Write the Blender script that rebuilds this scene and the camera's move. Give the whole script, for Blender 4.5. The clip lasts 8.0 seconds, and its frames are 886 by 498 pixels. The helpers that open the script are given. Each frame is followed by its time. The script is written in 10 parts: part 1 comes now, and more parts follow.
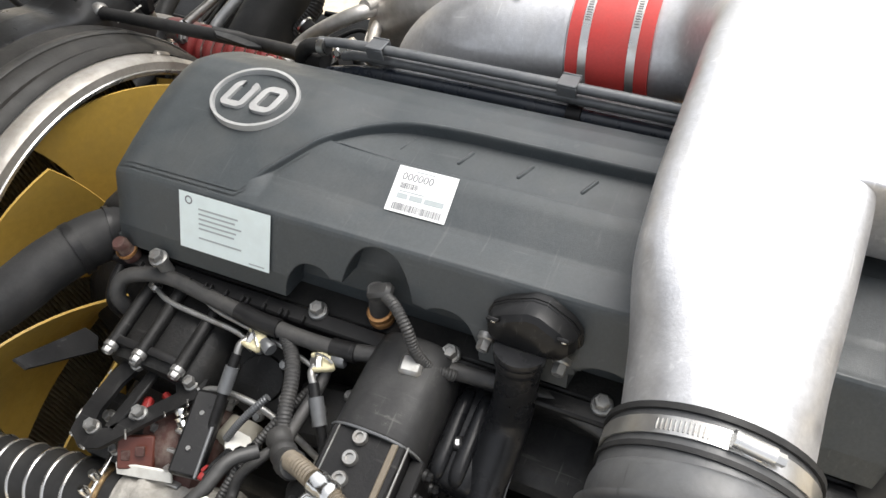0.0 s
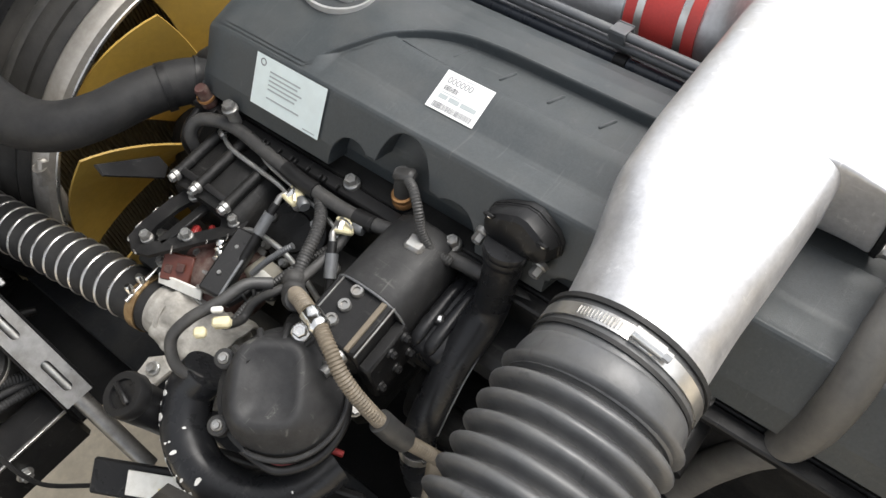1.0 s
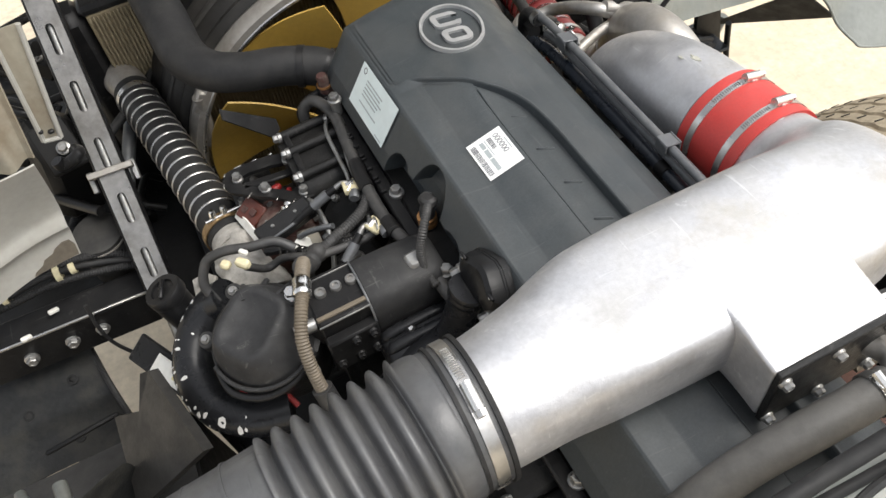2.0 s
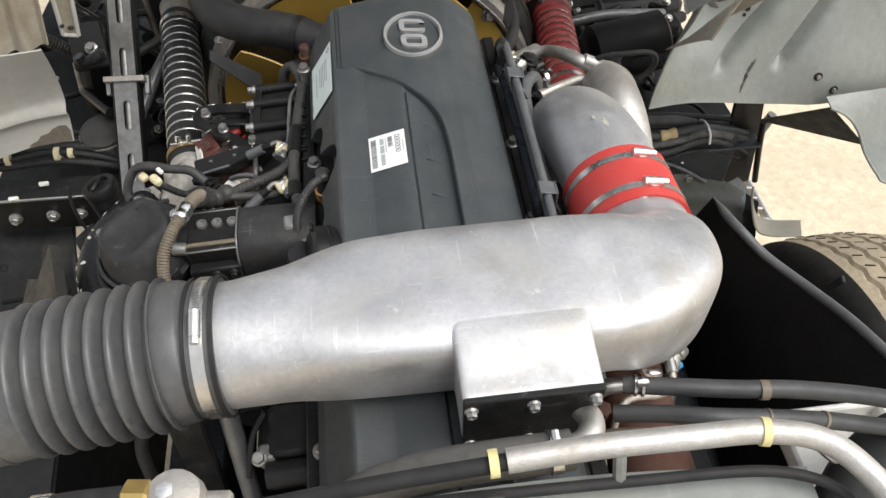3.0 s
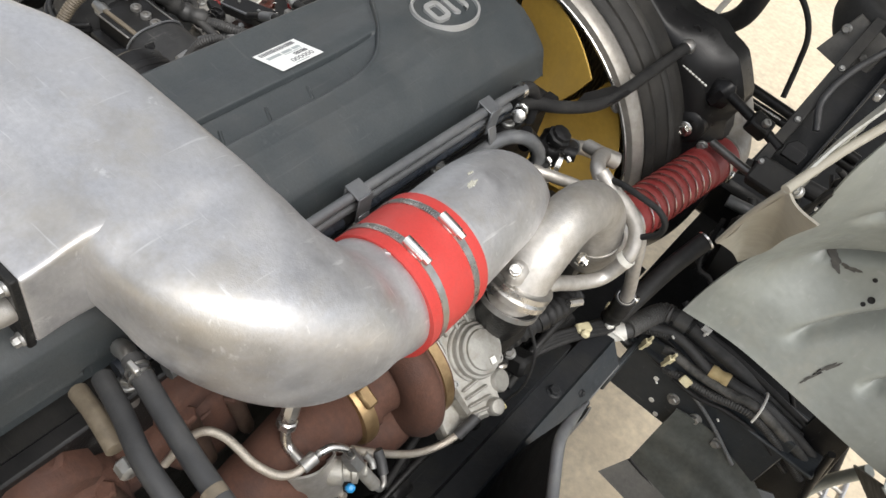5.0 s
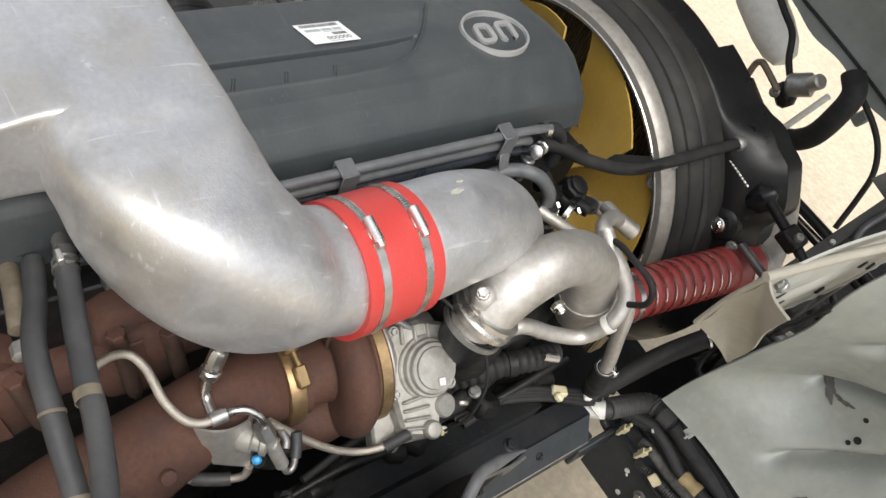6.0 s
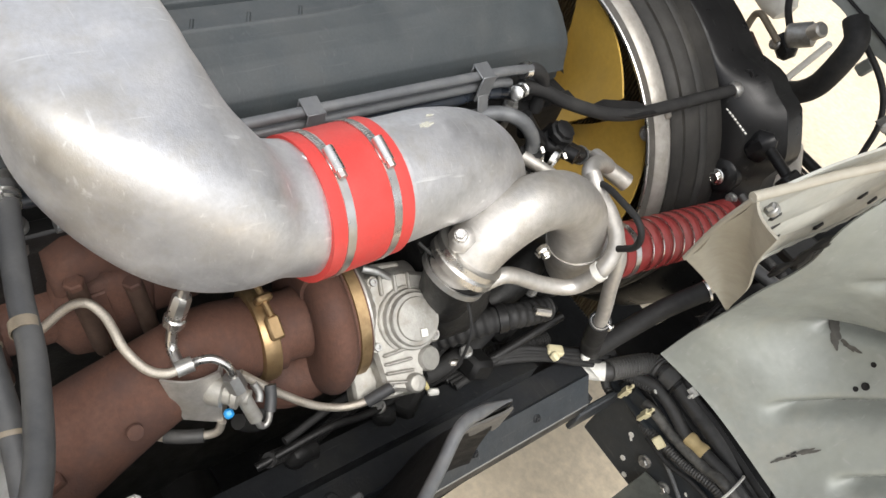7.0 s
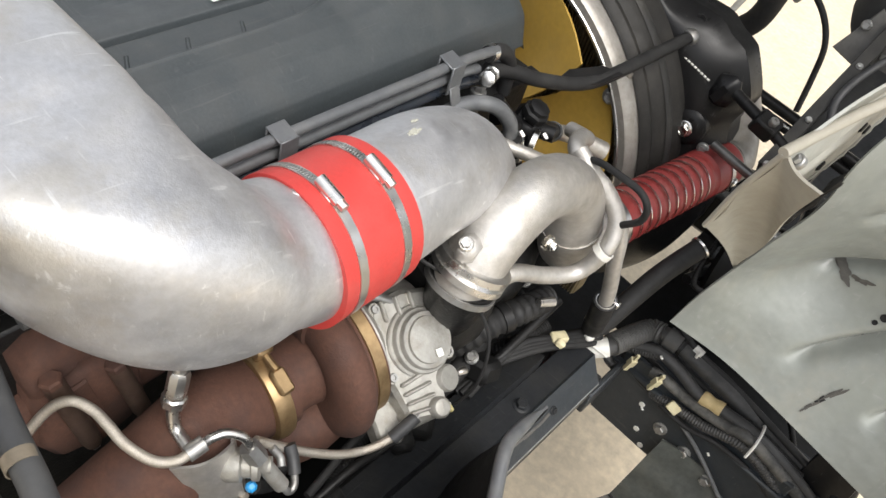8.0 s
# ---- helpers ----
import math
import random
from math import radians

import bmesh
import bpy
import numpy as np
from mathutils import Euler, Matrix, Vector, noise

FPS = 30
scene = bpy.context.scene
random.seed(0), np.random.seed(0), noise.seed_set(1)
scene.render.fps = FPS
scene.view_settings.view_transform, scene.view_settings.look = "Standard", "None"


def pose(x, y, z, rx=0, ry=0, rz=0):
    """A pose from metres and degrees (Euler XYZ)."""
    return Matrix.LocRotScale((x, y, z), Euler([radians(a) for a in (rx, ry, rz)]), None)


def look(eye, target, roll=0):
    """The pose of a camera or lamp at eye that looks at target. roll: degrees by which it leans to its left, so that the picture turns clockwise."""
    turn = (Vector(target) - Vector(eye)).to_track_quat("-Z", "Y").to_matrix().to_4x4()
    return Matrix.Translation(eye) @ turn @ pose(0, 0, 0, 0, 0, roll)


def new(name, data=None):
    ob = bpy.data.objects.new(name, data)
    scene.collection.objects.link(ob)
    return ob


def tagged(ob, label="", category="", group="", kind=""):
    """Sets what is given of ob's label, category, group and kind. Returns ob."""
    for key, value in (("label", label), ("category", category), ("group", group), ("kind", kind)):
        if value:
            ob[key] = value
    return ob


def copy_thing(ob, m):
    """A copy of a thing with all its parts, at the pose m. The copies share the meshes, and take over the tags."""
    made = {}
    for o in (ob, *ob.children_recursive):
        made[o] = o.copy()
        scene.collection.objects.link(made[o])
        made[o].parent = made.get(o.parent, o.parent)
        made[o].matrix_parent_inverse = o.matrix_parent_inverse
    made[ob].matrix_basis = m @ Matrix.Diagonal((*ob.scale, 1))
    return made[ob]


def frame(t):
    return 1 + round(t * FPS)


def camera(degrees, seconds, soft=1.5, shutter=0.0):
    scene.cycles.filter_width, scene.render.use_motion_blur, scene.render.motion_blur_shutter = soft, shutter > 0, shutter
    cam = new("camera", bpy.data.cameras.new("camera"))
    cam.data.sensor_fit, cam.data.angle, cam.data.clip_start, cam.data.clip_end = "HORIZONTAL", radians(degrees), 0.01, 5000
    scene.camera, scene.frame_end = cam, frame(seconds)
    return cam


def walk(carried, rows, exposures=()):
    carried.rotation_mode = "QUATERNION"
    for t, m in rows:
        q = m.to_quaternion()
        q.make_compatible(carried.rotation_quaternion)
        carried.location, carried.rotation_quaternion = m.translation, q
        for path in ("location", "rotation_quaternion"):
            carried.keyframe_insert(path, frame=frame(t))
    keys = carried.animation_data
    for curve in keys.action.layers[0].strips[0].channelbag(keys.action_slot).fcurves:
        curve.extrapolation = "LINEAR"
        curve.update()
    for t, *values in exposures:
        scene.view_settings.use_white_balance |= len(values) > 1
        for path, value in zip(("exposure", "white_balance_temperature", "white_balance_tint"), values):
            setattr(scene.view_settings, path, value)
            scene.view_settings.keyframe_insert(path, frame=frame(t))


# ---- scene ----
cam = camera(58.8, 8.0)
PATH = [
    (0, (-0.5, -0.569, 0.624), (0.458, 0.114, -0.993), -14.2),
    (0.5, (-0.48, -0.621, 0.607), (0.361, 0.015, -1.092), -10.2),
    (1, (-0.552, -0.694, 0.672), (0.2, 0.108, -0.998), -10.2),
    (1.2, (-0.558, -0.725, 0.707), (0.164, 0.131, -0.95), -9.1),
    (2.3, (-0.309, -0.947, 0.768), (-0.009, 0.23, -0.821), -7.6),
    (2.5, (-0.265, -0.962, 0.772), (0.027, 0.223, -0.813), -4.7),
    (2.9, (-0.102, -1.067, 0.771), (0.05, 0.18, -0.785), -2.1),
    (3, (-0.071, -1.08, 0.78), (0.059, 0.169, -0.777), -1.3),
    (3.3, (0.014, -1.087, 0.768), (0.085, 0.179, -0.779), -0.3),
    (3.5, (0.086, -1.074, 0.754), (0.117, 0.207, -0.781), 1.1),
    (3.7, (0.172, -1.051, 0.73), (0.156, 0.248, -0.792), 2.8),
    (4, (0.289, -1.007, 0.712), (0.176, 0.289, -0.808), 6.5),
    (4.4, (0.428, -0.93, 0.681), (0.107, 0.329, -0.84), 11.0),
    (4.5, (0.453, -0.914, 0.67), (0.084, 0.327, -0.854), 12.8),
    (4.7, (0.496, -0.888, 0.643), (0.029, 0.329, -0.874), 15.6),
    (5.8, (0.619, -0.816, 0.617), (-0.157, 0.36, -0.803), 25.4),
    (6, (0.652, -0.804, 0.604), (-0.141, 0.348, -0.826), 27.9),
    (6.5, (0.721, -0.774, 0.54), (-0.065, 0.322, -0.937), 30.3),
    (7, (0.711, -0.76, 0.547), (-0.1, 0.358, -0.899), 25.0),
    (7.5, (0.672, -0.781, 0.492), (-0.079, 0.403, -0.934), 20.1),
    (8, (0.606, -0.76, 0.491), (-0.066, 0.465, -0.941), 20.0),
]
walk(cam, [(t, look(eye, target, roll)) for t, eye, target, roll in PATH],
     exposures=[(0.0, 1.22), (0.5, 1.12), (1.0, 1.19), (2.5, 0.80), (3.0, 0.74), (3.5, 0.62), (4.0, 0.68), (4.5, 0.72), (6.0, 0.72), (7.0, 0.98), (8.0, 0.94)])
# The origin is the badge on the valve cover; x to the truck's right side, y to its front. The ground lies at GROUND.
GROUND = -1.445

# ---- light ----
world = bpy.data.worlds.new("sky")
scene.world = world
world.use_nodes = True
wn = world.node_tree
for n in list(wn.nodes):
    wn.nodes.remove(n)
sky = wn.nodes.new("ShaderNodeTexSky")
sky.sky_type, sky.sun_disc = "NISHITA", False
SUN_EL, SUN_AZ = radians(58), radians(118)
sky.sun_elevation, sky.sun_rotation = SUN_EL, SUN_AZ
sky.air_density, sky.dust_density, sky.ozone_density = 1.0, 3.0, 1.0
bg = wn.nodes.new("ShaderNodeBackground")
bg.inputs["Strength"].default_value = 0.15
wo = wn.nodes.new("ShaderNodeOutputWorld")
haze = wn.nodes.new("ShaderNodeHueSaturation")
haze.inputs["Saturation"].default_value = 0.22
wn.links.new(sky.outputs[0], haze.inputs["Color"])
wn.links.new(haze.outputs[0], bg.inputs[0])
wn.links.new(bg.outputs[0], wo.inputs[0])
sun_data = bpy.data.lights.new("sun", "SUN")
sun_data.energy, sun_data.angle, sun_data.color = 1.15, radians(40), (1.0, 0.96, 0.9)
sun = new("sun", sun_data)
sd = Vector((math.sin(SUN_AZ) * math.cos(SUN_EL), math.cos(SUN_AZ) * math.cos(SUN_EL), math.sin(SUN_EL)))
sun.matrix_world = look(sd * 8, (0, 0, 0))


# ---- materials ----
def material(name, base, rough=0.5, metal=0.0, spots=None, spot_amount=0.3, spot_scale=6.0, grain=0.15, grain_scale=90.0,
             bump=0.15, bump_scale=220.0, rough_var=0.12, streak=None, coat=0.0, per_object=0.0, dust=None, dust_amount=0.0, scratch=None, smudge=None, dents=0.0):
    """A procedural surface: base colour with grain, larger stains, roughness variation, relief and dust on faces that look up."""
    m = bpy.data.materials.new(name)
    m.use_nodes = True
    t = m.node_tree
    N, L = t.nodes, t.links
    b = N["Principled BSDF"]
    tc = N.new("ShaderNodeTexCoord")
    geo = N.new("ShaderNodeNewGeometry")

    def noise_node(scale, detail=5.0, rough_=0.6, stretch=None):
        n = N.new("ShaderNodeTexNoise")
        n.inputs["Scale"].default_value = scale
        n.inputs["Detail"].default_value = detail
        n.inputs["Roughness"].default_value = rough_
        if stretch:
            mp = N.new("ShaderNodeMapping")
            mp.inputs["Scale"].default_value = stretch
            L.new(geo.outputs["Position"], mp.inputs["Vector"])
            L.new(mp.outputs[0], n.inputs["Vector"])
        else:
            L.new(geo.outputs["Position"], n.inputs["Vector"])
        return n

    def ramp(src, lo, hi):
        r = N.new("ShaderNodeMapRange")
        r.inputs["From Min"].default_value, r.inputs["From Max"].default_value = lo, hi
        L.new(src, r.inputs["Value"])
        return r.outputs[0]

    def mix(fac, a, b_, blend="MIX"):
        x = N.new("ShaderNodeMix")
        x.data_type, x.blend_type = "RGBA", blend
        if isinstance(fac, float):
            x.inputs[0].default_value = fac
        else:
            L.new(fac, x.inputs[0])
        for sock, v in ((x.inputs[6], a), (x.inputs[7], b_)):
            if isinstance(v, tuple):
                sock.default_value = (*v, 1)
            else:
                L.new(v, sock)
        return x.outputs[2]

    def times(src, k):
        x = N.new("ShaderNodeMath")
        x.operation = "MULTIPLY"
        L.new(src, x.inputs[0])
        x.inputs[1].default_value = k
        return x.outputs[0]

    g = noise_node(grain_scale, 6)
    dark = tuple(c * (1 - grain) for c in base)
    light = tuple(min(1, c * (1 + grain)) for c in base)
    col = mix(ramp(g.outputs[0], 0.3, 0.7), dark, light)
    if per_object:
        oi = N.new("ShaderNodeObjectInfo")
        col = mix(times(oi.outputs["Random"], per_object), col, tuple(c * 0.45 for c in base))
    if spots:
        s = noise_node(spot_scale, 6, 0.65)
        col = mix(times(ramp(s.outputs[0], 0.47, 0.68), spot_amount), col, spots)
    if streak:
        s = noise_node(14.0, 4, 0.6, (1.0, 1.0, 0.12))
        col = mix(times(ramp(s.outputs[0], 0.5, 0.75), 0.5), col, streak)
    if smudge:
        s = noise_node(4.2, 7, 0.72)
        col = mix(times(ramp(s.outputs[0], 0.54, 0.66), 0.4), col, smudge)
    if scratch:
        for stretch in ((190.0, 9.0, 60.0), (14.0, 230.0, 70.0)):
            s = noise_node(1.0, 3, 0.5, stretch)
            col = mix(times(ramp(s.outputs[0], 0.66, 0.74), 0.5), col, scratch)
        s = noise_node(32.0, 5, 0.75)
        col = mix(times(ramp(s.outputs[0], 0.64, 0.70), 0.55), col, scratch)
    if dust:
        sep = N.new("ShaderNodeSeparateXYZ")
        L.new(geo.outputs["Normal"], sep.inputs[0])
        d = noise_node(18.0, 6, 0.7)
        x = N.new("ShaderNodeMath")
        x.operation = "MULTIPLY"
        L.new(ramp(sep.outputs[2], 0.1, 1.0), x.inputs[0])
        L.new(ramp(d.outputs[0], 0.25, 0.8), x.inputs[1])
        dfac = times(x.outputs[0], dust_amount)
        col = mix(dfac, col, dust)
    L.new(col, b.inputs["Base Color"])
    rn = noise_node(28.0, 5)
    r = N.new("ShaderNodeMapRange")
    r.inputs["From Min"].default_value, r.inputs["From Max"].default_value = 0.3, 0.7
    r.inputs["To Min"].default_value = max(0.03, rough - rough_var)
    r.inputs["To Max"].default_value = min(1.0, rough + rough_var)
    L.new(rn.outputs[0], r.inputs["Value"])
    L.new(r.outputs[0], b.inputs["Roughness"])
    b.inputs["Metallic"].default_value = metal
    b.inputs["Specular IOR Level"].default_value = 0.25 if metal == 0.0 and max(base) < 0.03 else 0.5
    b.inputs["Coat Weight"].default_value = coat
    if bump:
        bn = noise_node(bump_scale, 4)
        bp = N.new("ShaderNodeBump")
        bp.inputs["Strength"].default_value = bump
        bp.inputs["Distance"].default_value = 0.002
        L.new(bn.outputs[0], bp.inputs["Height"])
        if dents:
            dn = noise_node(11.0, 3)
            dp = N.new("ShaderNodeBump")
            dp.inputs["Strength"].default_value = dents
            dp.inputs["Distance"].default_value = 0.012
            L.new(dn.outputs[0], dp.inputs["Height"])
            L.new(dp.outputs[0], bp.inputs["Normal"])
        L.new(bp.outputs[0], b.inputs["Normal"])
    return m


DUST = (0.36, 0.32, 0.26)
M_COVER = material("cover_plastic", (0.036, 0.0430, 0.0465), 0.47, spots=(0.058, 0.059, 0.057), spot_amount=0.5, spot_scale=7, grain=0.16,
                   grain_scale=300, bump=0.14, bump_scale=700, dust=(0.14, 0.138, 0.13), dust_amount=0.24, scratch=(0.080, 0.083, 0.083), rough_var=0.10)
M_BADGE = material("badge_silver", (0.52, 0.52, 0.51), 0.42, 0.55, grain=0.06, bump=0.06, dust=DUST, dust_amount=0.15)
M_ALU = material("cast_aluminium", (0.56, 0.56, 0.57), 0.50, 0.80, spots=(0.40, 0.39, 0.37), spot_amount=0.55, spot_scale=7, grain=0.09,
                 grain_scale=150, bump=0.14, bump_scale=420, rough_var=0.14, scratch=(0.80, 0.80, 0.79), smudge=(0.42, 0.375, 0.29), dents=0.10)
M_ALU_DULL = material("sand_cast_aluminium", (0.50, 0.48, 0.45), 0.5, 0.75, spots=(0.32, 0.28, 0.22), spot_amount=0.5, spot_scale=14,
                      grain=0.12, bump=0.3, bump_scale=420)
M_RUBBER = material("black_rubber", (0.016, 0.016, 0.0165), 0.6, spots=(0.036, 0.035, 0.033), spot_amount=0.5, spot_scale=22, grain=0.2,
                    bump=0.15, dust=(0.10, 0.097, 0.09), dust_amount=0.17)
M_GLOSS = material("glossy_black_plastic", (0.014, 0.0145, 0.016), 0.30, grain=0.15, bump=0.05, dust=(0.07, 0.068, 0.064), dust_amount=0.08, scratch=(0.060, 0.059, 0.056))
M_ACT = material("grimy_cast_aluminium", (0.38, 0.37, 0.34), 0.5, 0.6, spots=(0.24, 0.22, 0.18), spot_amount=0.7, spot_scale=34, grain=0.12, bump=0.3, bump_scale=300)
M_STAINED = material("stained_cream_steel", (0.30, 0.275, 0.215), 0.5, spots=(0.15, 0.105, 0.06), spot_amount=0.7, spot_scale=8, grain=0.08, bump=0.1, streak=(0.12, 0.085, 0.05))
M_WHITISH = material("dusty_white_panel", (0.37, 0.36, 0.325), 0.5, spots=(0.29, 0.265, 0.215), spot_amount=0.5, spot_scale=6, grain=0.06, bump=0.1, smudge=(0.22, 0.19, 0.14))
M_MUD = material("dried_mud", (0.105, 0.088, 0.066), 0.8, spots=(0.16, 0.135, 0.10), spot_amount=0.5, spot_scale=30, grain=0.2, bump=0.2)
M_GUARD = material("streaked_black_guard", (0.014, 0.0145, 0.0145), 0.5, spots=(0.060, 0.057, 0.046), spot_amount=0.55, spot_scale=7, grain=0.25, bump=0.3, streak=(0.045, 0.043, 0.036))
M_ROUGHCAST = material("rough_pale_casting", (0.34, 0.325, 0.295), 0.75, 0.25, spots=(0.20, 0.185, 0.16), spot_amount=0.6, spot_scale=26, grain=0.22, bump=0.6, bump_scale=160)
M_BRASSY = material("worn_brass", (0.50, 0.36, 0.13), 0.4, 0.8, spots=(0.30, 0.22, 0.10), spot_amount=0.5, spot_scale=50, grain=0.1, bump=0.08)
M_BELLOWS = material("grey_black_rubber", (0.070, 0.071, 0.073), 0.40, spots=(0.110, 0.109, 0.104), spot_amount=0.55, spot_scale=14, grain=0.18,
                     bump=0.12, dust=(0.16, 0.158, 0.15), dust_amount=0.26, scratch=(0.02, 0.02, 0.02))
M_RED = material("red_silicone", (0.50, 0.045, 0.038), 0.5, spots=(0.42, 0.07, 0.06), spot_amount=0.5, spot_scale=16, grain=0.08, grain_scale=300,
                 bump=0.12, bump_scale=900)
M_RED_OLD = material("dusty_red_silicone", (0.25, 0.022, 0.022), 0.5, spots=(0.24, 0.07, 0.06), spot_amount=0.5, spot_scale=18, grain=0.12,
                     bump=0.15, dust=(0.36, 0.17, 0.14), dust_amount=0.28)
M_STEEL = material("zinc_steel", (0.58, 0.57, 0.55), 0.32, 0.95, spots=(0.40, 0.35, 0.28), spot_amount=0.4, spot_scale=30, grain=0.08, bump=0.06)
M_BRIGHT = material("bright_steel", (0.72, 0.71, 0.68), 0.25, 1.0, grain=0.05, bump=0.04)
M_BOLT = material("dull_bolt", (0.34, 0.34, 0.33), 0.45, 0.8, spots=(0.22, 0.19, 0.16), spot_amount=0.5, spot_scale=60, grain=0.1, bump=0.08)
M_BLACK = material("black_paint", (0.009, 0.009, 0.0095), 0.40, spots=(0.022, 0.021, 0.020), spot_amount=0.5, spot_scale=24, grain=0.2, bump=0.15,
                   bump_scale=300, dust=(0.06, 0.057, 0.052), dust_amount=0.15, scratch=(0.060, 0.059, 0.056))
M_DUSTCAST = material("dusty_black_casting", (0.027, 0.0270, 0.0275), 0.5, spots=(0.052, 0.051, 0.049), spot_amount=0.55, spot_scale=16, grain=0.18, bump=0.14, bump_scale=260, scratch=(0.11, 0.108, 0.10))
M_BLACK_CAST = material("black_cast", (0.011, 0.011, 0.011), 0.45, spots=(0.026, 0.025, 0.023), spot_amount=0.6, spot_scale=26, grain=0.2,
                        bump=0.35, bump_scale=260, dust=(0.065, 0.061, 0.055), dust_amount=0.17, scratch=(0.060, 0.059, 0.056))
M_PLASTIC = material("black_plastic", (0.010, 0.010, 0.0105), 0.36, grain=0.15, bump=0.06, dust=(0.055, 0.053, 0.05), dust_amount=0.13, scratch=(0.060, 0.059, 0.056))
M_LINER = material("liner_rubber", (0.0065, 0.0065, 0.0065), 0.62, spots=(0.012, 0.0115, 0.011), spot_amount=0.5, spot_scale=14, grain=0.2, bump=0.2)
M_STRUT = material("worn_strut_steel", (0.22, 0.215, 0.205), 0.38, 0.8, spots=(0.10, 0.092, 0.08), spot_amount=0.6, spot_scale=22, grain=0.14, bump=0.12)
# black for the sheets added to darken the engine bay
M_DARK_FILL = material("splash_shield", (0.008, 0.008, 0.008), 0.7, spots=(0.02, 0.019, 0.017), spot_amount=0.6, spot_scale=7, grain=0.3, bump=0.4, bump_scale=60)
M_RAIL = material("grey_black_tube", (0.135, 0.14, 0.145), 0.40, 0.35, spots=(0.20, 0.20, 0.195), spot_amount=0.5, spot_scale=30, grain=0.1, bump=0.08)
M_NAVY = material("navy_black_tube", (0.022, 0.027, 0.036), 0.30, spots=(0.05, 0.052, 0.055), spot_amount=0.5, spot_scale=26, grain=0.1, bump=0.05)
M_RESIDUE = material("dried_sealant", (0.45, 0.44, 0.37), 0.6, spots=(0.40, 0.39, 0.33), spot_amount=0.6, spot_scale=90, grain=0.2, bump=0.4)
M_GRIME = material("dried_grime", (0.055, 0.052, 0.046), 0.6, spots=(0.12, 0.115, 0.10), spot_amount=0.6, spot_scale=60, grain=0.2, bump=0.1)
M_APRON = material("dusty_apron_plastic", (0.068, 0.073, 0.067), 0.5, spots=(0.13, 0.128, 0.108), spot_amount=0.6, spot_scale=8, grain=0.2, bump=0.2, streak=(0.012, 0.012, 0.012))
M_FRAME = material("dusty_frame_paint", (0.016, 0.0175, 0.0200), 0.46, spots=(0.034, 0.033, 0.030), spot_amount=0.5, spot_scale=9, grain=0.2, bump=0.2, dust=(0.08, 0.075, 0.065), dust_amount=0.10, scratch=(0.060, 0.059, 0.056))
M_RUST = material("rusty_iron", (0.088, 0.040, 0.026), 0.82, spots=(0.054, 0.029, 0.024), spot_amount=0.8, spot_scale=13, grain=0.16,
                  grain_scale=160, bump=0.4, bump_scale=330, rough_var=0.08)
M_SLEEVE = material("brown_sleeve_steel", (0.10, 0.066, 0.050), 0.5, 0.4, spots=(0.055, 0.034, 0.027), spot_amount=0.6, spot_scale=40, grain=0.12, bump=0.12)
M_BRASS = material("heat_tinted_band", (0.36, 0.25, 0.13), 0.42, 0.8, spots=(0.2, 0.12, 0.06), spot_amount=0.6, spot_scale=40, grain=0.15, bump=0.1)
M_COPPER = material("copper_ring", (0.55, 0.29, 0.12), 0.4, 0.8, grain=0.1, bump=0.05)
M_YELLOW = material("yellow_fan", (0.42, 0.265, 0.050), 0.5, spots=(0.33, 0.22, 0.06), spot_amount=0.6, spot_scale=8, grain=0.08, bump=0.06,
                    dust=(0.42, 0.32, 0.16), dust_amount=0.3)
M_CORE = material("radiator_core", (0.26, 0.215, 0.135), 0.6, 0.2, spots=(0.17, 0.14, 0.09), spot_amount=0.6, spot_scale=9, grain=0.25, bump=0.3)
M_RING = material("worn_ring", (0.34, 0.32, 0.29), 0.45, 0.5, spots=(0.20, 0.18, 0.15), spot_amount=0.6, spot_scale=14, grain=0.12, bump=0.15)
M_DARKRUB = material("shroud_rubber", (0.017, 0.0165, 0.0155), 0.55, spots=(0.045, 0.042, 0.038), spot_amount=0.6, spot_scale=12, grain=0.2, bump=0.2,
                     dust=(0.12, 0.11, 0.095), dust_amount=0.18)
M_PANEL = material("primer_grey_panel", (0.205, 0.217, 0.20), 0.42, spots=(0.155, 0.162, 0.146), spot_amount=0.5, spot_scale=5, grain=0.06, grain_scale=60,
                   bump=0.10, bump_scale=140, dents=0.45, smudge=(0.27, 0.26, 0.215), scratch=(0.26, 0.265, 0.25), streak=(0.25, 0.265, 0.23))
M_CREAM = material("cream_panel", (0.31, 0.29, 0.24), 0.5, spots=(0.25, 0.22, 0.165), spot_amount=0.5, spot_scale=8, grain=0.06, bump=0.1)
M_PILLAR = material("whitish_primer", (0.36, 0.365, 0.335), 0.48, spots=(0.24, 0.215, 0.165), spot_amount=0.5, spot_scale=9, grain=0.08, bump=0.1, streak=(0.27, 0.25, 0.21))
M_DUSTY = material("dusty_plate", (0.026, 0.026, 0.0255), 0.55, spots=(0.065, 0.06, 0.052), spot_amount=0.5, spot_scale=9, grain=0.15, bump=0.15,
                   dust=(0.11, 0.102, 0.088), dust_amount=0.3)
M_TYRE = material("dusty_tyre", (0.33, 0.275, 0.195), 0.88, spots=(0.46, 0.385, 0.27), spot_amount=0.7, spot_scale=10, grain=0.2, bump=0.5, bump_scale=180)
M_TYRE_IN = material("tyre_sidewall", (0.016, 0.0155, 0.015), 0.7, spots=(0.042, 0.038, 0.032), spot_amount=0.5, spot_scale=12, grain=0.2, bump=0.2)
M_GROUND = material("sandy_ground", (0.64, 0.545, 0.40), 0.9, spots=(0.52, 0.435, 0.315), spot_amount=0.6, spot_scale=3.0, grain=0.16, grain_scale=36,
                    bump=0.6, bump_scale=60)
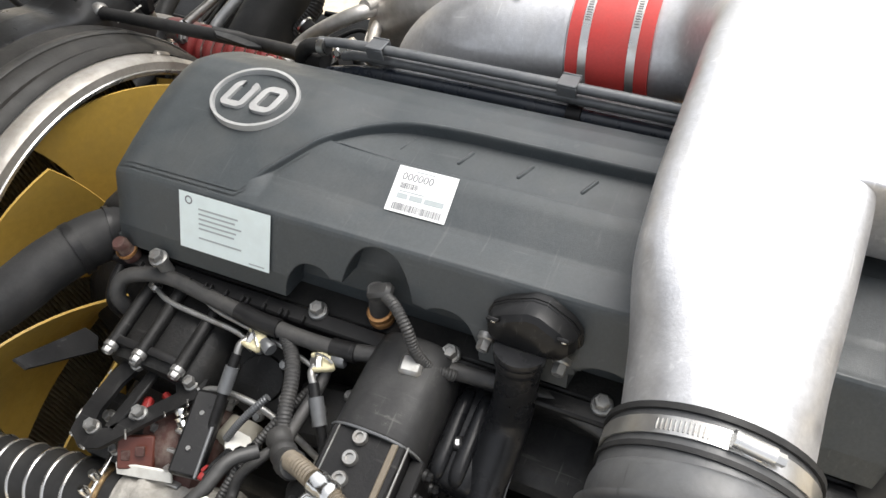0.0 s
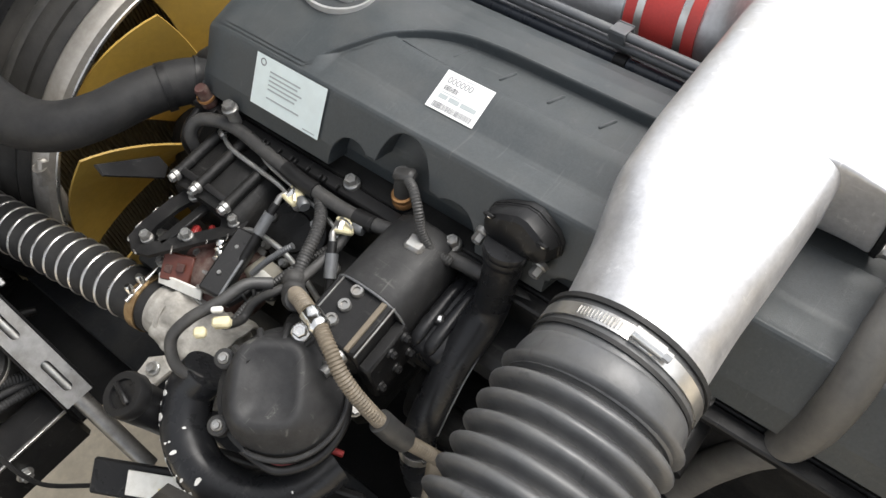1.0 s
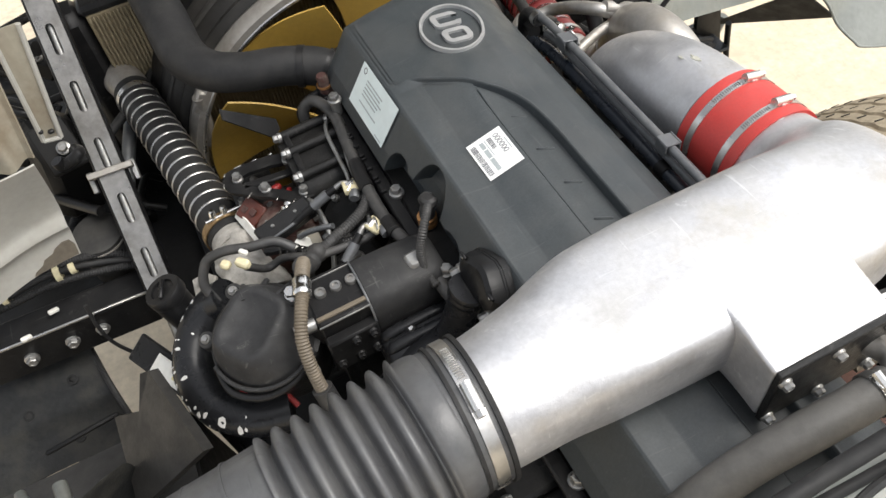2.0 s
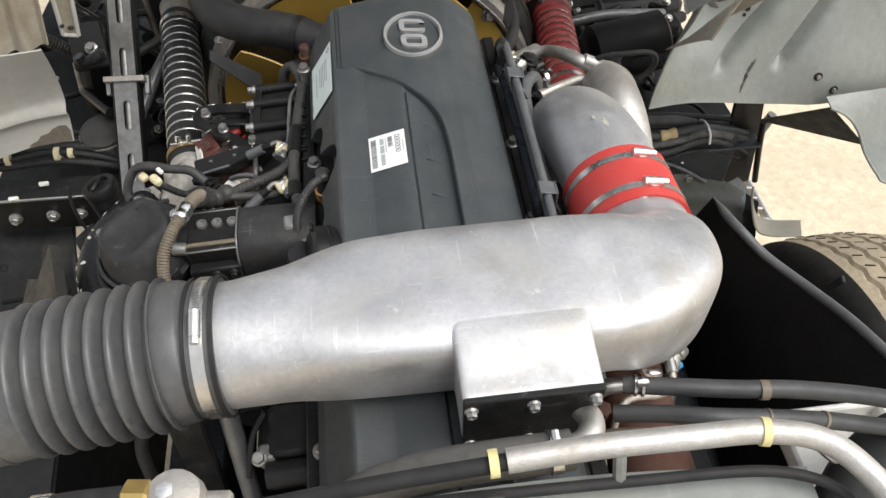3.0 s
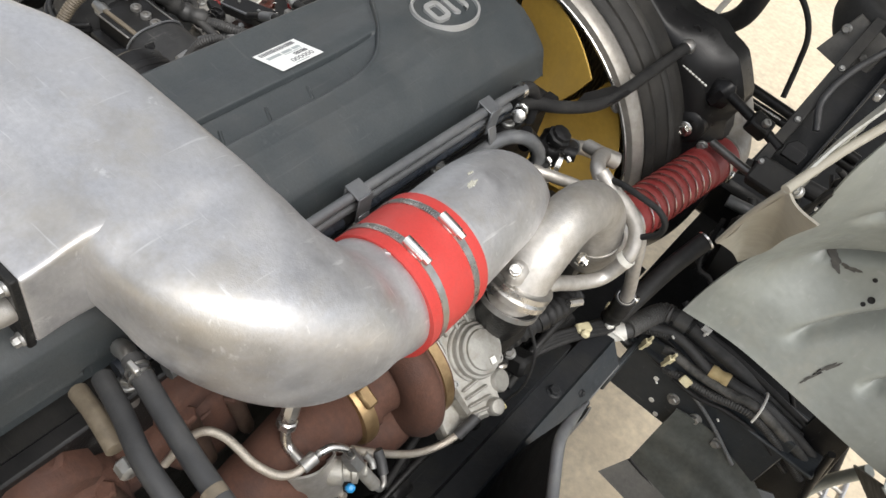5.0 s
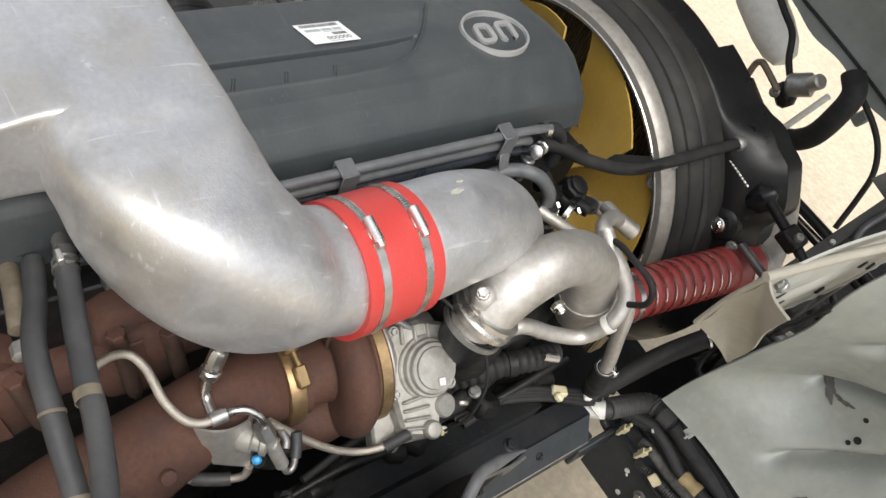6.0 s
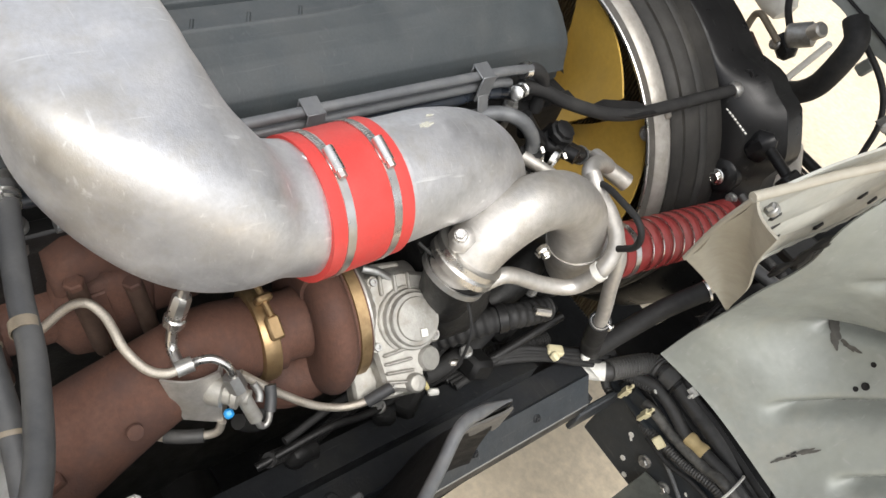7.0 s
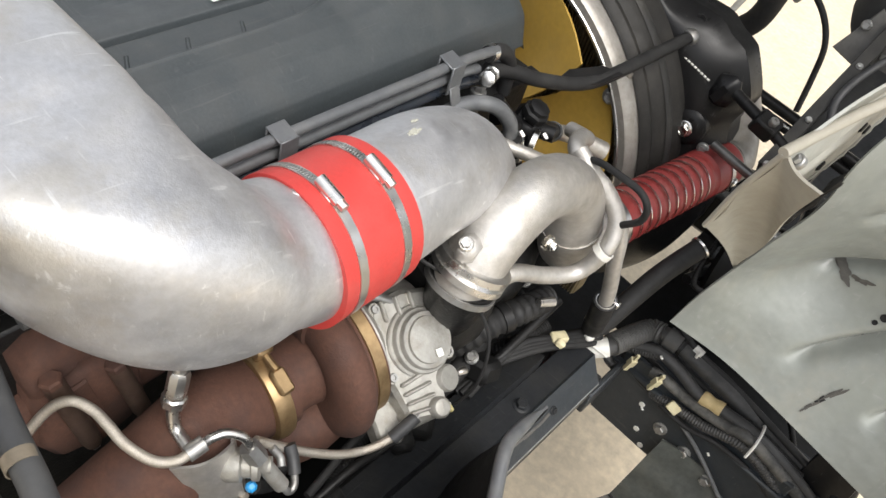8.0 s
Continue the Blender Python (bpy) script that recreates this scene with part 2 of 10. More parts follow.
M_PAPER = material("white_label", (0.78, 0.79, 0.77), 0.5, spots=(0.66, 0.66, 0.62), spot_amount=0.4, spot_scale=30, grain=0.02, bump=0.02)
M_PAPER_BLUE = material("bluish_label", (0.68, 0.76, 0.75), 0.5, spots=(0.60, 0.66, 0.64), spot_amount=0.4, spot_scale=30, grain=0.02, bump=0.02)
M_INK = material("label_ink", (0.17, 0.17, 0.18), 0.6, grain=0.05, bump=0)
M_INK_SOFT = material("pale_ink", (0.34, 0.37, 0.37), 0.6, grain=0.05, bump=0)
M_TAPE = material("yellow_tape", (0.66, 0.58, 0.28), 0.5, spots=(0.55, 0.46, 0.2), spot_amount=0.5, spot_scale=60, grain=0.08, bump=0.1)
M_TAG = material("pale_yellow_clip", (0.62, 0.56, 0.36), 0.5, spots=(0.5, 0.42, 0.25), spot_amount=0.5, spot_scale=60, grain=0.08, bump=0.08)
M_TANTAPE = material("tan_paper_tape", (0.52, 0.40, 0.20), 0.6, spots=(0.44, 0.33, 0.16), spot_amount=0.6, spot_scale=60, grain=0.1, bump=0.3)
M_WHITE = material("white_plastic", (0.72, 0.71, 0.66), 0.45, spots=(0.5, 0.47, 0.4), spot_amount=0.4, spot_scale=60, grain=0.05, bump=0.05)
M_TAN = material("tan_conduit", (0.155, 0.128, 0.092), 0.55, spots=(0.07, 0.058, 0.042), spot_amount=0.6, spot_scale=40, grain=0.15, bump=0.1)
M_LOOM = material("loom_conduit", (0.032, 0.032, 0.032), 0.55, spots=(0.075, 0.071, 0.065), spot_amount=0.5, spot_scale=40, grain=0.2, bump=0.15,
                  dust=(0.12, 0.112, 0.10), dust_amount=0.21)
M_CONDUIT = material("grey_conduit", (0.085, 0.083, 0.078), 0.55, spots=(0.05, 0.048, 0.045), spot_amount=0.5, spot_scale=40, grain=0.15, bump=0.1)
M_CLOTH = material("worn_cloth_tape", (0.050, 0.049, 0.046), 0.6, spots=(0.20, 0.19, 0.17), spot_amount=0.55, spot_scale=34, grain=0.25, bump=0.3)
M_HOSE_GREY = material("dusty_grey_hose", (0.030, 0.031, 0.033), 0.55, spots=(0.065, 0.064, 0.062), spot_amount=0.5, spot_scale=18, grain=0.12, bump=0.12,
                       dust=(0.12, 0.117, 0.11), dust_amount=0.22)
M_LIP = material("lit_grey_lip", (0.085, 0.088, 0.092), 0.5, spots=(0.13, 0.128, 0.12), spot_amount=0.5, spot_scale=26, grain=0.15, bump=0.12)
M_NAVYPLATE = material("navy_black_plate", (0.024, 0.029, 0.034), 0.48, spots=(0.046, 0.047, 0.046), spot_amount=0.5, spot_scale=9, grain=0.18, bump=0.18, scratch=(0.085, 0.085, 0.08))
M_HOSE_DUST = material("dust_caked_rubber", (0.095, 0.091, 0.084), 0.6, spots=(0.15, 0.14, 0.122), spot_amount=0.55, spot_scale=12, grain=0.15, bump=0.2)
M_BLUE = material("blue_plug", (0.03, 0.28, 0.62), 0.4, grain=0.05, bump=0.03)
M_REDPLUG = material("red_plug", (0.22, 0.016, 0.015), 0.4, grain=0.05, bump=0.05)
M_ORANGE = material("brown_red_plate", (0.10, 0.028, 0.018), 0.5, grain=0.1, bump=0.05)
M_BROWN = material("brown_cast", (0.06, 0.024, 0.019), 0.7, spots=(0.3, 0.27, 0.23), spot_amount=0.4, spot_scale=30, grain=0.2, bump=0.3)
M_CHIP = material("flaked_white", (0.70, 0.69, 0.66), 0.6, grain=0.05, bump=0.05)
M_BRAID = material("braided_line", (0.48, 0.44, 0.38), 0.42, 0.7, spots=(0.32, 0.27, 0.2), spot_amount=0.5, spot_scale=60, grain=0.25, grain_scale=900,
                   bump=0.4, bump_scale=1400)


# ---- mesh helpers: each returns (vertices, faces) ----
def curve_points(pts, per=8):
    """A smooth line through pts."""
    P = [Vector(p) for p in pts]
    if len(P) < 3:
        return [P[0].lerp(P[-1], i / per) for i in range(per + 1)]
    Q = [2 * P[0] - P[1]] + P + [2 * P[-1] - P[-2]]
    out = []
    for i in range(1, len(Q) - 2):
        a, b, c, d = Q[i - 1], Q[i], Q[i + 1], Q[i + 2]
        for k in range(per):
            t = k / per
            out.append(0.5 * ((2 * b) + (c - a) * t + (2 * a - 5 * b + 4 * c - d) * t * t + (3 * b - a - 3 * c + d) * t ** 3))
    out.append(P[-1])
    return out


def frames(line):
    """Tangent and two normals along a line, carried without twist."""
    T = []
    for i in range(len(line)):
        a, b = line[max(0, i - 1)], line[min(len(line) - 1, i + 1)]
        T.append((b - a).normalized())
    ref = Vector((0, 0, 1)) if abs(T[0].z) < 0.9 else Vector((0, 1, 0))
    n = (ref - T[0] * ref.dot(T[0])).normalized()
    out = []
    for t in T:
        n = (n - t * n.dot(t)).normalized()
        out.append((t, n, t.cross(n)))
    return out


def loft(rings, caps=True):
    k = len(rings[0])
    V = [tuple(p) for r in rings for p in r]
    F = []
    for i in range(len(rings) - 1):
        for j in range(k):
            F.append((i * k + j, i * k + (j + 1) % k, (i + 1) * k + (j + 1) % k, (i + 1) * k + j))
    if caps:
        F.append(tuple(reversed(range(k))))
        F.append(tuple(range((len(rings) - 1) * k, len(rings) * k)))
    return V, F


def tube(pts, r, seg=14, per=8, rfun=None, caps=True, straight=False):
    """A round tube along a smooth line; rfun(s, length) scales the radius along it."""
    line = [Vector(p) for p in pts] if straight else curve_points(pts, per)
    fr = frames(line)
    s, L = [0.0], 0.0
    for a, b in zip(line, line[1:]):
        L += (b - a).length
        s.append(L)
    rings = []
    for p, (t, n, b), d in zip(line, fr, s):
        rr = (r(d / L) if callable(r) else r) * (rfun(d, L) if rfun else 1.0)
        rings.append([p + (n * math.cos(2 * math.pi * j / seg) + b * math.sin(2 * math.pi * j / seg)) * rr for j in range(seg)])
    return loft(rings, caps)


def ribbed(pts, r, pitch, depth, seg=18, steps=6, sharp=1.0, start=0.0, stop=0.0, r_end=None):
    """A corrugated hose: even rings along a smooth line, plain cuffs at both ends."""
    base = curve_points(pts, 24)
    s = [0.0]
    for a, b in zip(base, base[1:]):
        s.append(s[-1] + (b - a).length)
    L = s[-1]
    count = max(8, int(L / pitch * steps))
    line, rad, k = [], [], 0
    for i in range(count + 1):
        d = L * i / count
        while k < len(s) - 2 and s[k + 1] < d:
            k += 1
        f = (d - s[k]) / max(1e-9, s[k + 1] - s[k])
        line.append(base[k].lerp(base[k + 1], f))
        w = 1.0
        if d > start and d < L - stop:
            w = 1 - depth * (0.5 - 0.5 * math.cos(2 * math.pi * (d - start) / pitch)) ** sharp
        rr = r if r_end is None else r + (r_end - r) * d / L
        rad.append(rr * w)
    fr = frames(line)
    rings = [[p + (n * math.cos(2 * math.pi * j / seg) + b * math.sin(2 * math.pi * j / seg)) * q for j in range(seg)] for p, (t, n, b), q in zip(line, fr, rad)]
    return loft(rings)


def axis_frame(axis):
    z = Vector(axis).normalized()
    ref = Vector((0, 0, 1)) if abs(z.z) < 0.9 else Vector((0, 1, 0))
    x = (ref - z * ref.dot(z)).normalized()
    return x, z.cross(x), z


def lathe(profile, origin, axis=(0, 0, 1), seg=20, caps=True):
    """Turns (radius, height) pairs round an axis."""
    x, y, z = axis_frame(axis)
    o = Vector(origin)
    rings = [[o + z * h + (x * math.cos(2 * math.pi * j / seg) + y * math.sin(2 * math.pi * j / seg)) * max(r, 1e-4) for j in range(seg)] for r, h in profile]
    return loft(rings, caps)


def band(origin, axis, r, width, thick=0.0015, seg=36):
    """A closed flat strap round an axis."""
    w = width / 2
    x, y, z = axis_frame(axis)
    o = Vector(origin)
    V, F = [], []
    prof = [(r, -w), (r + thick, -w), (r + thick, w), (r, w)]
    for j in range(seg):
        d = x * math.cos(2 * math.pi * j / seg) + y * math.sin(2 * math.pi * j / seg)
        V += [tuple(o + z * h + d * q) for q, h in prof]
    for j in range(seg):
        for i in range(4):
            a, b = j * 4, ((j + 1) % seg) * 4
            F.append((a + i, a + (i + 1) % 4, b + (i + 1) % 4, b + i))
    return V, F


def box(c, size, bevel=0.002, rot=None):
    """A box with chamfered edges, turned by rot (a Matrix) about its centre."""
    hx, hy, hz = (v / 2 for v in size)
    e = min(bevel, hx * 0.9, hy * 0.9, hz * 0.9)
    pts, V = {}, []
    for sx in (-1, 1):
        for sy in (-1, 1):
            for sz in (-1, 1):
                for k in range(3):
                    p = [sx * hx, sy * hy, sz * hz]
                    for i in range(3):
                        if i != k:
                            p[i] -= (sx, sy, sz)[i] * e
                    pts[sx, sy, sz, k] = len(V)
                    V.append(Vector(p))
    F = []
    for k in range(3):
        a, b = (k + 1) % 3, (k + 2) % 3
        for s in (-1, 1):
            q = []
            for u, w in ((-1, -1), (1, -1), (1, 1), (-1, 1)):
                key = [0, 0, 0]
                key[k], key[a], key[b] = s, u, w
                q.append(pts[(*key, k)])
            F.append(tuple(q if s > 0 else reversed(q)))
    for k in range(3):
        a, b = (k + 1) % 3, (k + 2) % 3
        for u in (-1, 1):
            for w in (-1, 1):
                lo, hi = [0, 0, 0], [0, 0, 0]
                lo[k], hi[k] = -1, 1
                lo[a] = hi[a] = u
                lo[b] = hi[b] = w
                q = (pts[(*lo, a)], pts[(*hi, a)], pts[(*hi, b)], pts[(*lo, b)])
                F.append(q if u * w > 0 else tuple(reversed(q)))
    for sx in (-1, 1):
        for sy in (-1, 1):
            for sz in (-1, 1):
                q = [pts[sx, sy, sz, k] for k in range(3)]
                F.append(tuple(q if sx * sy * sz > 0 else reversed(q)))
    m = rot.to_3x3() if rot else Matrix.Identity(3)
    return [tuple(m @ v + Vector(c)) for v in V], F


def turned(rx=0, ry=0, rz=0):
    return Euler([radians(a) for a in (rx, ry, rz)]).to_matrix()


def prism(poly, origin, u, v, depth, chamfer=0.0):
    """A flat outline (pairs along u and v) given thickness along u x v."""
    u, v = Vector(u).normalized(), Vector(v).normalized()
    n = u.cross(v)
    o = Vector(origin)
    cx = sum(p[0] for p in poly) / len(poly)
    cy = sum(p[1] for p in poly) / len(poly)

    def ring(h, k):
        out = []
        for a, b in poly:
            d = math.hypot(a - cx, b - cy) or 1.0
            a2, b2 = a - (a - cx) / d * k, b - (b - cy) / d * k
            out.append(o + u * a2 + v * b2 + n * h)
        return out

    if chamfer:
        return loft([ring(0, chamfer), ring(chamfer, 0), ring(depth - chamfer, 0), ring(depth, chamfer)])
    return loft([ring(0, 0), ring(depth, 0)])


def hexbolt(o, axis=(0, 0, 1), af=0.016, h=0.010, flange=0.011):
    """A flanged hexagon bolt head with a shallow dish on top."""
    x, y, z = axis_frame(axis)
    o = Vector(o)
    V, F = lathe([(flange, -0.004), (flange, 0.0016), (flange * 0.85, 0.003)], o, axis, 18)
    r = af / 2 / math.cos(math.pi / 6)

    def ring(q, hh):
        return [o + z * hh + (x * math.cos(math.pi / 3 * j) + y * math.sin(math.pi / 3 * j)) * q for j in range(6)]

    v2, f2 = loft([ring(r, 0.002), ring(r, h - 0.0015), ring(r * 0.86, h), ring(r * 0.55, h), ring(r * 0.5, h - 0.001)])
    return join((V, F), (v2, f2))


def sockbolt(o, axis=(0, 0, 1), r=0.008, h=0.007):
    """A round-headed screw with a socket."""
    return lathe([(r, -0.004), (r, h * 0.75), (r * 0.88, h), (r * 0.52, h), (r * 0.48, h * 0.45), (0.0001, h * 0.45)], o, axis, 16)


def join(*parts):
    V, F = [], []
    for v, f in parts:
        k = len(V)
        V += list(v)
        F += [tuple(i + k for i in q) for q in f]
    return V, F


def sheet(fn, nu, nv, thick=0.002):
    """A thin sheet fn(u, v) for u, v from 0 to 1, with thickness along its normal."""
    P = [[Vector(fn(i / nu, j / nv)) for j in range(nv + 1)] for i in range(nu + 1)]
    top, bot = [], []
    for i in range(nu + 1):
        for j in range(nv + 1):
            a = P[min(nu, i + 1)][j] - P[max(0, i - 1)][j]
            b = P[i][min(nv, j + 1)] - P[i][max(0, j - 1)]
            n = a.cross(b)
            n = n.normalized() if n.length > 1e-12 else Vector((0, 0, 1))
            top.append(P[i][j] + n * thick / 2)
            bot.append(P[i][j] - n * thick / 2)
    k = len(top)
    idx = lambda i, j: i * (nv + 1) + j  # noqa: E731
    F = []
    for i in range(nu):
        for j in range(nv):
            q = (idx(i, j), idx(i + 1, j), idx(i + 1, j + 1), idx(i, j + 1))
            F.append(q)
            F.append(tuple(reversed([x + k for x in q])))
    edge = [idx(i, 0) for i in range(nu + 1)] + [idx(nu, j) for j in range(1, nv + 1)] + [idx(i, nv) for i in range(nu - 1, -1, -1)] + [idx(0, j) for j in range(nv - 1, 0, -1)]
    for a, b in zip(edge, edge[1:] + edge[:1]):
        F.append((b, a, a + k, b + k))
    return [tuple(p) for p in top + bot], F


def smooth(a, b, x):
    t = min(1.0, max(0.0, (x - a) / (b - a)))
    return t * t * (3 - 2 * t)


ORIGIN = {}


def make_mesh(name, vf, mat, origin, angle=38):
    V, F = vf
    me = bpy.data.meshes.new(name)
    ox, oy, oz = origin
    me.from_pydata([(x - ox, y - oy, z - oz) for x, y, z in V], [], F)
    me.validate()
    bm = bmesh.new()
    bm.from_mesh(me)
    bmesh.ops.recalc_face_normals(bm, faces=bm.faces)
    bm.to_mesh(me)
    bm.free()
    me.shade_smooth()
    me.set_sharp_from_angle(angle=radians(angle))
    me.materials.append(mat)
    return me


def thing(name, base, label, category, group="", kind=""):
    ob = new(name)
    ob.empty_display_size = 0.02
    ob.location = base
    ORIGIN[ob.name] = Vector(base)
    return tagged(ob, label, category, group, kind)


def part(name, vf, mat, parent, label="", angle=38):
    o = ORIGIN[parent.name]
    ob = new(name, make_mesh(name, vf, mat, o, angle))
    ob.parent = parent
    ORIGIN[ob.name] = o
    if label:
        tagged(ob, label)
    return ob


def solo(name, vf, mat, label, category, group="", kind="", angle=38):
    V = vf[0]
    o = Vector((sum(v[0] for v in V) / len(V), sum(v[1] for v in V) / len(V), min(v[2] for v in V)))
    ob = new(name, make_mesh(name, vf, mat, o, angle))
    ob.location = o
    ORIGIN[ob.name] = o
    return tagged(ob, label, category, group, kind)


def worm_clamp(parent, o, axis, r, width=0.012, screw_dir=(0, 0, 1)):
    """A worm-drive clamp: strap with slots, and a screw housing where screw_dir points."""
    part("strap", band(o, axis, r, width), M_STEEL, parent)
    z = Vector(axis).normalized()
    d = Vector(screw_dir)
    d = (d - z * d.dot(z)).normalized()
    tdir = z.cross(d)
    c = Vector(o) + d * (r + 0.005)
    housing = part("screw_housing", join(tube([c - tdir * 0.016, c + tdir * 0.012], 0.0062, 10, 2), box(c - d * 0.004, (0.013, 0.013, 0.005), 0.001, Matrix((z, tdir, d)).transposed())), M_BRIGHT, parent)
    part("screw", lathe([(0.0045, 0), (0.0045, 0.007), (0.003, 0.0075)], c + tdir * 0.012, tdir, 6), M_STEEL, housing)
    teeth = []
    for k in range(14):
        a = -0.022 - 0.0032 * k
        ang = a / r
        q = Vector(o) + (d * math.cos(ang) + tdir * math.sin(ang)) * (r + 0.0018)
        n = d * math.cos(ang) + tdir * math.sin(ang)
        teeth.append(box(q, (width * 0.62, 0.0013, 0.001), 0.0002, Matrix((z, n.cross(z), n)).transposed()))
    part("thread_teeth", join(*teeth), M_BOLT, parent)


# ---- ground ----
def ground_point(u, v):
    x = -60 + 120 * u if u not in (0.0, 1.0) else (-900 if u == 0 else 900)
    y = -60 + 120 * v if v not in (0.0, 1.0) else (-900 if v == 0 else 900)
    return (x, y, GROUND)


solo("ground", sheet(ground_point, 24, 24, 0.02), M_GROUND, "pale sandy concrete ground with fine stains", "ground", kind="structure")

# ---- invented black sheets that close the engine bay below and darken it ----
tray_u = thing("splash_shield", (0, -0.2, -0.99), "black sheet added under the engine to darken the bay", "splash shield", "splash shields")
part("sheet", sheet(lambda u, v: (-0.41 - 0.22 * smooth(0.58, 0.42, v) * (1 - u) + 0.76 * u, -1.5 + 2.35 * v, -0.985 + 0.03 * math.sin(9 * v) * math.sin(math.pi * u)), 12, 24, 0.006), M_DARK_FILL, tray_u)
tray_l = thing("splash_shield", (-0.76, 0.7, -0.66), "black sheet added beside the steering gear to darken the bay", "splash shield", "splash shields")
part("seam_rib", tube([(-0.5, 0.5, -0.626), (-0.75, 0.5, -0.626), (-1.0, 0.5, -0.626)], 0.008, 8, 3), M_DARK_FILL, tray_l)
part("sheet", sheet(lambda u, v: (-0.43 - 0.62 * u, 0.235 + 1.15 * v, -0.640 + 0.025 * math.sin(7 * v + 3 * u)), 12, 16, 0.006), M_DARK_FILL, tray_l)
tray_r = thing("splash_shield", (0.66, 0.7, -0.7), "black sheet added ahead of the wheel to darken the bay", "splash shield", "splash shields")
part("sheet", sheet(lambda u, v: (0.39 + 0.51 * u, 0.40 + 1.65 * v, -0.690 + 0.02 * math.sin(7 * v + 3 * u)), 12, 16, 0.006), M_DARK_FILL, tray_r)

part("seam_rib", tube([(0.40, 0.62, -0.682), (0.65, 0.62, -0.680), (0.89, 0.62, -0.678)], 0.008, 8, 3), M_DARK_FILL, tray_r)
part("seam_rib", tube([(-0.40, 0.10, -0.968), (0.0, 0.10, -0.950), (0.34, 0.10, -0.968)], 0.008, 8, 3), M_DARK_FILL, tray_u)

# ---- engine block and cylinder head under the cover ----
engine = thing("engine_block", (0, -0.3, -1.0), "black-painted diesel engine block under the valve cover", "engine block")
part("cylinder_head", box((-0.018, -0.375, -0.205), (0.335, 1.06, 0.15), 0.01), M_BLACK_CAST, engine)
part("crankcase", box((-0.01, -0.375, -0.64), (0.30, 1.02, 0.72), 0.02), M_BLACK_CAST, engine)


# ---- valve cover ----
def cover_arch(y):
    """Height of the lower rim of the cover's left flank, which arches over the bolts and the sensor."""
    z = -0.114
    for c, top, w in ((-0.150, -0.066, 0.036), (-0.231, -0.029, 0.047), (-0.312, -0.070, 0.040), (-0.186, -0.074, 0.040), (-0.275, -0.074, 0.040),
                      (-0.484, -0.080, 0.036)):
        d = abs(y - c) / w
        if d < 1.0:
            z = max(z, -0.114 + (top + 0.114) * (1 - d ** 2.4) ** (1 / 2.0))
    return z


def cover_arch_right(y):
    z = -0.100
    for c in (0.02, -0.147, -0.314, -0.481, -0.648):
        d = abs(y - c) / 0.026
        if d < 1.3:
            z = max(z, -0.100 + 0.028 * (1 - smooth(0.5, 1.2, d)))
    return z


COVER_LINE = [(-0.186, -0.128), (-0.183, -0.108), (-0.1715, -0.080), (-0.1375, -0.0250), (-0.1345, -0.0212), (-0.1305, -0.0190), (-0.09, -0.0105), (-0.035, -0.0025), (0.0, 0.0),
              (0.030, -0.001), (0.055, -0.0065), (0.080, -0.0205), (0.100, -0.0360), (0.1075, -0.0425), (0.1125, -0.0485), (0.1165, -0.0580), (0.1250, -0.090), (0.1330, -0.112), (0.137, -0.128)]


COVER_S = [0.0]
for (x0_, z0_), (x1_, z1_) in zip(COVER_LINE, COVER_LINE[1:]):
    COVER_S.append(COVER_S[-1] + math.hypot(x1_ - x0_, z1_ - z0_))


def cover_section(s):
    """The cover's cross-section by length; s runs from the left rim over the top to the right rim."""
    k = s * COVER_S[-1]
    i = 0
    while i < len(COVER_S) - 2 and COVER_S[i + 1] < k:
        i += 1
    f = (k - COVER_S[i]) / (COVER_S[i + 1] - COVER_S[i])
    a, b = COVER_LINE[i], COVER_LINE[i + 1]
    return a[0] + (b[0] - a[0]) * f, a[1] + (b[1] - a[1]) * f


FIELD = ((-0.1315, 0.0), (-0.126, 0.0025), (-0.0945, 0.0133), (-0.088, 0.0147), (-0.0272, 0.0094), (-0.0254, 0.0152), (0.030, 0.0140))


def field_drop(x):
    """How deep the sunken field lies under the raised part."""
    if x <= FIELD[0][0]:
        return 0.0
    for (x0, d0), (x1, d1) in zip(FIELD, FIELD[1:]):
        if x <= x1:
            return d0 + (d1 - d0) * (x - x0) / (x1 - x0)
    return FIELD[-1][1]


CREASE = ((0.2, -0.37), (-0.055, -0.100), (-0.072, -0.082), (-0.10, -0.044), (-0.13, -0.012), (-0.16, 0.011), (-0.20, 0.024), (-0.26, 0.028), (-1.2, 0.028))


def crease_line(y):
    for (y0, x0), (y1, x1) in zip(CREASE, CREASE[1:]):
        if y1 <= y <= y0:
            return x0 + (x1 - x0) * (y0 - y) / (y0 - y1)
    return 0.028


def crease_x(y):
    """The step between the raised right part and the sunken left field, by y, its bends rounded."""
    return sum(crease_line(y + d) for d in (-0.018, -0.012, -0.006, 0.0, 0.006, 0.012, 0.018)) / 7


def length_at(x):
    """The place along the cross-section, 0 to 1, at which it passes x."""
    for i, ((xa, za), (xb, zb)) in enumerate(zip(COVER_LINE, COVER_LINE[1:])):
        if x <= xb:
            return (COVER_S[i] + (COVER_S[i + 1] - COVER_S[i]) * (x - xa) / (xb - xa)) / COVER_S[-1]
    return 1.0


LEFT_END, RIGHT_START = length_at(-0.1400), length_at(0.095)
EDGE_A, EDGE_B, EDGE_C = length_at(-0.1290), length_at(-0.0910), length_at(-0.0260)


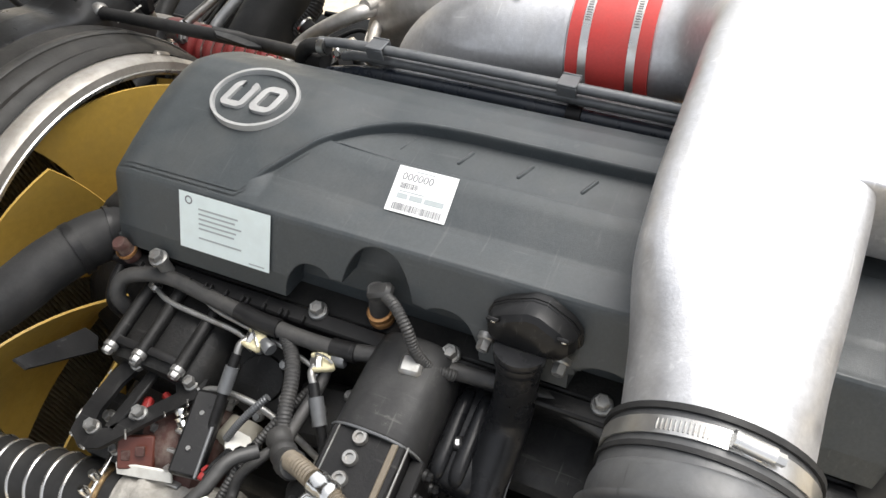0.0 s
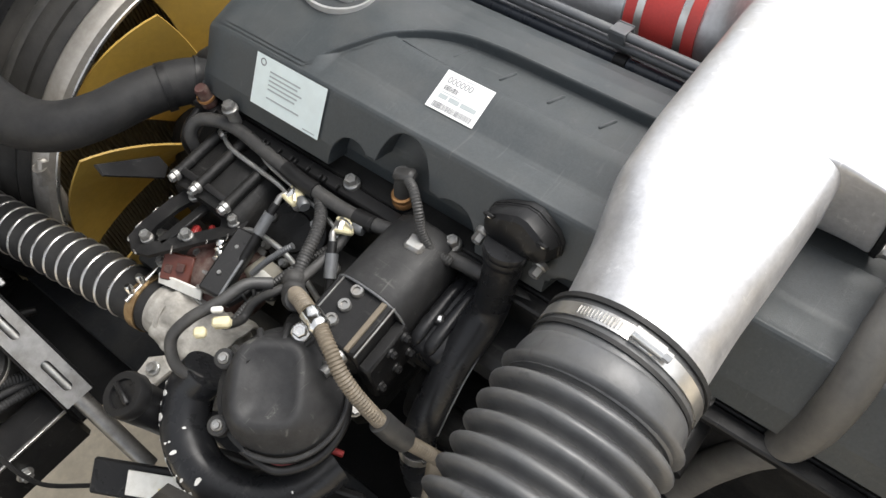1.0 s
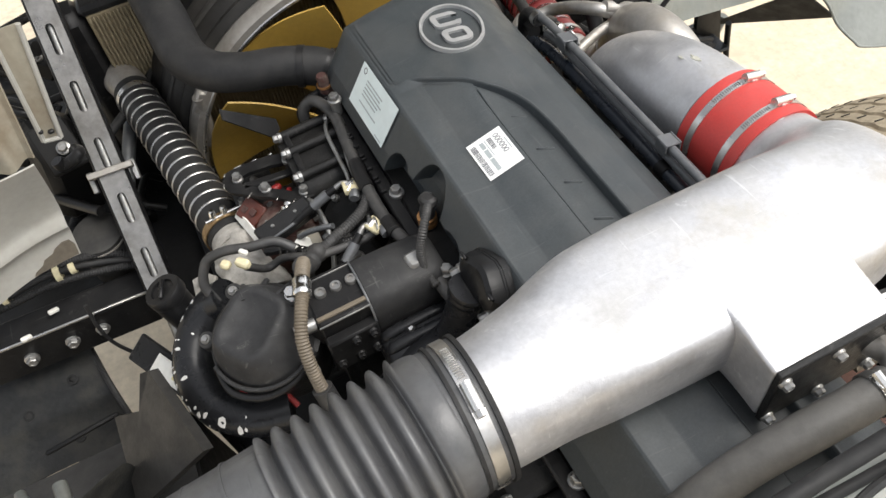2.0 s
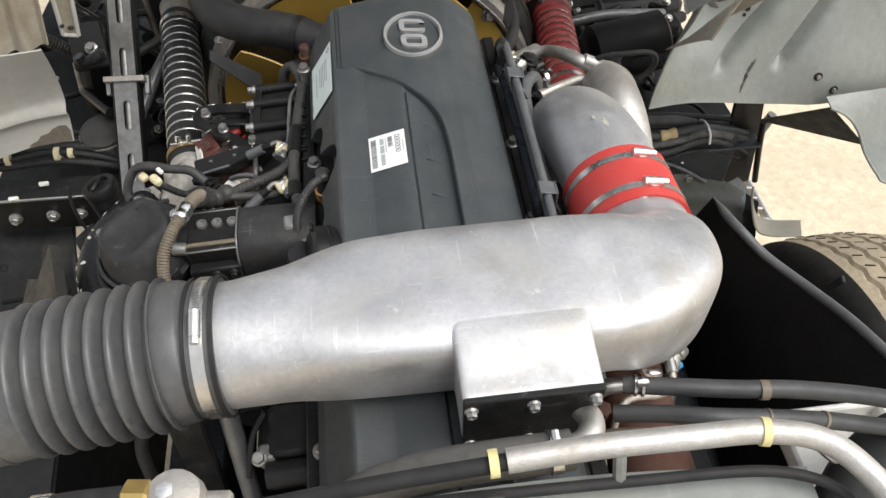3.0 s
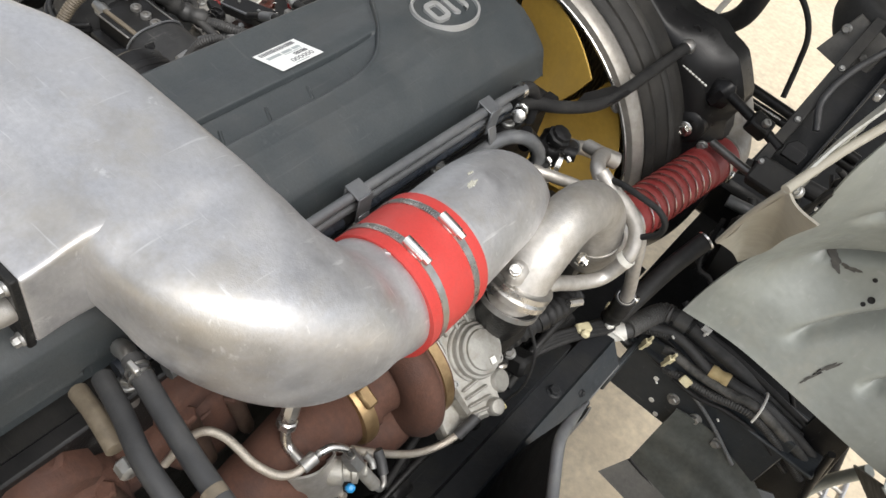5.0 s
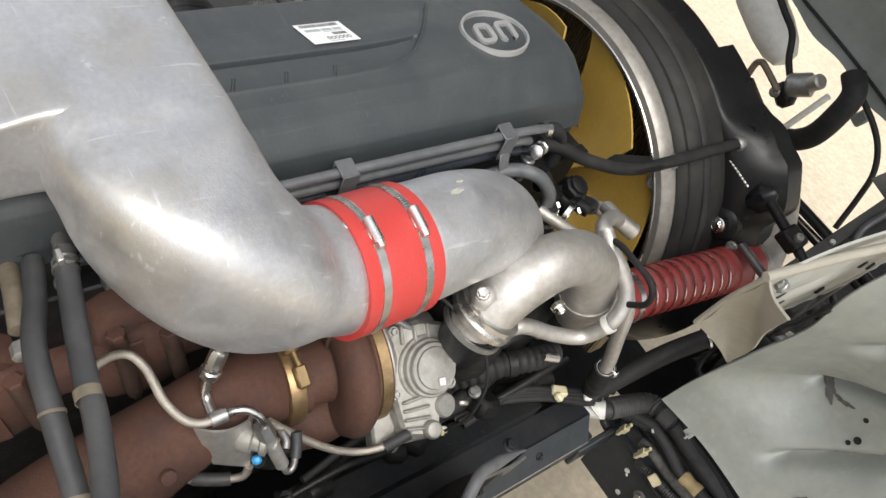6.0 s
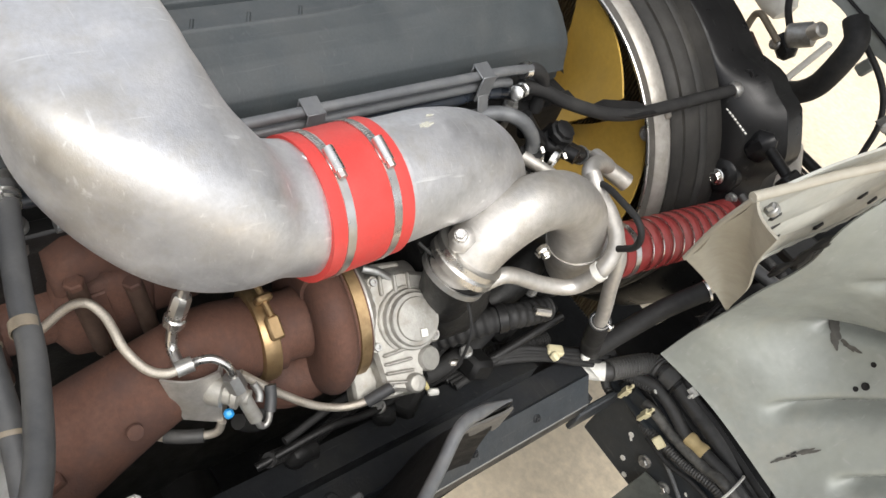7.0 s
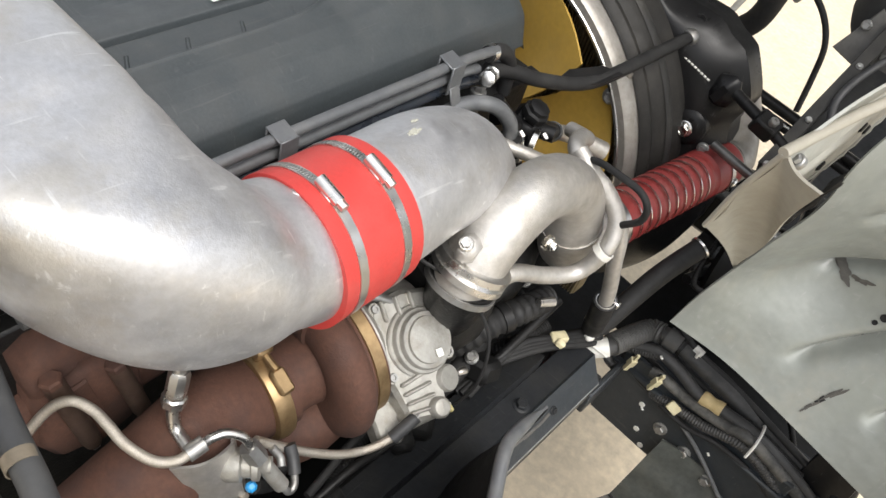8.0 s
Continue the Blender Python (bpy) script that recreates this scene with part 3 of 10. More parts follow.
def cover_column(i, y):
    """Columns of the net gather along the step and along the edges of the sunken field."""
    mid = length_at(max(-0.115, crease_x(y) - 0.0015))
    half = 0.0075 / COVER_S[-1]
    lo = mid - half
    gap = 0.004
    c = min(EDGE_C, lo - gap)
    b = min(EDGE_B, c - gap)
    a = min(EDGE_A, b - gap)
    thin = 0.004 / COVER_S[-1]
    knots = ((0, 0.0), (110, LEFT_END), (128, a), (152, b), (184, c - thin), (196, c + thin * 0.9), (214, lo), (236, mid + half), (272, RIGHT_START), (292, length_at(0.120)), (330, 1.0))
    for (i0, s0), (i1, s1) in zip(knots, knots[1:]):
        if i <= i1:
            return s0 + (s1 - s0) * (i - i0) / (i1 - i0)
    return 1.0


# more rows where the rim arches over the sensor
ROWS = ((0.0, 0.148), (0.05, 0.10), (0.20, -0.05), (0.32, -0.11), (0.84, -0.36), (0.90, -0.53), (1.0, -0.912))


def cover_point(i, v):
    for (v0, y0), (v1, y1) in zip(ROWS, ROWS[1:]):
        if v <= v1:
            y = y0 + (y1 - y0) * (v - v0) / (v1 - v0)
            break
    s = cover_column(i, y)
    x, z = cover_section(s)
    # sunken field on the left half of the top
    edge = crease_x(y)
    if edge > -0.5 and x > -0.15:
        z -= field_drop(x) * (1 - smooth(edge - 0.0022, edge + 0.0003, x)) * (0.40 * smooth(-0.05, -0.075, y) + 0.60 * smooth(-0.08, -0.23, y))
        # narrow groove along the inner kink of the field
        z -= 0.0032 * math.exp(-((x + 0.0262) / 0.0015) ** 2) * smooth(edge - 0.004, edge - 0.012, x) * smooth(-0.09, -0.13, y)
        # thin raised bead along the step
        z += 0.0019 * math.exp(-((x - edge - 0.0024) / 0.0020) ** 2) * smooth(-0.052, -0.07, y)
    # the top falls away behind the badge
    z -= 0.0095 * smooth(-0.05, 0.0, x) * (1 - smooth(0.04, 0.105, x)) * smooth(-0.06, -0.17, y)
    # rims pulled in under the arches
    if x < -0.13:
        zc = cover_arch(y)
        x += 0.036 * smooth(zc + 0.006, zc - 0.008, z)
    if x > 0.125:
        zc = cover_arch_right(y)
        x -= 0.022 * smooth(zc + 0.004, zc - 0.005, z)
    # front end rounded down
    if y > 0.10:
        k = (y - 0.10) / 0.048
        drop = 0.020 * k * k + (0.03 * (k - 0.75) / 0.25 if k > 0.75 else 0)
        if z > -0.11:
            z -= drop * smooth(-0.125, -0.05, z)
        x *= 1 - 0.05 * k * k
    if y < -0.86:
        k = (-0.86 - y) / 0.052
        z -= 0.03 * k * k * smooth(-0.125, -0.05, z)
    return (x, y, z)


cover = thing("valve_cover", (0, -0.3, -0.128), "long black plastic valve cover, dusty, with raised oval badge", "engine cover")


def cover_grid():
    nu, nv = 330, 480
    V, F = [], []
    for j in range(nv + 1):
        for i in range(nu + 1):
            V.append(cover_point(i, j / nv))
    for j in range(nv):
        for i in range(nu):
            a = j * (nu + 1) + i
            F.append((a, a + 1, a + nu + 2, a + nu + 1))
    for row in (0, nv):
        F.append(tuple(row * (nu + 1) + i for i in range(nu + 1)))
    return V, F


part("shell", cover_grid(), M_COVER, cover, angle=50)
# slanted ribs in the sunken field
for y0 in (-0.200, -0.272, -0.342, -0.413, -0.484, -0.555):
    part("rib", box((0.004, y0 + 0.002, -0.0244), (0.0050, 0.025, 0.0040), 0.0018, turned(0, 0, 62)), M_COVER, cover)


# badge: an oval ring with two plain hollow shapes inside
def oval_ring(cx, cy, a, b, w, z0, z1, seg=64):
    rings = []
    for k, h in ((0, z0), (0.0008, z1), (w - 0.0008, z1), (w, z0)):
        rings.append([Vector((cx + (a - k) * math.cos(2 * math.pi * j / seg), cy + (b - k) * math.sin(2 * math.pi * j / seg), h)) for j in range(seg)])
    return loft(rings, False)


part("badge_ring", oval_ring(0.0, 0.0, 0.0485, 0.0585, 0.0052, -0.004, 0.0042), M_BADGE, cover)


def rounded_frame(cx, cy, w, h, r, t, z0, z1, skew, n=6, gap=False):
    """A hollow rounded block, skewed; gap leaves one side open."""
    def outline(inset):
        pts = []
        for sx, sy, a0 in ((1, 1, 0), (-1, 1, 90), (-1, -1, 180), (1, -1, 270)):
            rr = max(0.001, r - inset)
            ox, oy = sx * (w / 2 - r), sy * (h / 2 - r)
            for k in range(n + 1):
                a = radians(a0 + 90 * k / n)
                px, py = ox + rr * math.cos(a), oy + rr * math.sin(a)
                pts.append(Vector((cx + px, cy + py + skew * px, 0)))
        return pts
    o, i = outline(0), outline(t)
    V, F = [], []
    for h_, ring in ((z0, o), (z1, o), (z1, i), (z0, i)):
        V += [(p.x, p.y, h_) for p in ring]
    m = len(o)
    cells = range(m) if not gap else range(m - 1)
    for a in range(4):
        b = (a + 1) % 4
        for j in cells:
            F.append((a * m + j, a * m + (j + 1) % m, b * m + (j + 1) % m, b * m + j))
    return V, F


part("badge_block", rounded_frame(0.0, 0.021, 0.042, 0.034, 0.010, 0.0085, -0.004, 0.0036, -0.18, gap=True), M_BADGE, cover)
part("badge_block", rounded_frame(0.0, -0.020, 0.042, 0.034, 0.012, 0.0085, -0.004, 0.0036, -0.18), M_BADGE, cover)


# labels stuck on the cover
def label_sheet(a, b, d, lift, nrm=None):
    """A paper label with corner a, edges to b and d, lifted off its support."""
    a, b, d = Vector(a), Vector(b), Vector(d)
    n = (b - a).cross(d - a).normalized()
    if n.z < 0:
        n = -n
    o = a + n * lift
    return o, b - a, d - a, n


def on_label(lab, u0, v0, u1, v1, h):
    o, e, g, n = lab
    P = [o + e * u + g * v + n * h for u, v in ((u0, v0), (u1, v0), (u1, v1), (u0, v1))]
    return loft([P, [p + n * 0.0002 for p in P]])


lab1 = label_sheet((-0.1352, 0.028, -0.0212), (-0.1352, -0.098, -0.0212), (-0.1732, 0.030, -0.0815), 0.0026)
label_a = thing("engine_label", (-0.16, -0.03, -0.06), "bluish white paper label on the flank of the valve cover", "label")
part("paper", on_label(lab1, 0, 0, 1, 1, 0.0), M_PAPER_BLUE, label_a)
random.seed(4)
for k in range(7):
    v = 0.23 + 0.085 * k
    if k == 5:
        continue
    w = random.uniform(0.38, 0.62)
    part("text_bar", on_label(lab1, 0.22, v, 0.22 + w, v + 0.03, 0.0004), M_INK_SOFT, label_a)
part("text_bar", on_label(lab1, 0.78, 0.93, 0.95, 0.95, 0.0004), M_INK_SOFT, label_a)
o_, e_, g_, n_ = lab1
cc = o_ + e_ * 0.11 + g_ * 0.13 + n_ * 0.0005
part("printed_oval", lathe([(0.0052, 0), (0.0052, 0.0002), (0.0036, 0.0002), (0.0036, 0)], cc, n_, 20, False), M_INK, label_a)

lab2 = label_sheet((-0.0345, -0.210, -0.0132), (-0.0345, -0.281, -0.0132), (-0.088, -0.213, -0.0247), 0.0014)
label_b = thing("serial_label", (-0.06, -0.245, -0.02), "white serial number label with bar codes on the valve cover", "label")
part("paper", on_label(lab2, 0, 0, 1, 1, 0.0), M_PAPER, label_b)
part("text_bar", on_label(lab2, 0.30, 0.06, 0.62, 0.085, 0.0004), M_INK_SOFT, label_b)
random.seed(7)
for v0, v1, u0, u1 in ((0.35, 0.48, 0.12, 0.42), (0.80, 0.95, 0.10, 0.92)):
    u = u0
    while u < u1:
        w = random.choice((0.008, 0.012, 0.02))
        part("bar_code_bar", on_label(lab2, u, v0, min(u1, u + w), v1, 0.0004), M_INK, label_b)
        u += w + random.choice((0.007, 0.012))
for u0, u1 in ((0.12, 0.30), (0.33, 0.55), (0.58, 0.90)):
    part("text_bar", on_label(lab2, u0, 0.585, u1, 0.70, 0.0004), M_INK_SOFT, label_b)
part("text_bar", on_label(lab2, 0.12, 0.525, 0.55, 0.55, 0.0004), M_INK_SOFT, label_b)
fc = bpy.data.curves.new("digits", "FONT")
fc.body, fc.size, fc.extrude = "000000", 0.0125, 0.00012
digits_src = new("digits_source", fc)
bpy.context.view_layer.update()
dg = bpy.data.meshes.new_from_object(digits_src.evaluated_get(bpy.context.evaluated_depsgraph_get()))
bpy.data.objects.remove(digits_src)
dg.materials.clear()
dg.materials.append(M_INK)
o_, e_, g_, n_ = lab2
e1 = e_.normalized()
g1 = n_.cross(e1)
base_ = o_ + e_ * 0.10 + g_ * 0.29 + n_ * 0.0006 - ORIGIN[label_b.name]
dg.transform(Matrix.Translation(base_) @ Matrix((e1, g1, n_)).transposed().to_4x4())
digits = new("digits", dg)
digits.parent = label_b
ORIGIN[digits.name] = ORIGIN[label_b.name]

# ---- rim below the cover, with bolts ----
part("sealing_rim", box((-0.190, -0.375, -0.134), (0.022, 1.05, 0.014), 0.003), M_BLACK, cover)
part("sealing_rim", box((0.150, -0.375, -0.134), (0.022, 1.05, 0.014), 0.003), M_BLACK, cover)
for k in range(14):
    part("rib", box((-0.197, 0.10 - 0.018 * k - 0.005 * (k % 3), -0.1255), (0.009, 0.0032, 0.009), 0.001), M_BLACK, cover)
cover_bolt = thing("cover_bolt", (-0.181, -0.15, -0.135), "grey flanged hexagon bolt on the valve cover rim", "bolt", "valve cover bolts")
part("head", hexbolt((-0.181, -0.15, -0.124), (0, 0, 1), 0.015, 0.011, 0.0115), M_BOLT, cover_bolt)
part("sleeve", lathe([(0.0085, -0.02), (0.0085, 0.012), (0.0095, 0.013), (0.0095, 0.016), (0.0085, 0.017)], (-0.181, -0.15, -0.145), (0, 0, 1)), M_BOLT, cover_bolt)
for y in (-0.317, -0.484, -0.651, 0.062):
    copy_thing(cover_bolt, pose(-0.181 if y < 0 else -0.192, y, -0.135 if y < 0 else -0.11))
for y in (0.02, -0.147, -0.314, -0.481, -0.648):
    copy_thing(cover_bolt, pose(0.146, y, -0.135))

# ---- aluminium intake pipe ----
def superring(c, ey, ez, hy, hz, p, seg=40):
    """A rounded-square ring: p 2 is an ellipse, larger is squarer."""
    out = []
    for j in range(seg):
        a = 2 * math.pi * j / seg
        ca, sa = math.cos(a), math.sin(a)
        out.append(Vector(c) + ey * (hy * math.copysign(abs(ca) ** (2 / p), ca)) + ez * (hz * math.copysign(abs(sa) ** (2 / p), sa)))
    return out


def loft_sections(secs, per=6, seg=48):
    """Sections (centre, half width, half height, squareness, turn about z, tilt), joined smoothly."""
    rows = []
    for i in range(len(secs) - 1):
        for k in range(per):
            rows.append((i, k / per))
    rows.append((len(secs) - 2, 1.0))
    rings = []
    for i, t in rows:
        q = []
        for m in range(len(secs[0])):
            g = lambda n: np.array(secs[min(len(secs) - 1, max(0, n))][m], float)  # noqa: E731
            a, b, c, d = g(i - 1), g(i), g(i + 1), g(i + 2)
            q.append(0.5 * (2 * b + (c - a) * t + (2 * a - 5 * b + 4 * c - d) * t * t + (3 * b - a - 3 * c + d) * t ** 3))
        c, hy, hz, p, turn, tilt = q
        R = Matrix.Rotation(radians(float(turn)), 3, "Z") @ Matrix.Rotation(radians(float(tilt)), 3, "X")
        rings.append(superring(c, R @ Vector((1, 0, 0)), R @ Vector((0, 0, 1)), float(hy), float(hz), float(p), seg))
    return loft(rings)


pipe = thing("intake_pipe", (0.0, -0.57, 0.0), "bare cast aluminium air intake pipe with a square outlet box", "intake pipe")
# the half width lies along the turned x axis: 90 is across the truck's length
BODY = [(-0.330, -0.588, 0.036, 0.071, 0.071, 2.0), (-0.290, -0.588, 0.036, 0.071, 0.071, 2.0), (-0.255, -0.588, 0.036, 0.071, 0.071, 2.05), (-0.190, -0.582, 0.039, 0.076, 0.065, 2.5), (-0.120, -0.574, 0.041, 0.086, 0.059, 4.8),
        (-0.040, -0.573, 0.042, 0.089, 0.0565, 6.4), (0.080, -0.573, 0.042, 0.089, 0.0565, 6.4), (0.250, -0.573, 0.042, 0.089, 0.0565, 6.2)]
BEND = [(-10, 0.042, 0.1780, 0.0565, 6.2), (0, 0.041, 0.1775, 0.0570, 6.2), (20, 0.028, 0.1715, 0.0690, 6.4), (42, 0.007, 0.1615, 0.0825, 5.4), (66, -0.020, 0.1525, 0.0885, 2.9), (90, -0.0375, 0.1480, 0.0775, 2.1), (110, -0.045, 0.1470, 0.0735, 2.0)]
TAIL = [(-0.480, -0.036, 0.0765), (-0.4545, -0.0395, 0.0760), (-0.425, -0.056, 0.0735), (-0.395, -0.060, 0.0735), (-0.330, -0.062, 0.0735)]
FILLET = 0.030
CORNER_X, CORNER_Y = 0.1635, -0.4545


def pipe_field(x, y, z):
    """Roughly the distance from the pipe's surface: a long rounded body, a bend round its inner fillet, a round tail."""
    def table(rows, at):
        keys = [r[0] for r in rows]
        return [np.interp(at, keys, [r[k] for r in rows]) for k in range(1, len(rows[0]))]

    def section(a, b, ha, hb, p):
        return ((np.abs(a / ha) ** p + np.abs(b / hb) ** p) ** (1 / p) - 1) * np.minimum(ha, hb)

    cy, cz, hy, hz, p = table(BODY, x)
    body = np.maximum(section(y - cy, z - cz, hy, hz, p), x - CORNER_X)
    dx, dy = x - CORNER_X, CORNER_Y - y
    angle = np.degrees(np.arctan2(dx, dy))
    cz, reach, hz, p = table(BEND, angle)
    bend = section(np.hypot(dx, dy) - FILLET - reach / 2, z - cz, reach / 2, hz, p)
    bend = np.maximum(bend, np.maximum(-dx, -dy))
    cz, r = table(TAIL, y)
    tail = np.maximum(np.hypot(x - 0.267, z - cz) - r, CORNER_Y - y)
    return np.minimum(np.minimum(body, bend), tail)


def surface_net(field, lo, hi, step, blur, clip):
    """A closed net of quads on the zero level of a field, softened first, then cut by clip."""
    axes = [np.arange(a, b + step, step) for a, b in zip(lo, hi)]
    X, Y, Z = np.meshgrid(*axes, indexing="ij")
    f = field(X, Y, Z)
    for width in blur:
        for ax in range(3):
            pad = [(0, 0)] * 3
            pad[ax] = (width + 1, width)
            c = np.cumsum(np.pad(f, pad, mode="edge"), axis=ax)
            n = f.shape[ax]
            head = np.take(c, range(2 * width + 1, 2 * width + 1 + n), axis=ax)
            f = (head - np.take(c, range(0, n), axis=ax)) / (2 * width + 1)
    f = np.maximum(f, clip(X, Y, Z))
    inside = f < 0
    shape = tuple(n - 1 for n in f.shape)
    total, count = np.zeros(shape + (3,)), np.zeros(shape)
    corners = [(i, j, k) for i in (0, 1) for j in (0, 1) for k in (0, 1)]
    cut = lambda a, c: a[tuple(slice(o, o + n) for o, n in zip(c, shape))]  # noqa: E731
    for c0 in corners:
        for ax in range(3):
            if c0[ax]:
                continue
            c1 = tuple(v + (k == ax) for k, v in enumerate(c0))
            f0, f1 = cut(f, c0), cut(f, c1)
            on = cut(inside, c0) != cut(inside, c1)
            t = np.where(on, f0 / np.where(on, f0 - f1, 1.0), 0.0)
            for k in range(3):
                total[..., k] += np.where(on, c0[k] + (t if k == ax else 0.0), 0.0)
            count += on
    cells = np.argwhere(count > 0)
    number = -np.ones(shape, int)
    number[tuple(cells.T)] = np.arange(len(cells))
    at = total[tuple(cells.T)] / count[tuple(cells.T)][:, None]
    V = [tuple(float(a + step * q) for a, q in zip(lo, row)) for row in cells + at]
    F = []
    for ax in range(3):
        u, v = (ax + 1) % 3, (ax + 2) % 3
        a = np.take(inside, range(inside.shape[ax] - 1), axis=ax)
        b = np.take(inside, range(1, inside.shape[ax]), axis=ax)
        for g in np.argwhere(a != b):
            if g[u] == 0 or g[v] == 0 or g[u] >= shape[u] or g[v] >= shape[v]:
                continue
            q = []
            for du, dv in ((0, 0), (-1, 0), (-1, -1), (0, -1)):
                h = list(g)
                h[u] += du
                h[v] += dv
                q.append(int(number[tuple(h)]))
            F.append(tuple(q) if inside[tuple(g)] else tuple(reversed(q)))
    return V, F


part("body", surface_net(pipe_field, (-0.330, -0.70, -0.16), (0.37, -0.36, 0.14), 0.0034, (4, 3, 1), lambda x, y, z: np.maximum(-0.290 - x, y + 0.395)), M_ALU, pipe, angle=60)
part("end_bead", band((-0.268, -0.588, 0.036), (1, 0, 0), 0.0705, 0.006, 0.0035), M_ALU, pipe)
# square outlet box at the rear
part("outlet_box", loft_sections([
    ((0.055, -0.60, 0.044), 0.086, 0.0535, 14, 0, 0), ((0.055, -0.640, 0.045), 0.076, 0.0515, 18, 0, 0), ((0.055, -0.662, 0.044), 0.0728, 0.0490, 22, 0, 0),
    ((0.055, -0.690, 0.041), 0.0722, 0.0455, 26, 0, 0), ((0.055, -0.709, 0.039), 0.0722, 0.0450, 26, 0, 0), ((0.055, -0.7125, 0.039), 0.0708, 0.0437, 26, 0, 0)], 6, 128), M_ALU, pipe, angle=45)
part("end_plate", box((0.055, -0.7165, 0.038), (0.143, 0.008, 0.094), 0.0015), M_BLACK_CAST, pipe, "dark end plate on the outlet box")
for x in (-0.009, 0.054, 0.117):
    for z in (0.071, -0.002):
        part("bolt", hexbolt((x, -0.7205, z), (0, -1, 0), 0.010, 0.008, 0.0072), M_BOLT, pipe)
part("boss", lathe([(0.006, 0), (0.006, 0.008), (0.005, 0.009)], (0.264, -0.412, 0.008), (0, 0, 1), 6), M_ALU, pipe)

# ---- rubber bellows with clamp ----
bellows = thing("bellows_hose", (-0.45, -0.59, -0.06), "dusty black corrugated rubber intake hose", "hose")
part("cuff", tube([(-0.262, -0.588, 0.036), (-0.312, -0.589, 0.0355)], 0.0765, 40, 6), M_BELLOWS, bellows)
part("cuff_shoulder", tube([(-0.298, -0.5885, 0.0357), (-0.306, -0.589, 0.0355), (-0.322, -0.590, 0.035), (-0.330, -0.5905, 0.0347)], lambda s: 0.0765 + 0.0035 * math.sin(math.pi * s) ** 0.6, 44, 6), M_BELLOWS, bellows)
part("corrugation", ribbed([(-0.322, -0.590, 0.0350), (-0.39, -0.595, 0.032), (-0.466, -0.601, 0.0285)], 0.0855, 0.0206, 0.17, 48, 12, 1.5), M_BELLOWS, bellows)
part("sleeve", tube([(-0.462, -0.601, 0.0285), (-0.602, -0.613, 0.018)], lambda s: 0.0815 + 0.002 * s, 44, 6), M_BELLOWS, bellows)
for f in (0.28, 0.56):
    part("seam_ring", band(Vector((-0.462, -0.601, 0.0285)).lerp(Vector((-0.602, -0.613, 0.018)), f), (-1, -0.086, -0.075), 0.0815, 0.003, 0.0017, 48), M_BELLOWS, bellows)
part("lip", band((-0.2635, -0.588, 0.036), (1, 0, 0), 0.0765, 0.005, 0.003, 48), M_RUBBER, bellows)
part("lip", band((-0.2925, -0.588, 0.036), (1, 0, 0), 0.0765, 0.004, 0.002, 48), M_RUBBER, bellows)
bclamp = thing("hose_clamp", (-0.278, -0.588, -0.04), "wide bright steel band clamp round the bellows cuff", "hose clamp")
worm_clamp(bclamp, (-0.278, -0.588, 0.036), (1, 0, 0), 0.0770, 0.0135, (0, -0.30, 1))
far_clamp = thing("hose_clamp", (-0.62, -0.617, -0.07), "steel band clamp at the far end of the bellows", "hose clamp")
part("strap", band((-0.583, -0.6115, 0.0195), (-1, -0.086, -0.075), 0.0838, 0.016, 0.002, 48), M_STEEL, far_clamp)
part("screw_housing", box((-0.583, -0.636, 0.103), (0.016, 0.03, 0.012), 0.002, turned(-15, 0, 0)), M_BRIGHT, far_clamp)
part("red_tail", tube([(-0.598, -0.6128, 0.0183), (-0.70, -0.622, 0.012)], 0.080, 40, 3), M_RED_OLD, far_clamp)

# ---- red silicone hose on the intake ----
red = thing("silicone_hose", (0.265, -0.36, -0.14), "bright red silicone hose joining the intake pipe and the turbo elbow", "hose")
part("sleeve", tube([(0.2675, -0.418, -0.0585), (0.266, -0.37, -0.0605), (0.2635, -0.318, -0.062)], 0.0785, 56, 8, rfun=lambda d, L: 1.0 - 0.014 * math.exp(-((d - 0.021) / 0.006) ** 2) - 0.014 * math.exp(-((d - 0.079) / 0.006) ** 2)), M_RED, red)
red_clamp_a = thing("worm_clamp", (0.2675, -0.397, -0.06), "worm-drive steel clamp round the red hose", "hose clamp", "clamps on the red hose")
worm_clamp(red_clamp_a, (0.2669, -0.397, -0.0592), (-0.03, 1, -0.035), 0.0778, 0.0100, (0.22, 0, 1))
red_clamp_b = thing("worm_clamp", (0.264, -0.339, -0.061), "worm-drive steel clamp round the red hose", "hose clamp", "clamps on the red hose")
worm_clamp(red_clamp_b, (0.2645, -0.339, -0.0613), (-0.03, 1, -0.03), 0.0778, 0.0100, (0.26, 0, 1))

# ---- turbo inlet elbow ----
elbow = thing("turbo_elbow", (0.25, -0.15, -0.3), "matt cast aluminium elbow running down to the turbocharger", "pipe elbow")
part("body", tube([(0.2645, -0.345, -0.0612), (0.262, -0.29, -0.0635), (0.256, -0.225, -0.0705), (0.249, -0.164, -0.094), (0.244, -0.120, -0.138), (0.245, -0.102, -0.20), (0.250, -0.103, -0.30)],
                  lambda s: 0.0735 - 0.006 * s, 48, 8), M_ALU, elbow, angle=60)
part("end_bead", band((0.2632, -0.312, -0.0622), (-0.03, 1, -0.02), 0.0722, 0.006, 0.0028, 48), M_ALU, elbow)
part("hose_edge", band((0.2637, -0.320, -0.062), (-0.03, 1, -0.03), 0.0772, 0.003, 0.0012, 56), M_RED, red)
part("hose_edge", band((0.2675, -0.4165, -0.0585), (-0.03, 1, -0.03), 0.0772, 0.003, 0.0012, 56), M_RED, red)


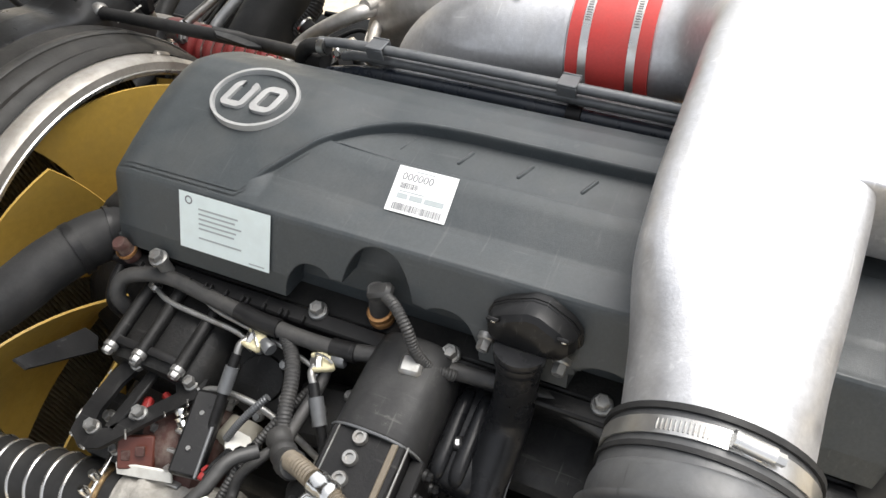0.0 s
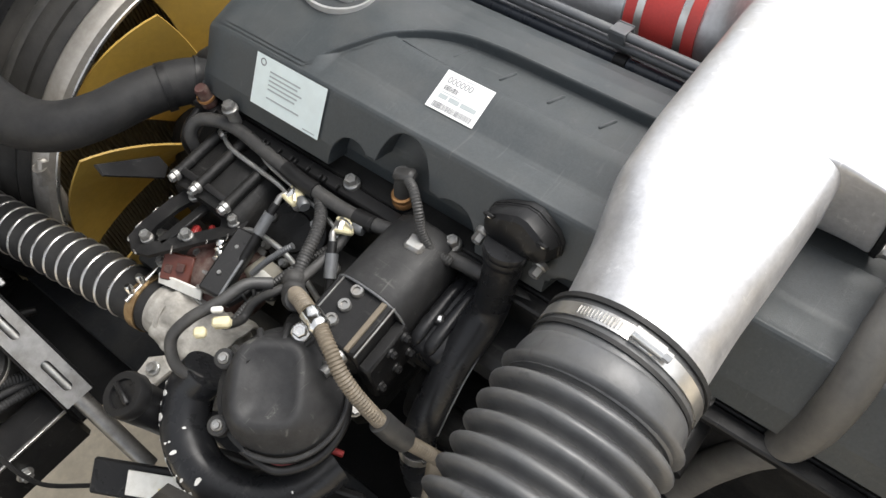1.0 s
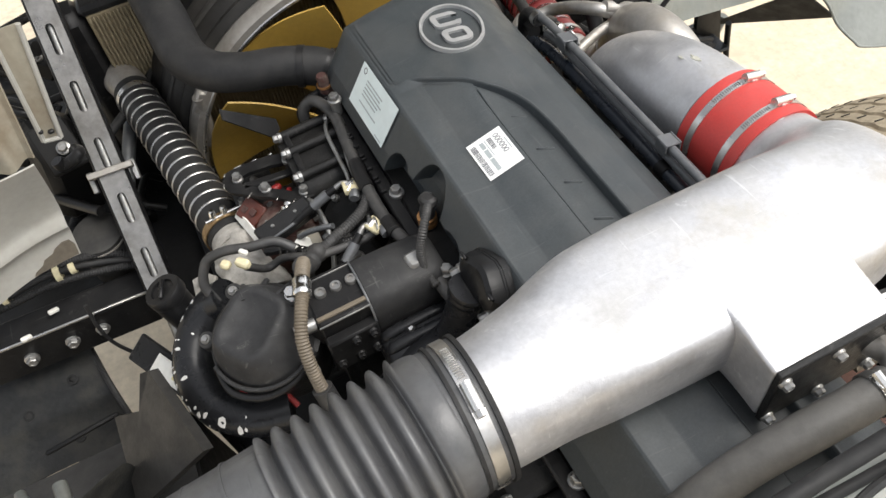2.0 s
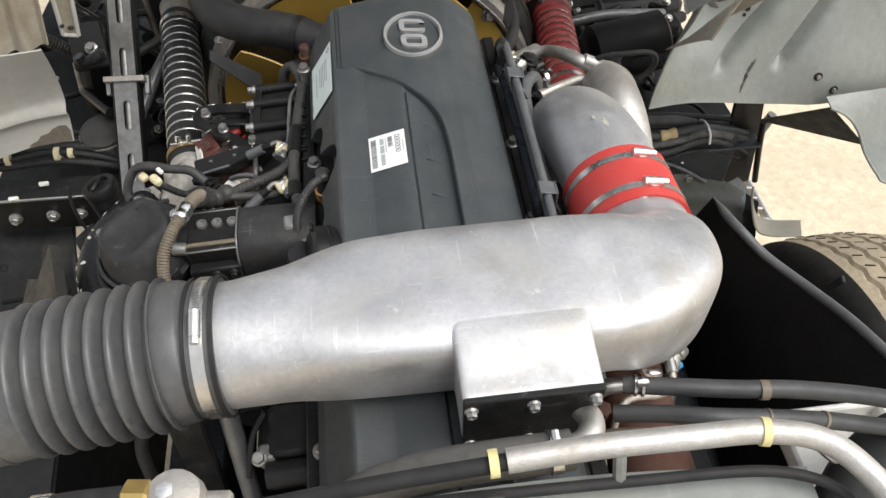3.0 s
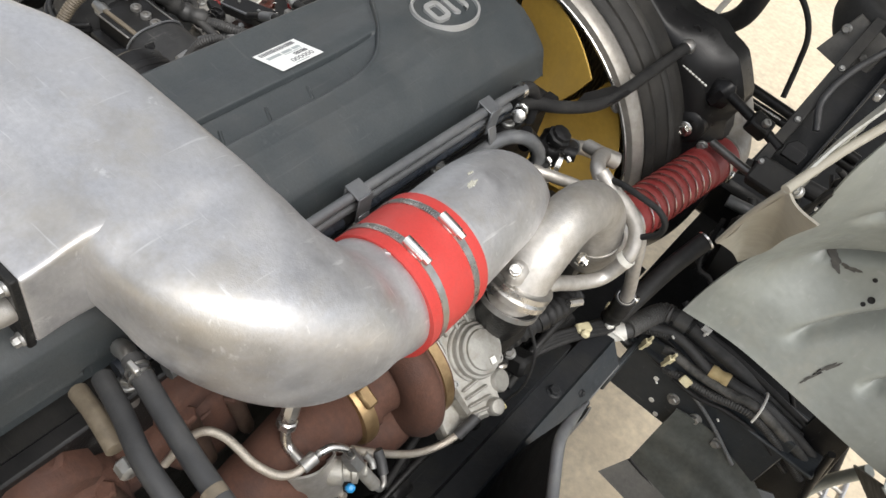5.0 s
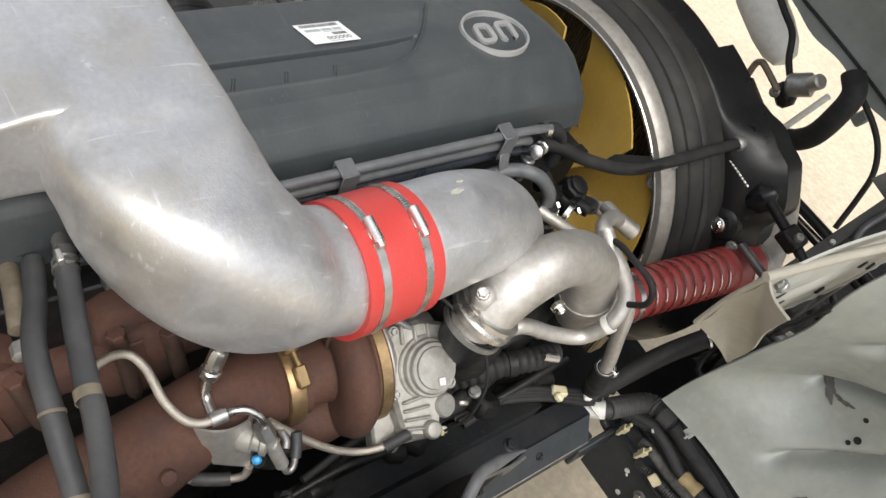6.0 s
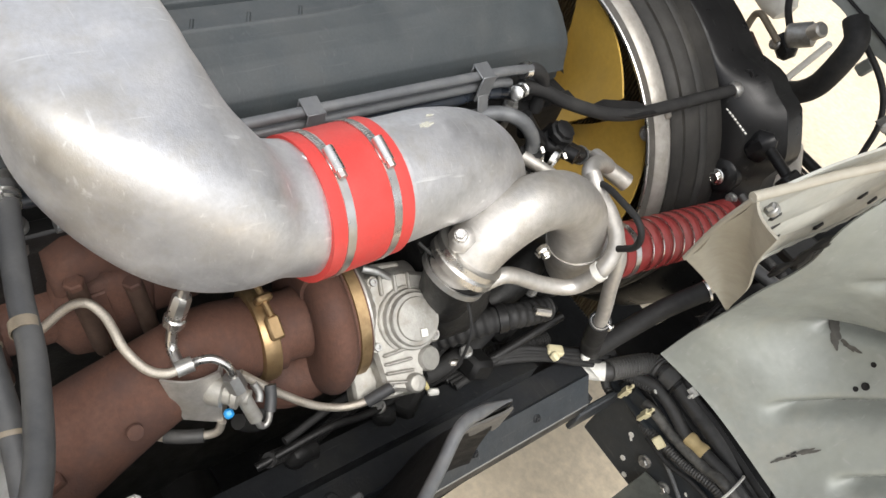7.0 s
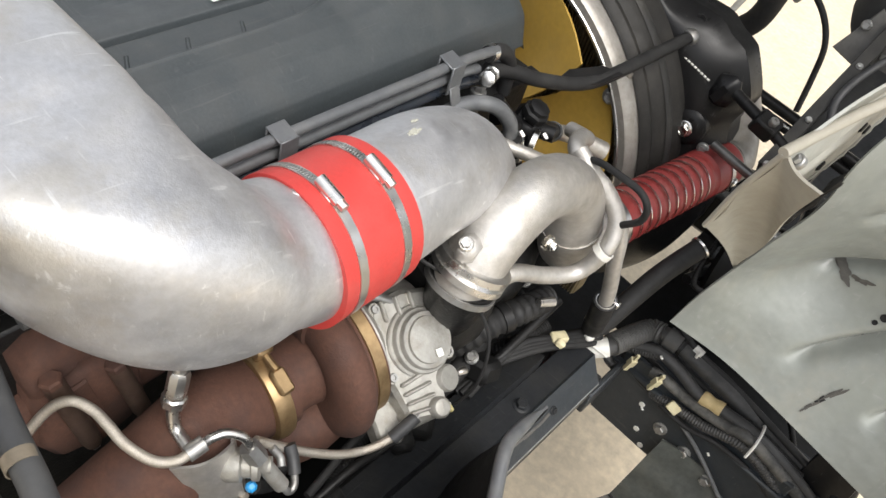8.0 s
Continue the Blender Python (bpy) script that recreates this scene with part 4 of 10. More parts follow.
def blotch(parent, centre, axis, r, turn, along, across, seed):
    """A thin uneven patch of dried sealant on a round casting."""
    rb = random.Random(seed)
    x, y, z = axis_frame(axis)
    ring = []
    for k in range(26):
        a = 2 * math.pi * k / 26
        q = rb.uniform(0.35, 1.15)
        t = radians(turn) + math.sin(a) * across * q / r
        ring.append(Vector(centre) + z * (math.cos(a) * along * q) + (x * math.cos(t) + y * math.sin(t)) * r)
    n = x * math.cos(radians(turn)) + y * math.sin(radians(turn))
    part("residue", loft([ring, [p + n * 0.0012 for p in ring]]), M_RESIDUE, parent, "dried cream sealant")


for bo, bt, ba, bc, bs in ((-0.284, 6, 0.013, 0.0035, 3), (-0.262, -4, 0.011, 0.0045, 6), (-0.246, -14, 0.006, 0.0025, 7)):
    blotch(elbow, (0.2610 + 0.07 * (-0.275 - bo), bo, -0.0655), (-0.07, 1, -0.08), 0.0722, bt, ba, bc, bs)

# ---- fuel and lubrication side of the engine ----
# injector feed sensor beside the cover
sensor = thing("pressure_sensor", (-0.163, -0.228, -0.15), "black sensor plug with copper ring beside the valve cover", "sensor")
part("socket", lathe([(0.014, -0.03), (0.014, 0.006), (0.012, 0.009)], (-0.165, -0.226, -0.135), (0, 0, 1)), M_BLACK, sensor)
part("copper_ring", lathe([(0.0135, 0), (0.0148, 0.002), (0.0148, 0.009), (0.0138, 0.0105), (0.0146, 0.012), (0.0146, 0.018), (0.0125, 0.020)], (-0.165, -0.226, -0.126), (0, 0, 1)), M_COPPER, sensor)
part("plug", lathe([(0.0115, 0), (0.0115, 0.022), (0.010, 0.03), (0.0105, 0.05), (0.009, 0.052)], (-0.165, -0.226, -0.115), (0.06, -0.1, 1)), M_LOOM, sensor)
part("boot", box((-0.163, -0.236, -0.066), (0.019, 0.030, 0.014), 0.004, turned(-18, 0, 12)), M_LOOM, sensor)
part("cable", ribbed([(-0.166, -0.244, -0.066), (-0.178, -0.263, -0.059), (-0.193, -0.281, -0.068), (-0.204, -0.292, -0.090), (-0.207, -0.306, -0.112), (-0.203, -0.332, -0.124)], 0.0068, 0.0035, 0.14, 10, 4), M_LOOM, sensor)

# main wiring loom along the head
loom = thing("wiring_loom", (-0.21, -0.1, -0.14), "dusty black corrugated wiring loom along the cylinder head", "cable loom")
part("trunk", tube([(-0.240, 0.118, -0.185), (-0.235, 0.125, -0.150), (-0.215, 0.112, -0.130), (-0.200, 0.06, -0.128), (-0.207, -0.02, -0.130), (-0.214, -0.10, -0.131), (-0.215, -0.18, -0.132), (-0.205, -0.25, -0.130), (-0.195, -0.33, -0.130), (-0.188, -0.42, -0.135), (-0.20, -0.50, -0.145)],
                      0.0098, 12, 8), M_LOOM, loom)
part("wrap", tube([(-0.210, -0.055, -0.1305), (-0.214, -0.085, -0.131), (-0.2145, -0.115, -0.1312)], 0.0118, 12, 4), M_BLACK, loom)
part("wrap", tube([(-0.2145, -0.185, -0.132), (-0.212, -0.215, -0.1315)], 0.0116, 12, 4), M_BLACK, loom)
part("branch", ribbed([(-0.214, -0.12, -0.133), (-0.235, -0.140, -0.140), (-0.262, -0.155, -0.142), (-0.295, -0.165, -0.146), (-0.328, -0.178, -0.150), (-0.350, -0.205, -0.125)], 0.0092, 0.0042, 0.12, 12, 4), M_LOOM, loom)
part("branch", tube([(-0.215, -0.185, -0.135), (-0.25, -0.185, -0.150), (-0.29, -0.182, -0.152), (-0.33, -0.186, -0.142), (-0.352, -0.212, -0.112)], 0.007, 10, 8), M_LOOM, loom)
part("branch", ribbed([(-0.25, -0.172, -0.165), (-0.30, -0.15, -0.172), (-0.335, -0.135, -0.182), (-0.372, -0.125, -0.19), (-0.40, -0.12, -0.20)], 0.006, 0.0042, 0.15, 10, 4), M_LOOM, loom)
part("branch", tube([(-0.33, -0.178, -0.150), (-0.352, -0.165, -0.150), (-0.375, -0.150, -0.158), (-0.40, -0.150, -0.165), (-0.425, -0.168, -0.120)], 0.006, 10, 8), M_LOOM, loom)
part("knot", tube([(-0.322, -0.172, -0.149), (-0.345, -0.200, -0.133), (-0.356, -0.228, -0.098)], 0.0155, 14, 6, rfun=lambda d, L: 0.9 + 0.12 * math.sin(d * 260)), M_LOOM, loom)


def pipe_clip(o, rz, tilt=0):
    """A pale plastic connector with a fuel line stub."""
    c = thing("fuel_connector", (o[0], o[1], o[2] - 0.015), "pale plastic and steel connector on a thin fuel line", "connector", "fuel line connectors")
    R = turned(tilt, 0, rz)
    def at(v):
        return Vector(o) + R @ Vector(v)
    part("nut", lathe([(0.009, -0.006), (0.010, 0.0), (0.010, 0.010), (0.008, 0.012)], at((0, 0, -0.004)), R @ Vector((1, 0, 0.2)), 6), M_STEEL, c)
    part("clip", join(box(at((0.002, -0.013, 0.003)), (0.022, 0.014, 0.010), 0.002, R), box(at((0.011, -0.006, 0.004)), (0.006, 0.026, 0.008), 0.002, R), box(at((-0.007, -0.006, 0.004)), (0.005, 0.022, 0.008), 0.002, R)), M_TAG, c)
    part("clip_tongue", lathe([(0.0075, -0.008), (0.0085, -0.006), (0.0085, 0.006), (0.0070, 0.008)], at((0.004, -0.024, 0.001)), R @ Vector((0.3, 1, 0)), 12), M_RAIL, c)
    part("spring_clip", tube([at((-0.004, -0.020, 0.010)), at((0.003, -0.012, 0.013)), at((0.009, -0.002, 0.011)), at((0.012, 0.004, 0.004))], 0.0014, 6, 5), M_STEEL, c)
    part("stub", tube([at((0, 0.004, 0.0)), at((-0.010, 0.006, 0.002)), at((-0.022, 0.004, -0.003))], 0.0045, 10, 6), M_BOLT, c)
    part("line", tube([at((-0.020, 0.004, -0.002)), at((-0.045, 0.001, -0.013)), at((-0.070, -0.002, -0.027)), at((-0.100, -0.004, -0.045))], 0.0062, 10, 6), M_BLACK, c)
    part("sleeve", tube([at((-0.034, 0.002, -0.008)), at((-0.062, -0.001, -0.022))], 0.0085, 10, 3), M_RAIL, c)
    return c


pipe_clip((-0.236, -0.082, -0.142), -8)
pipe_clip((-0.238, -0.177, -0.138), 25)

# oil filter housing with clamped ribs, at the front of the flank
pump = thing("ribbed_pump", (-0.25, 0.04, -0.3), "black cast pump housing with raised ribs and flange bolts", "pump")
part("housing", loft_sections([((-0.300, 0.042, -0.222), 0.072, 0.052, 3.0, 90, 0), ((-0.285, 0.042, -0.220), 0.076, 0.055, 3.0, 90, 0), ((-0.23, 0.042, -0.215), 0.078, 0.056, 2.8, 90, 0), ((-0.17, 0.042, -0.215), 0.074, 0.055, 2.6, 90, 0)], 4, 36), M_BLACK_CAST, pump)
for y, z in ((0.098, -0.160), (0.050, -0.154), (-0.006, -0.158)):
    part("rib", tube([(-0.292, y, z - 0.004), (-0.19, y - 0.004, z + 0.004)], 0.0085, 12, 3), M_BLACK_CAST, pump)
    part("bolt", hexbolt((-0.2945, y, z - 0.004), (-1, 0, 0.1), 0.012, 0.010, 0.009), M_BOLT, pump)
part("flange", prism([(-0.045, -0.02), (-0.03, 0.008), (0.0, 0.014), (0.04, 0.012), (0.07, 0.012), (0.088, -0.008), (0.085, -0.05), (-0.04, -0.055)], (-0.289, 0.030, -0.170), (0, 1, 0), (0, 0, 1), 0.010, 0.002), M_BLACK, pump)
bracket = thing("slotted_bracket", (-0.34, 0.05, -0.24), "black steel bracket with two long slots, chipped edges", "bracket")
def plate_with_slots(outer, holes, z0, z1, n=64):
    """A flat plate of even outline with holes, made from its solid bars: outer ring and crossing arms."""
    V, F = [], []
    m = len(outer)
    for h in (z0, z1):
        V += [(x, y, h) for x, y in outer] + [(x, y, h) for x, y in holes]
    for j in range(m):
        k = (j + 1) % m
        F.append((j, k, m + k, m + j))
        F.append((2 * m + j, 3 * m + j, 3 * m + k, 2 * m + k))
        F.append((j, 2 * m + j, 2 * m + k, k))
        F.append((m + j, m + k, 3 * m + k, 3 * m + j))
    return V, F


BR_OUT = [(-0.282, 0.082), (-0.284, 0.026), (-0.284, -0.032), (-0.306, -0.034), (-0.352, 0.004), (-0.404, 0.046), (-0.412, 0.070), (-0.398, 0.094), (-0.372, 0.098), (-0.322, 0.094)]
BR_IN = [(-0.300, 0.062), (-0.301, 0.030), (-0.303, 0.004), (-0.312, -0.004), (-0.350, 0.027), (-0.380, 0.052), (-0.386, 0.062), (-0.381, 0.071), (-0.364, 0.074), (-0.326, 0.070)]
part("plate", plate_with_slots(BR_OUT, BR_IN, -0.1945, -0.1875), M_BLACK, bracket)
part("cross_arm", box((-0.338, 0.045, -0.191), (0.085, 0.016, 0.007), 0.002, turned(0, 0, -6)), M_BLACK, bracket)
for x, y in ((-0.385, 0.068), (-0.296, -0.016), (-0.297, 0.066), (-0.350, 0.022)):
    part("bolt", hexbolt((x, y, -0.186), (0, 0, 1), 0.013, 0.012, 0.009), M_BOLT, bracket)
for k, (x, y) in enumerate(((-0.318, 0.0955), (-0.346, 0.0972), (-0.377, 0.0972), (-0.402, 0.090), (-0.410, 0.066), (-0.378, 0.0245), (-0.340, -0.0065), (-0.318, -0.0252))):
    part("paint_chip", box((x, y, -0.1880), (0.007 + 0.003 * (k % 3), 0.0022, 0.0022), 0.0004, turned(0, 0, (0, 2, 4, 60, 75, 38, 38, 38)[k])), M_STEEL, bracket, "bare worn steel chip")
alternator = thing("alternator", (-0.36, 0.02, -0.33), "grey and brown alternator half hidden under a bracket", "alternator")
part("body", lathe([(0.045, -0.05), (0.055, -0.045), (0.058, -0.02), (0.058, 0.02), (0.05, 0.045), (0.03, 0.05)], (-0.345, -0.012, -0.272), (0.15, 1, 0.1), 28), M_BROWN, alternator)
part("cream_strap", box((-0.402, 0.004, -0.232), (0.016, 0.075, 0.004), 0.001, turned(0, -50, 12)), M_WHITE, alternator)
part("cream_shield", loft_sections([((-0.338, -0.075, -0.255), 0.030, 0.026, 3, 90, 0), ((-0.330, -0.085, -0.235), 0.028, 0.022, 3, 90, 0), ((-0.305, -0.090, -0.225), 0.022, 0.018, 3, 90, 0)], 4, 24), M_CREAM, alternator)
for k in range(9):
    a = radians(-70 + 22 * k)
    part("fin", box((-0.345 + math.sin(a) * 0.057, -0.032, -0.262 + math.cos(a) * 0.057), (0.004, 0.020, 0.010), 0.001, turned(0, math.degrees(a), 0)), M_BOLT, alternator)
part("cap", lathe([(0.016, 0), (0.017, 0.006), (0.015, 0.012), (0.007, 0.015)], (-0.335, -0.096, -0.222), (0.1, -0.2, 1), 24), M_WHITE, alternator, "pale cream plastic cap")
part("red_terminal", box((-0.335, 0.035, -0.207), (0.022, 0.012, 0.012), 0.003, turned(0, 0, 20)), M_REDPLUG, alternator)
part("red_terminal", box((-0.318, 0.012, -0.205), (0.010, 0.022, 0.009), 0.003, turned(0, 0, -20)), M_REDPLUG, alternator)
part("bright_strap", tube([(-0.318, -0.012, -0.198), (-0.332, -0.02, -0.200), (-0.345, -0.03, -0.206)], 0.008, 10, 5, rfun=lambda d, L: 1 + 0.25 * math.sin(d * 700)), M_BRIGHT, alternator)
part("terminal_bolt", hexbolt((-0.355, 0.028, -0.197), (0, 0, 1), 0.011, 0.014, 0.008), M_BOLT, alternator)

relay = thing("relay_box", (-0.345, -0.06, -0.21), "flat black plastic relay box with a raised rim", "relay box")
part("body", box((-0.3455, -0.0605, -0.189), (0.098, 0.036, 0.020), 0.003, turned(14, -7, 10)), M_PLASTIC, relay)
part("rim", box((-0.346, -0.077, -0.1835), (0.094, 0.004, 0.004), 0.001, turned(14, -7, 10)), M_RAIL, relay)
part("screw", lathe([(0.003, 0), (0.003, 0.003)], (-0.325, -0.057, -0.178), (0, 0, 1), 8), M_BOLT, relay)
part("screw", lathe([(0.003, 0), (0.003, 0.003)], (-0.366, -0.064, -0.181), (0, 0, 1), 8), M_BOLT, relay)
part("connector", box((-0.372, -0.108, -0.183), (0.046, 0.018, 0.014), 0.003, turned(0, 0, -20)), M_PLASTIC, relay)
part("red_catch", box((-0.388, -0.098, -0.178), (0.009, 0.007, 0.006), 0.0015), M_REDPLUG, relay, "small red locking catch")

# small parts crowded between pump, head and injection block
govern = thing("injection_governor", (-0.255, -0.09, -0.30), "black round governor housing with flange bolts", "governor")
part("drum", lathe([(0.046, -0.07), (0.050, -0.064), (0.050, -0.008), (0.046, 0.0), (0.030, 0.003), (0.028, 0.008), (0.012, 0.010)], (-0.252, -0.085, -0.208), (-0.45, -0.15, 0.9), 36), M_BLACK_CAST, govern)
for k in range(6):
    a = radians(20 + 60 * k)
    part("bolt", hexbolt(Vector((-0.262, -0.088, -0.198)) + Vector((0.036 * math.cos(a), 0.040 * math.sin(a), 0.017 * math.cos(a))), (-0.45, -0.15, 0.9), 0.009, 0.007, 0.0065), M_BOLT, govern)
part("web", box((-0.262, -0.178, -0.225), (0.075, 0.075, 0.05), 0.010, turned(6, -12, 8)), M_BLACK_CAST, govern)
part("web_bolt", hexbolt((-0.268, -0.176, -0.196), (-0.2, 0, 1), 0.012, 0.009, 0.009), M_BOLT, govern)
part("web_bolt", hexbolt((-0.240, -0.205, -0.194), (-0.2, 0, 1), 0.010, 0.008, 0.008), M_BOLT, govern)
harness = thing("harness_plug", (-0.35, -0.13, -0.20), "black ribbed harness plug with a red lock", "connector")
part("body", loft_sections([((-0.372, -0.098, -0.192), 0.011, 0.010, 4, -58, 0), ((-0.360, -0.118, -0.186), 0.014, 0.012, 4, -58, 0), ((-0.345, -0.143, -0.178), 0.012, 0.011, 4, -58, 0), ((-0.332, -0.166, -0.170), 0.009, 0.009, 3, -58, 0)], 4, 24), M_PLASTIC, harness)
for f in (0.25, 0.45, 0.65):
    part("rib", band(Vector((-0.372, -0.098, -0.192)).lerp(Vector((-0.332, -0.166, -0.170)), f), (0.5, -0.85, 0.27), 0.0125, 0.004, 0.002, 16), M_PLASTIC, harness)
part("lock", box((-0.3795, -0.098, -0.179), (0.010, 0.008, 0.006), 0.0015, turned(0, 0, -30)), M_REDPLUG, harness, "red lock tab")
stack = thing("terminal_plate", (-0.385, 0.02, -0.23), "rust-brown terminal plate with two dark sockets", "terminal plate")
part("plate", box((-0.386, 0.022, -0.222), (0.040, 0.044, 0.008), 0.002, turned(12, -32, 18)), M_ORANGE, stack)
for dx, dy in ((-0.006, 0.008), (0.004, -0.009)):
    part("socket", box((-0.389 + dx, 0.022 + dy, -0.2165 + 0.4 * dx), (0.012, 0.011, 0.004), 0.001, turned(12, -32, 18)), M_BROWN, stack)
for pts, r in (([(-0.205, 0.09, -0.150), (-0.222, 0.05, -0.146), (-0.226, -0.01, -0.148), (-0.228, -0.055, -0.152), (-0.236, -0.082, -0.160)], 0.0035),
               ([(-0.198, 0.02, -0.140), (-0.214, -0.02, -0.142), (-0.224, -0.10, -0.146), (-0.232, -0.150, -0.152), (-0.240, -0.175, -0.160)], 0.0032),
               ([(-0.300, -0.02, -0.200), (-0.292, -0.05, -0.185), (-0.290, -0.10, -0.188), (-0.300, -0.15, -0.196), (-0.318, -0.20, -0.19), (-0.33, -0.23, -0.16)], 0.0042)):
    ln = thing("injector_line", (pts[0][0], pts[0][1], min(p[2] for p in pts)), "thin grimy steel injector line", "pipe", "injector lines")
    part("line", tube(pts, r, 10, 8), M_BOLT, ln)
    for e, d in ((0, 1), (-1, -2)):
        ax = Vector(pts[d]) - Vector(pts[e])
        part("union_nut", lathe([(r * 1.5, 0), (r * 2.2, 0.002), (r * 2.2, 0.012), (r * 1.5, 0.015)], pts[e], ax, 6), M_STEEL, ln)
block_in = thing("timing_case", (-0.34, 0.07, -0.32), "dark cast timing case behind the slotted bracket", "timing case")
part("case", loft_sections([((-0.330, 0.050, -0.262), 0.080, 0.042, 4, 90, 0), ((-0.375, 0.052, -0.262), 0.070, 0.036, 4, 90, 0), ((-0.405, 0.056, -0.265), 0.050, 0.026, 4, 90, 0)], 5, 32), M_BLACK_CAST, block_in)
for x, y in ((-0.36, 0.085), (-0.352, 0.015), (-0.392, 0.05)):
    part("bolt", hexbolt((x, y, -0.224), (-0.2, 0, 1), 0.011, 0.010, 0.008), M_BOLT, block_in)

# fuel pump block
block = thing("fuel_pump", (-0.33, -0.28, -0.3), "black machined fuel pump block with socket screws", "pump")
part("block", box((-0.3325, -0.282, -0.152), (0.076, 0.083, 0.086), 0.003, turned(0, 0, 2)), M_BLACK, block)
part("front_step", box((-0.3325, -0.331, -0.170), (0.074, 0.018, 0.070), 0.003, turned(0, 0, 2)), M_BLACK, block)
for x in (-0.304, -0.3265, -0.349):
    part("screw", sockbolt((x, -0.274, -0.108), (0, 0, 1), 0.0082, 0.005), M_BOLT, block)
part("brass_strip", box((-0.333, -0.312, -0.1085), (0.072, 0.007, 0.005), 0.001, turned(0, 0, 2)), M_TAN, block, "worn brassy metal strip")
part("edge_strip", box((-0.333, -0.326, -0.1075), (0.074, 0.0022, 0.003), 0.0006, turned(0, 0, 2)), M_BOLT, block)
part("edge_strip", box((-0.333, -0.2485, -0.1082), (0.074, 0.0016, 0.003), 0.0006, turned(0, 0, 2)), M_BOLT, block)
for x, z in ((-0.306, -0.146), (-0.331, -0.146), (-0.306, -0.185), (-0.331, -0.185), (-0.360, -0.185)):
    part("front_bolt", hexbolt((x, -0.340, z), (0, -1, 0), 0.009, 0.008, 0.007), M_BLACK, block)
part("banjo", lathe([(0.010, 0), (0.010, 0.02), (0.007, 0.022), (0.007, 0.03)], (-0.372, -0.306, -0.122), (-1, 0, 0.1), 12), M_BOLT, block)

# round gear cover between the pump and the head
gear = thing("gear_cover", (-0.245, -0.29, -0.3), "black half-round cast gear cover", "gear cover")
gc = []
for x, s_ in ((-0.297, 0.94), (-0.2955, 0.985), (-0.292, 1.0), (-0.240, 1.0), (-0.205, 0.985), (-0.185, 0.93), (-0.180, 0.86)):
    gc.append([Vector((x, -0.281 + 0.051 * s_ * math.copysign(abs(math.cos(a)) ** 0.72, math.cos(a)), -0.152 + 0.049 * s_ * math.copysign(abs(math.sin(a)) ** 0.72, math.sin(a)))) for a in (radians(-20 + 220 * k / 48) for k in range(49))] + [Vector((x, -0.330, -0.26)), Vector((x, -0.232, -0.26))])
part("shell", loft(gc), M_DUSTCAST, gear, angle=45, label="dusty grey-black half-round shell")
part("rim", tube([(-0.2965, -0.281 + 0.0522 * math.copysign(abs(math.cos(a)) ** 0.72, math.cos(a)), -0.152 + 0.0502 * math.copysign(abs(math.sin(a)) ** 0.72, math.sin(a))) for a in (radians(5 + 170 * k / 24) for k in range(25))], 0.0016, 8, 1), M_RAIL, gear, "edge worn to bare metal")
part("lug", box((-0.215, -0.290, -0.105), (0.024, 0.026, 0.012), 0.004, turned(6, 0, 8)), M_BOLT, gear)
part("side_cover", loft_sections([((-0.302, -0.352, -0.205), 0.024, 0.020, 4, 90, 0), ((-0.292, -0.354, -0.201), 0.031, 0.030, 4, 90, 0), ((-0.24, -0.356, -0.198), 0.034, 0.034, 4, 90, 0), ((-0.19, -0.356, -0.198), 0.034, 0.034, 4, 90, 0), ((-0.178, -0.356, -0.204), 0.026, 0.024, 4, 90, 0)], 5, 36), M_GLOSS, gear)
for y in (-0.342, -0.364):
    part("rib", loft_sections([((-0.300, y, -0.178), 0.003, 0.004, 2, 90, 0), ((-0.288, y, -0.168), 0.0085, 0.007, 2.4, 90, 0), ((-0.24, y, -0.165), 0.0085, 0.008, 2.4, 90, 0), ((-0.20, y, -0.166), 0.0080, 0.007, 2.4, 90, 0), ((-0.188, y, -0.176), 0.003, 0.004, 2, 90, 0)], 5, 16), M_GLOSS, gear)
part("catch", box((-0.257, -0.3530, -0.164), (0.015, 0.012, 0.008), 0.002, turned(0, 0, 20)), M_BLACK, gear)
# highlight on the black catch, modelled as a bright steel chip
part("catch_glint", box((-0.2575, -0.3530, -0.1600), (0.008, 0.006, 0.003), 0.001, turned(0, 0, 20)), M_BRIGHT, gear, "small bright chip that stands in for a glint on the catch")
part("lower_wall", box((-0.215, -0.43, -0.235), (0.09, 0.12, 0.05), 0.012, turned(0, 8, 0)), M_DUSTCAST, gear)

# breather cap and its tube
breather = thing("breather", (-0.18, -0.41, -0.2), "black plastic crankcase breather cap with a downpipe", "breather")
HOOD = [(-0.052, -0.010), (-0.051, 0.006), (-0.040, 0.018), (-0.012, 0.032), (0.004, 0.033), (0.032, 0.022), (0.048, 0.012), (0.053, 0.0), (0.050, -0.014), (0.040, -0.022), (0.015, -0.024), (-0.018, -0.026), (-0.042, -0.022)]


def hood_ring(h, k, lift=0.0):
    u, v = Vector((0, 1, 0)), Vector((0.42, 0, 0.91)).normalized()
    n = Vector((-0.91, 0, 0.42)).normalized()
    return [Vector((-0.150, -0.409, -0.047)) + u * a * k * 0.9 + v * (b * k * 0.9 + lift) + n * h for a, b in HOOD]


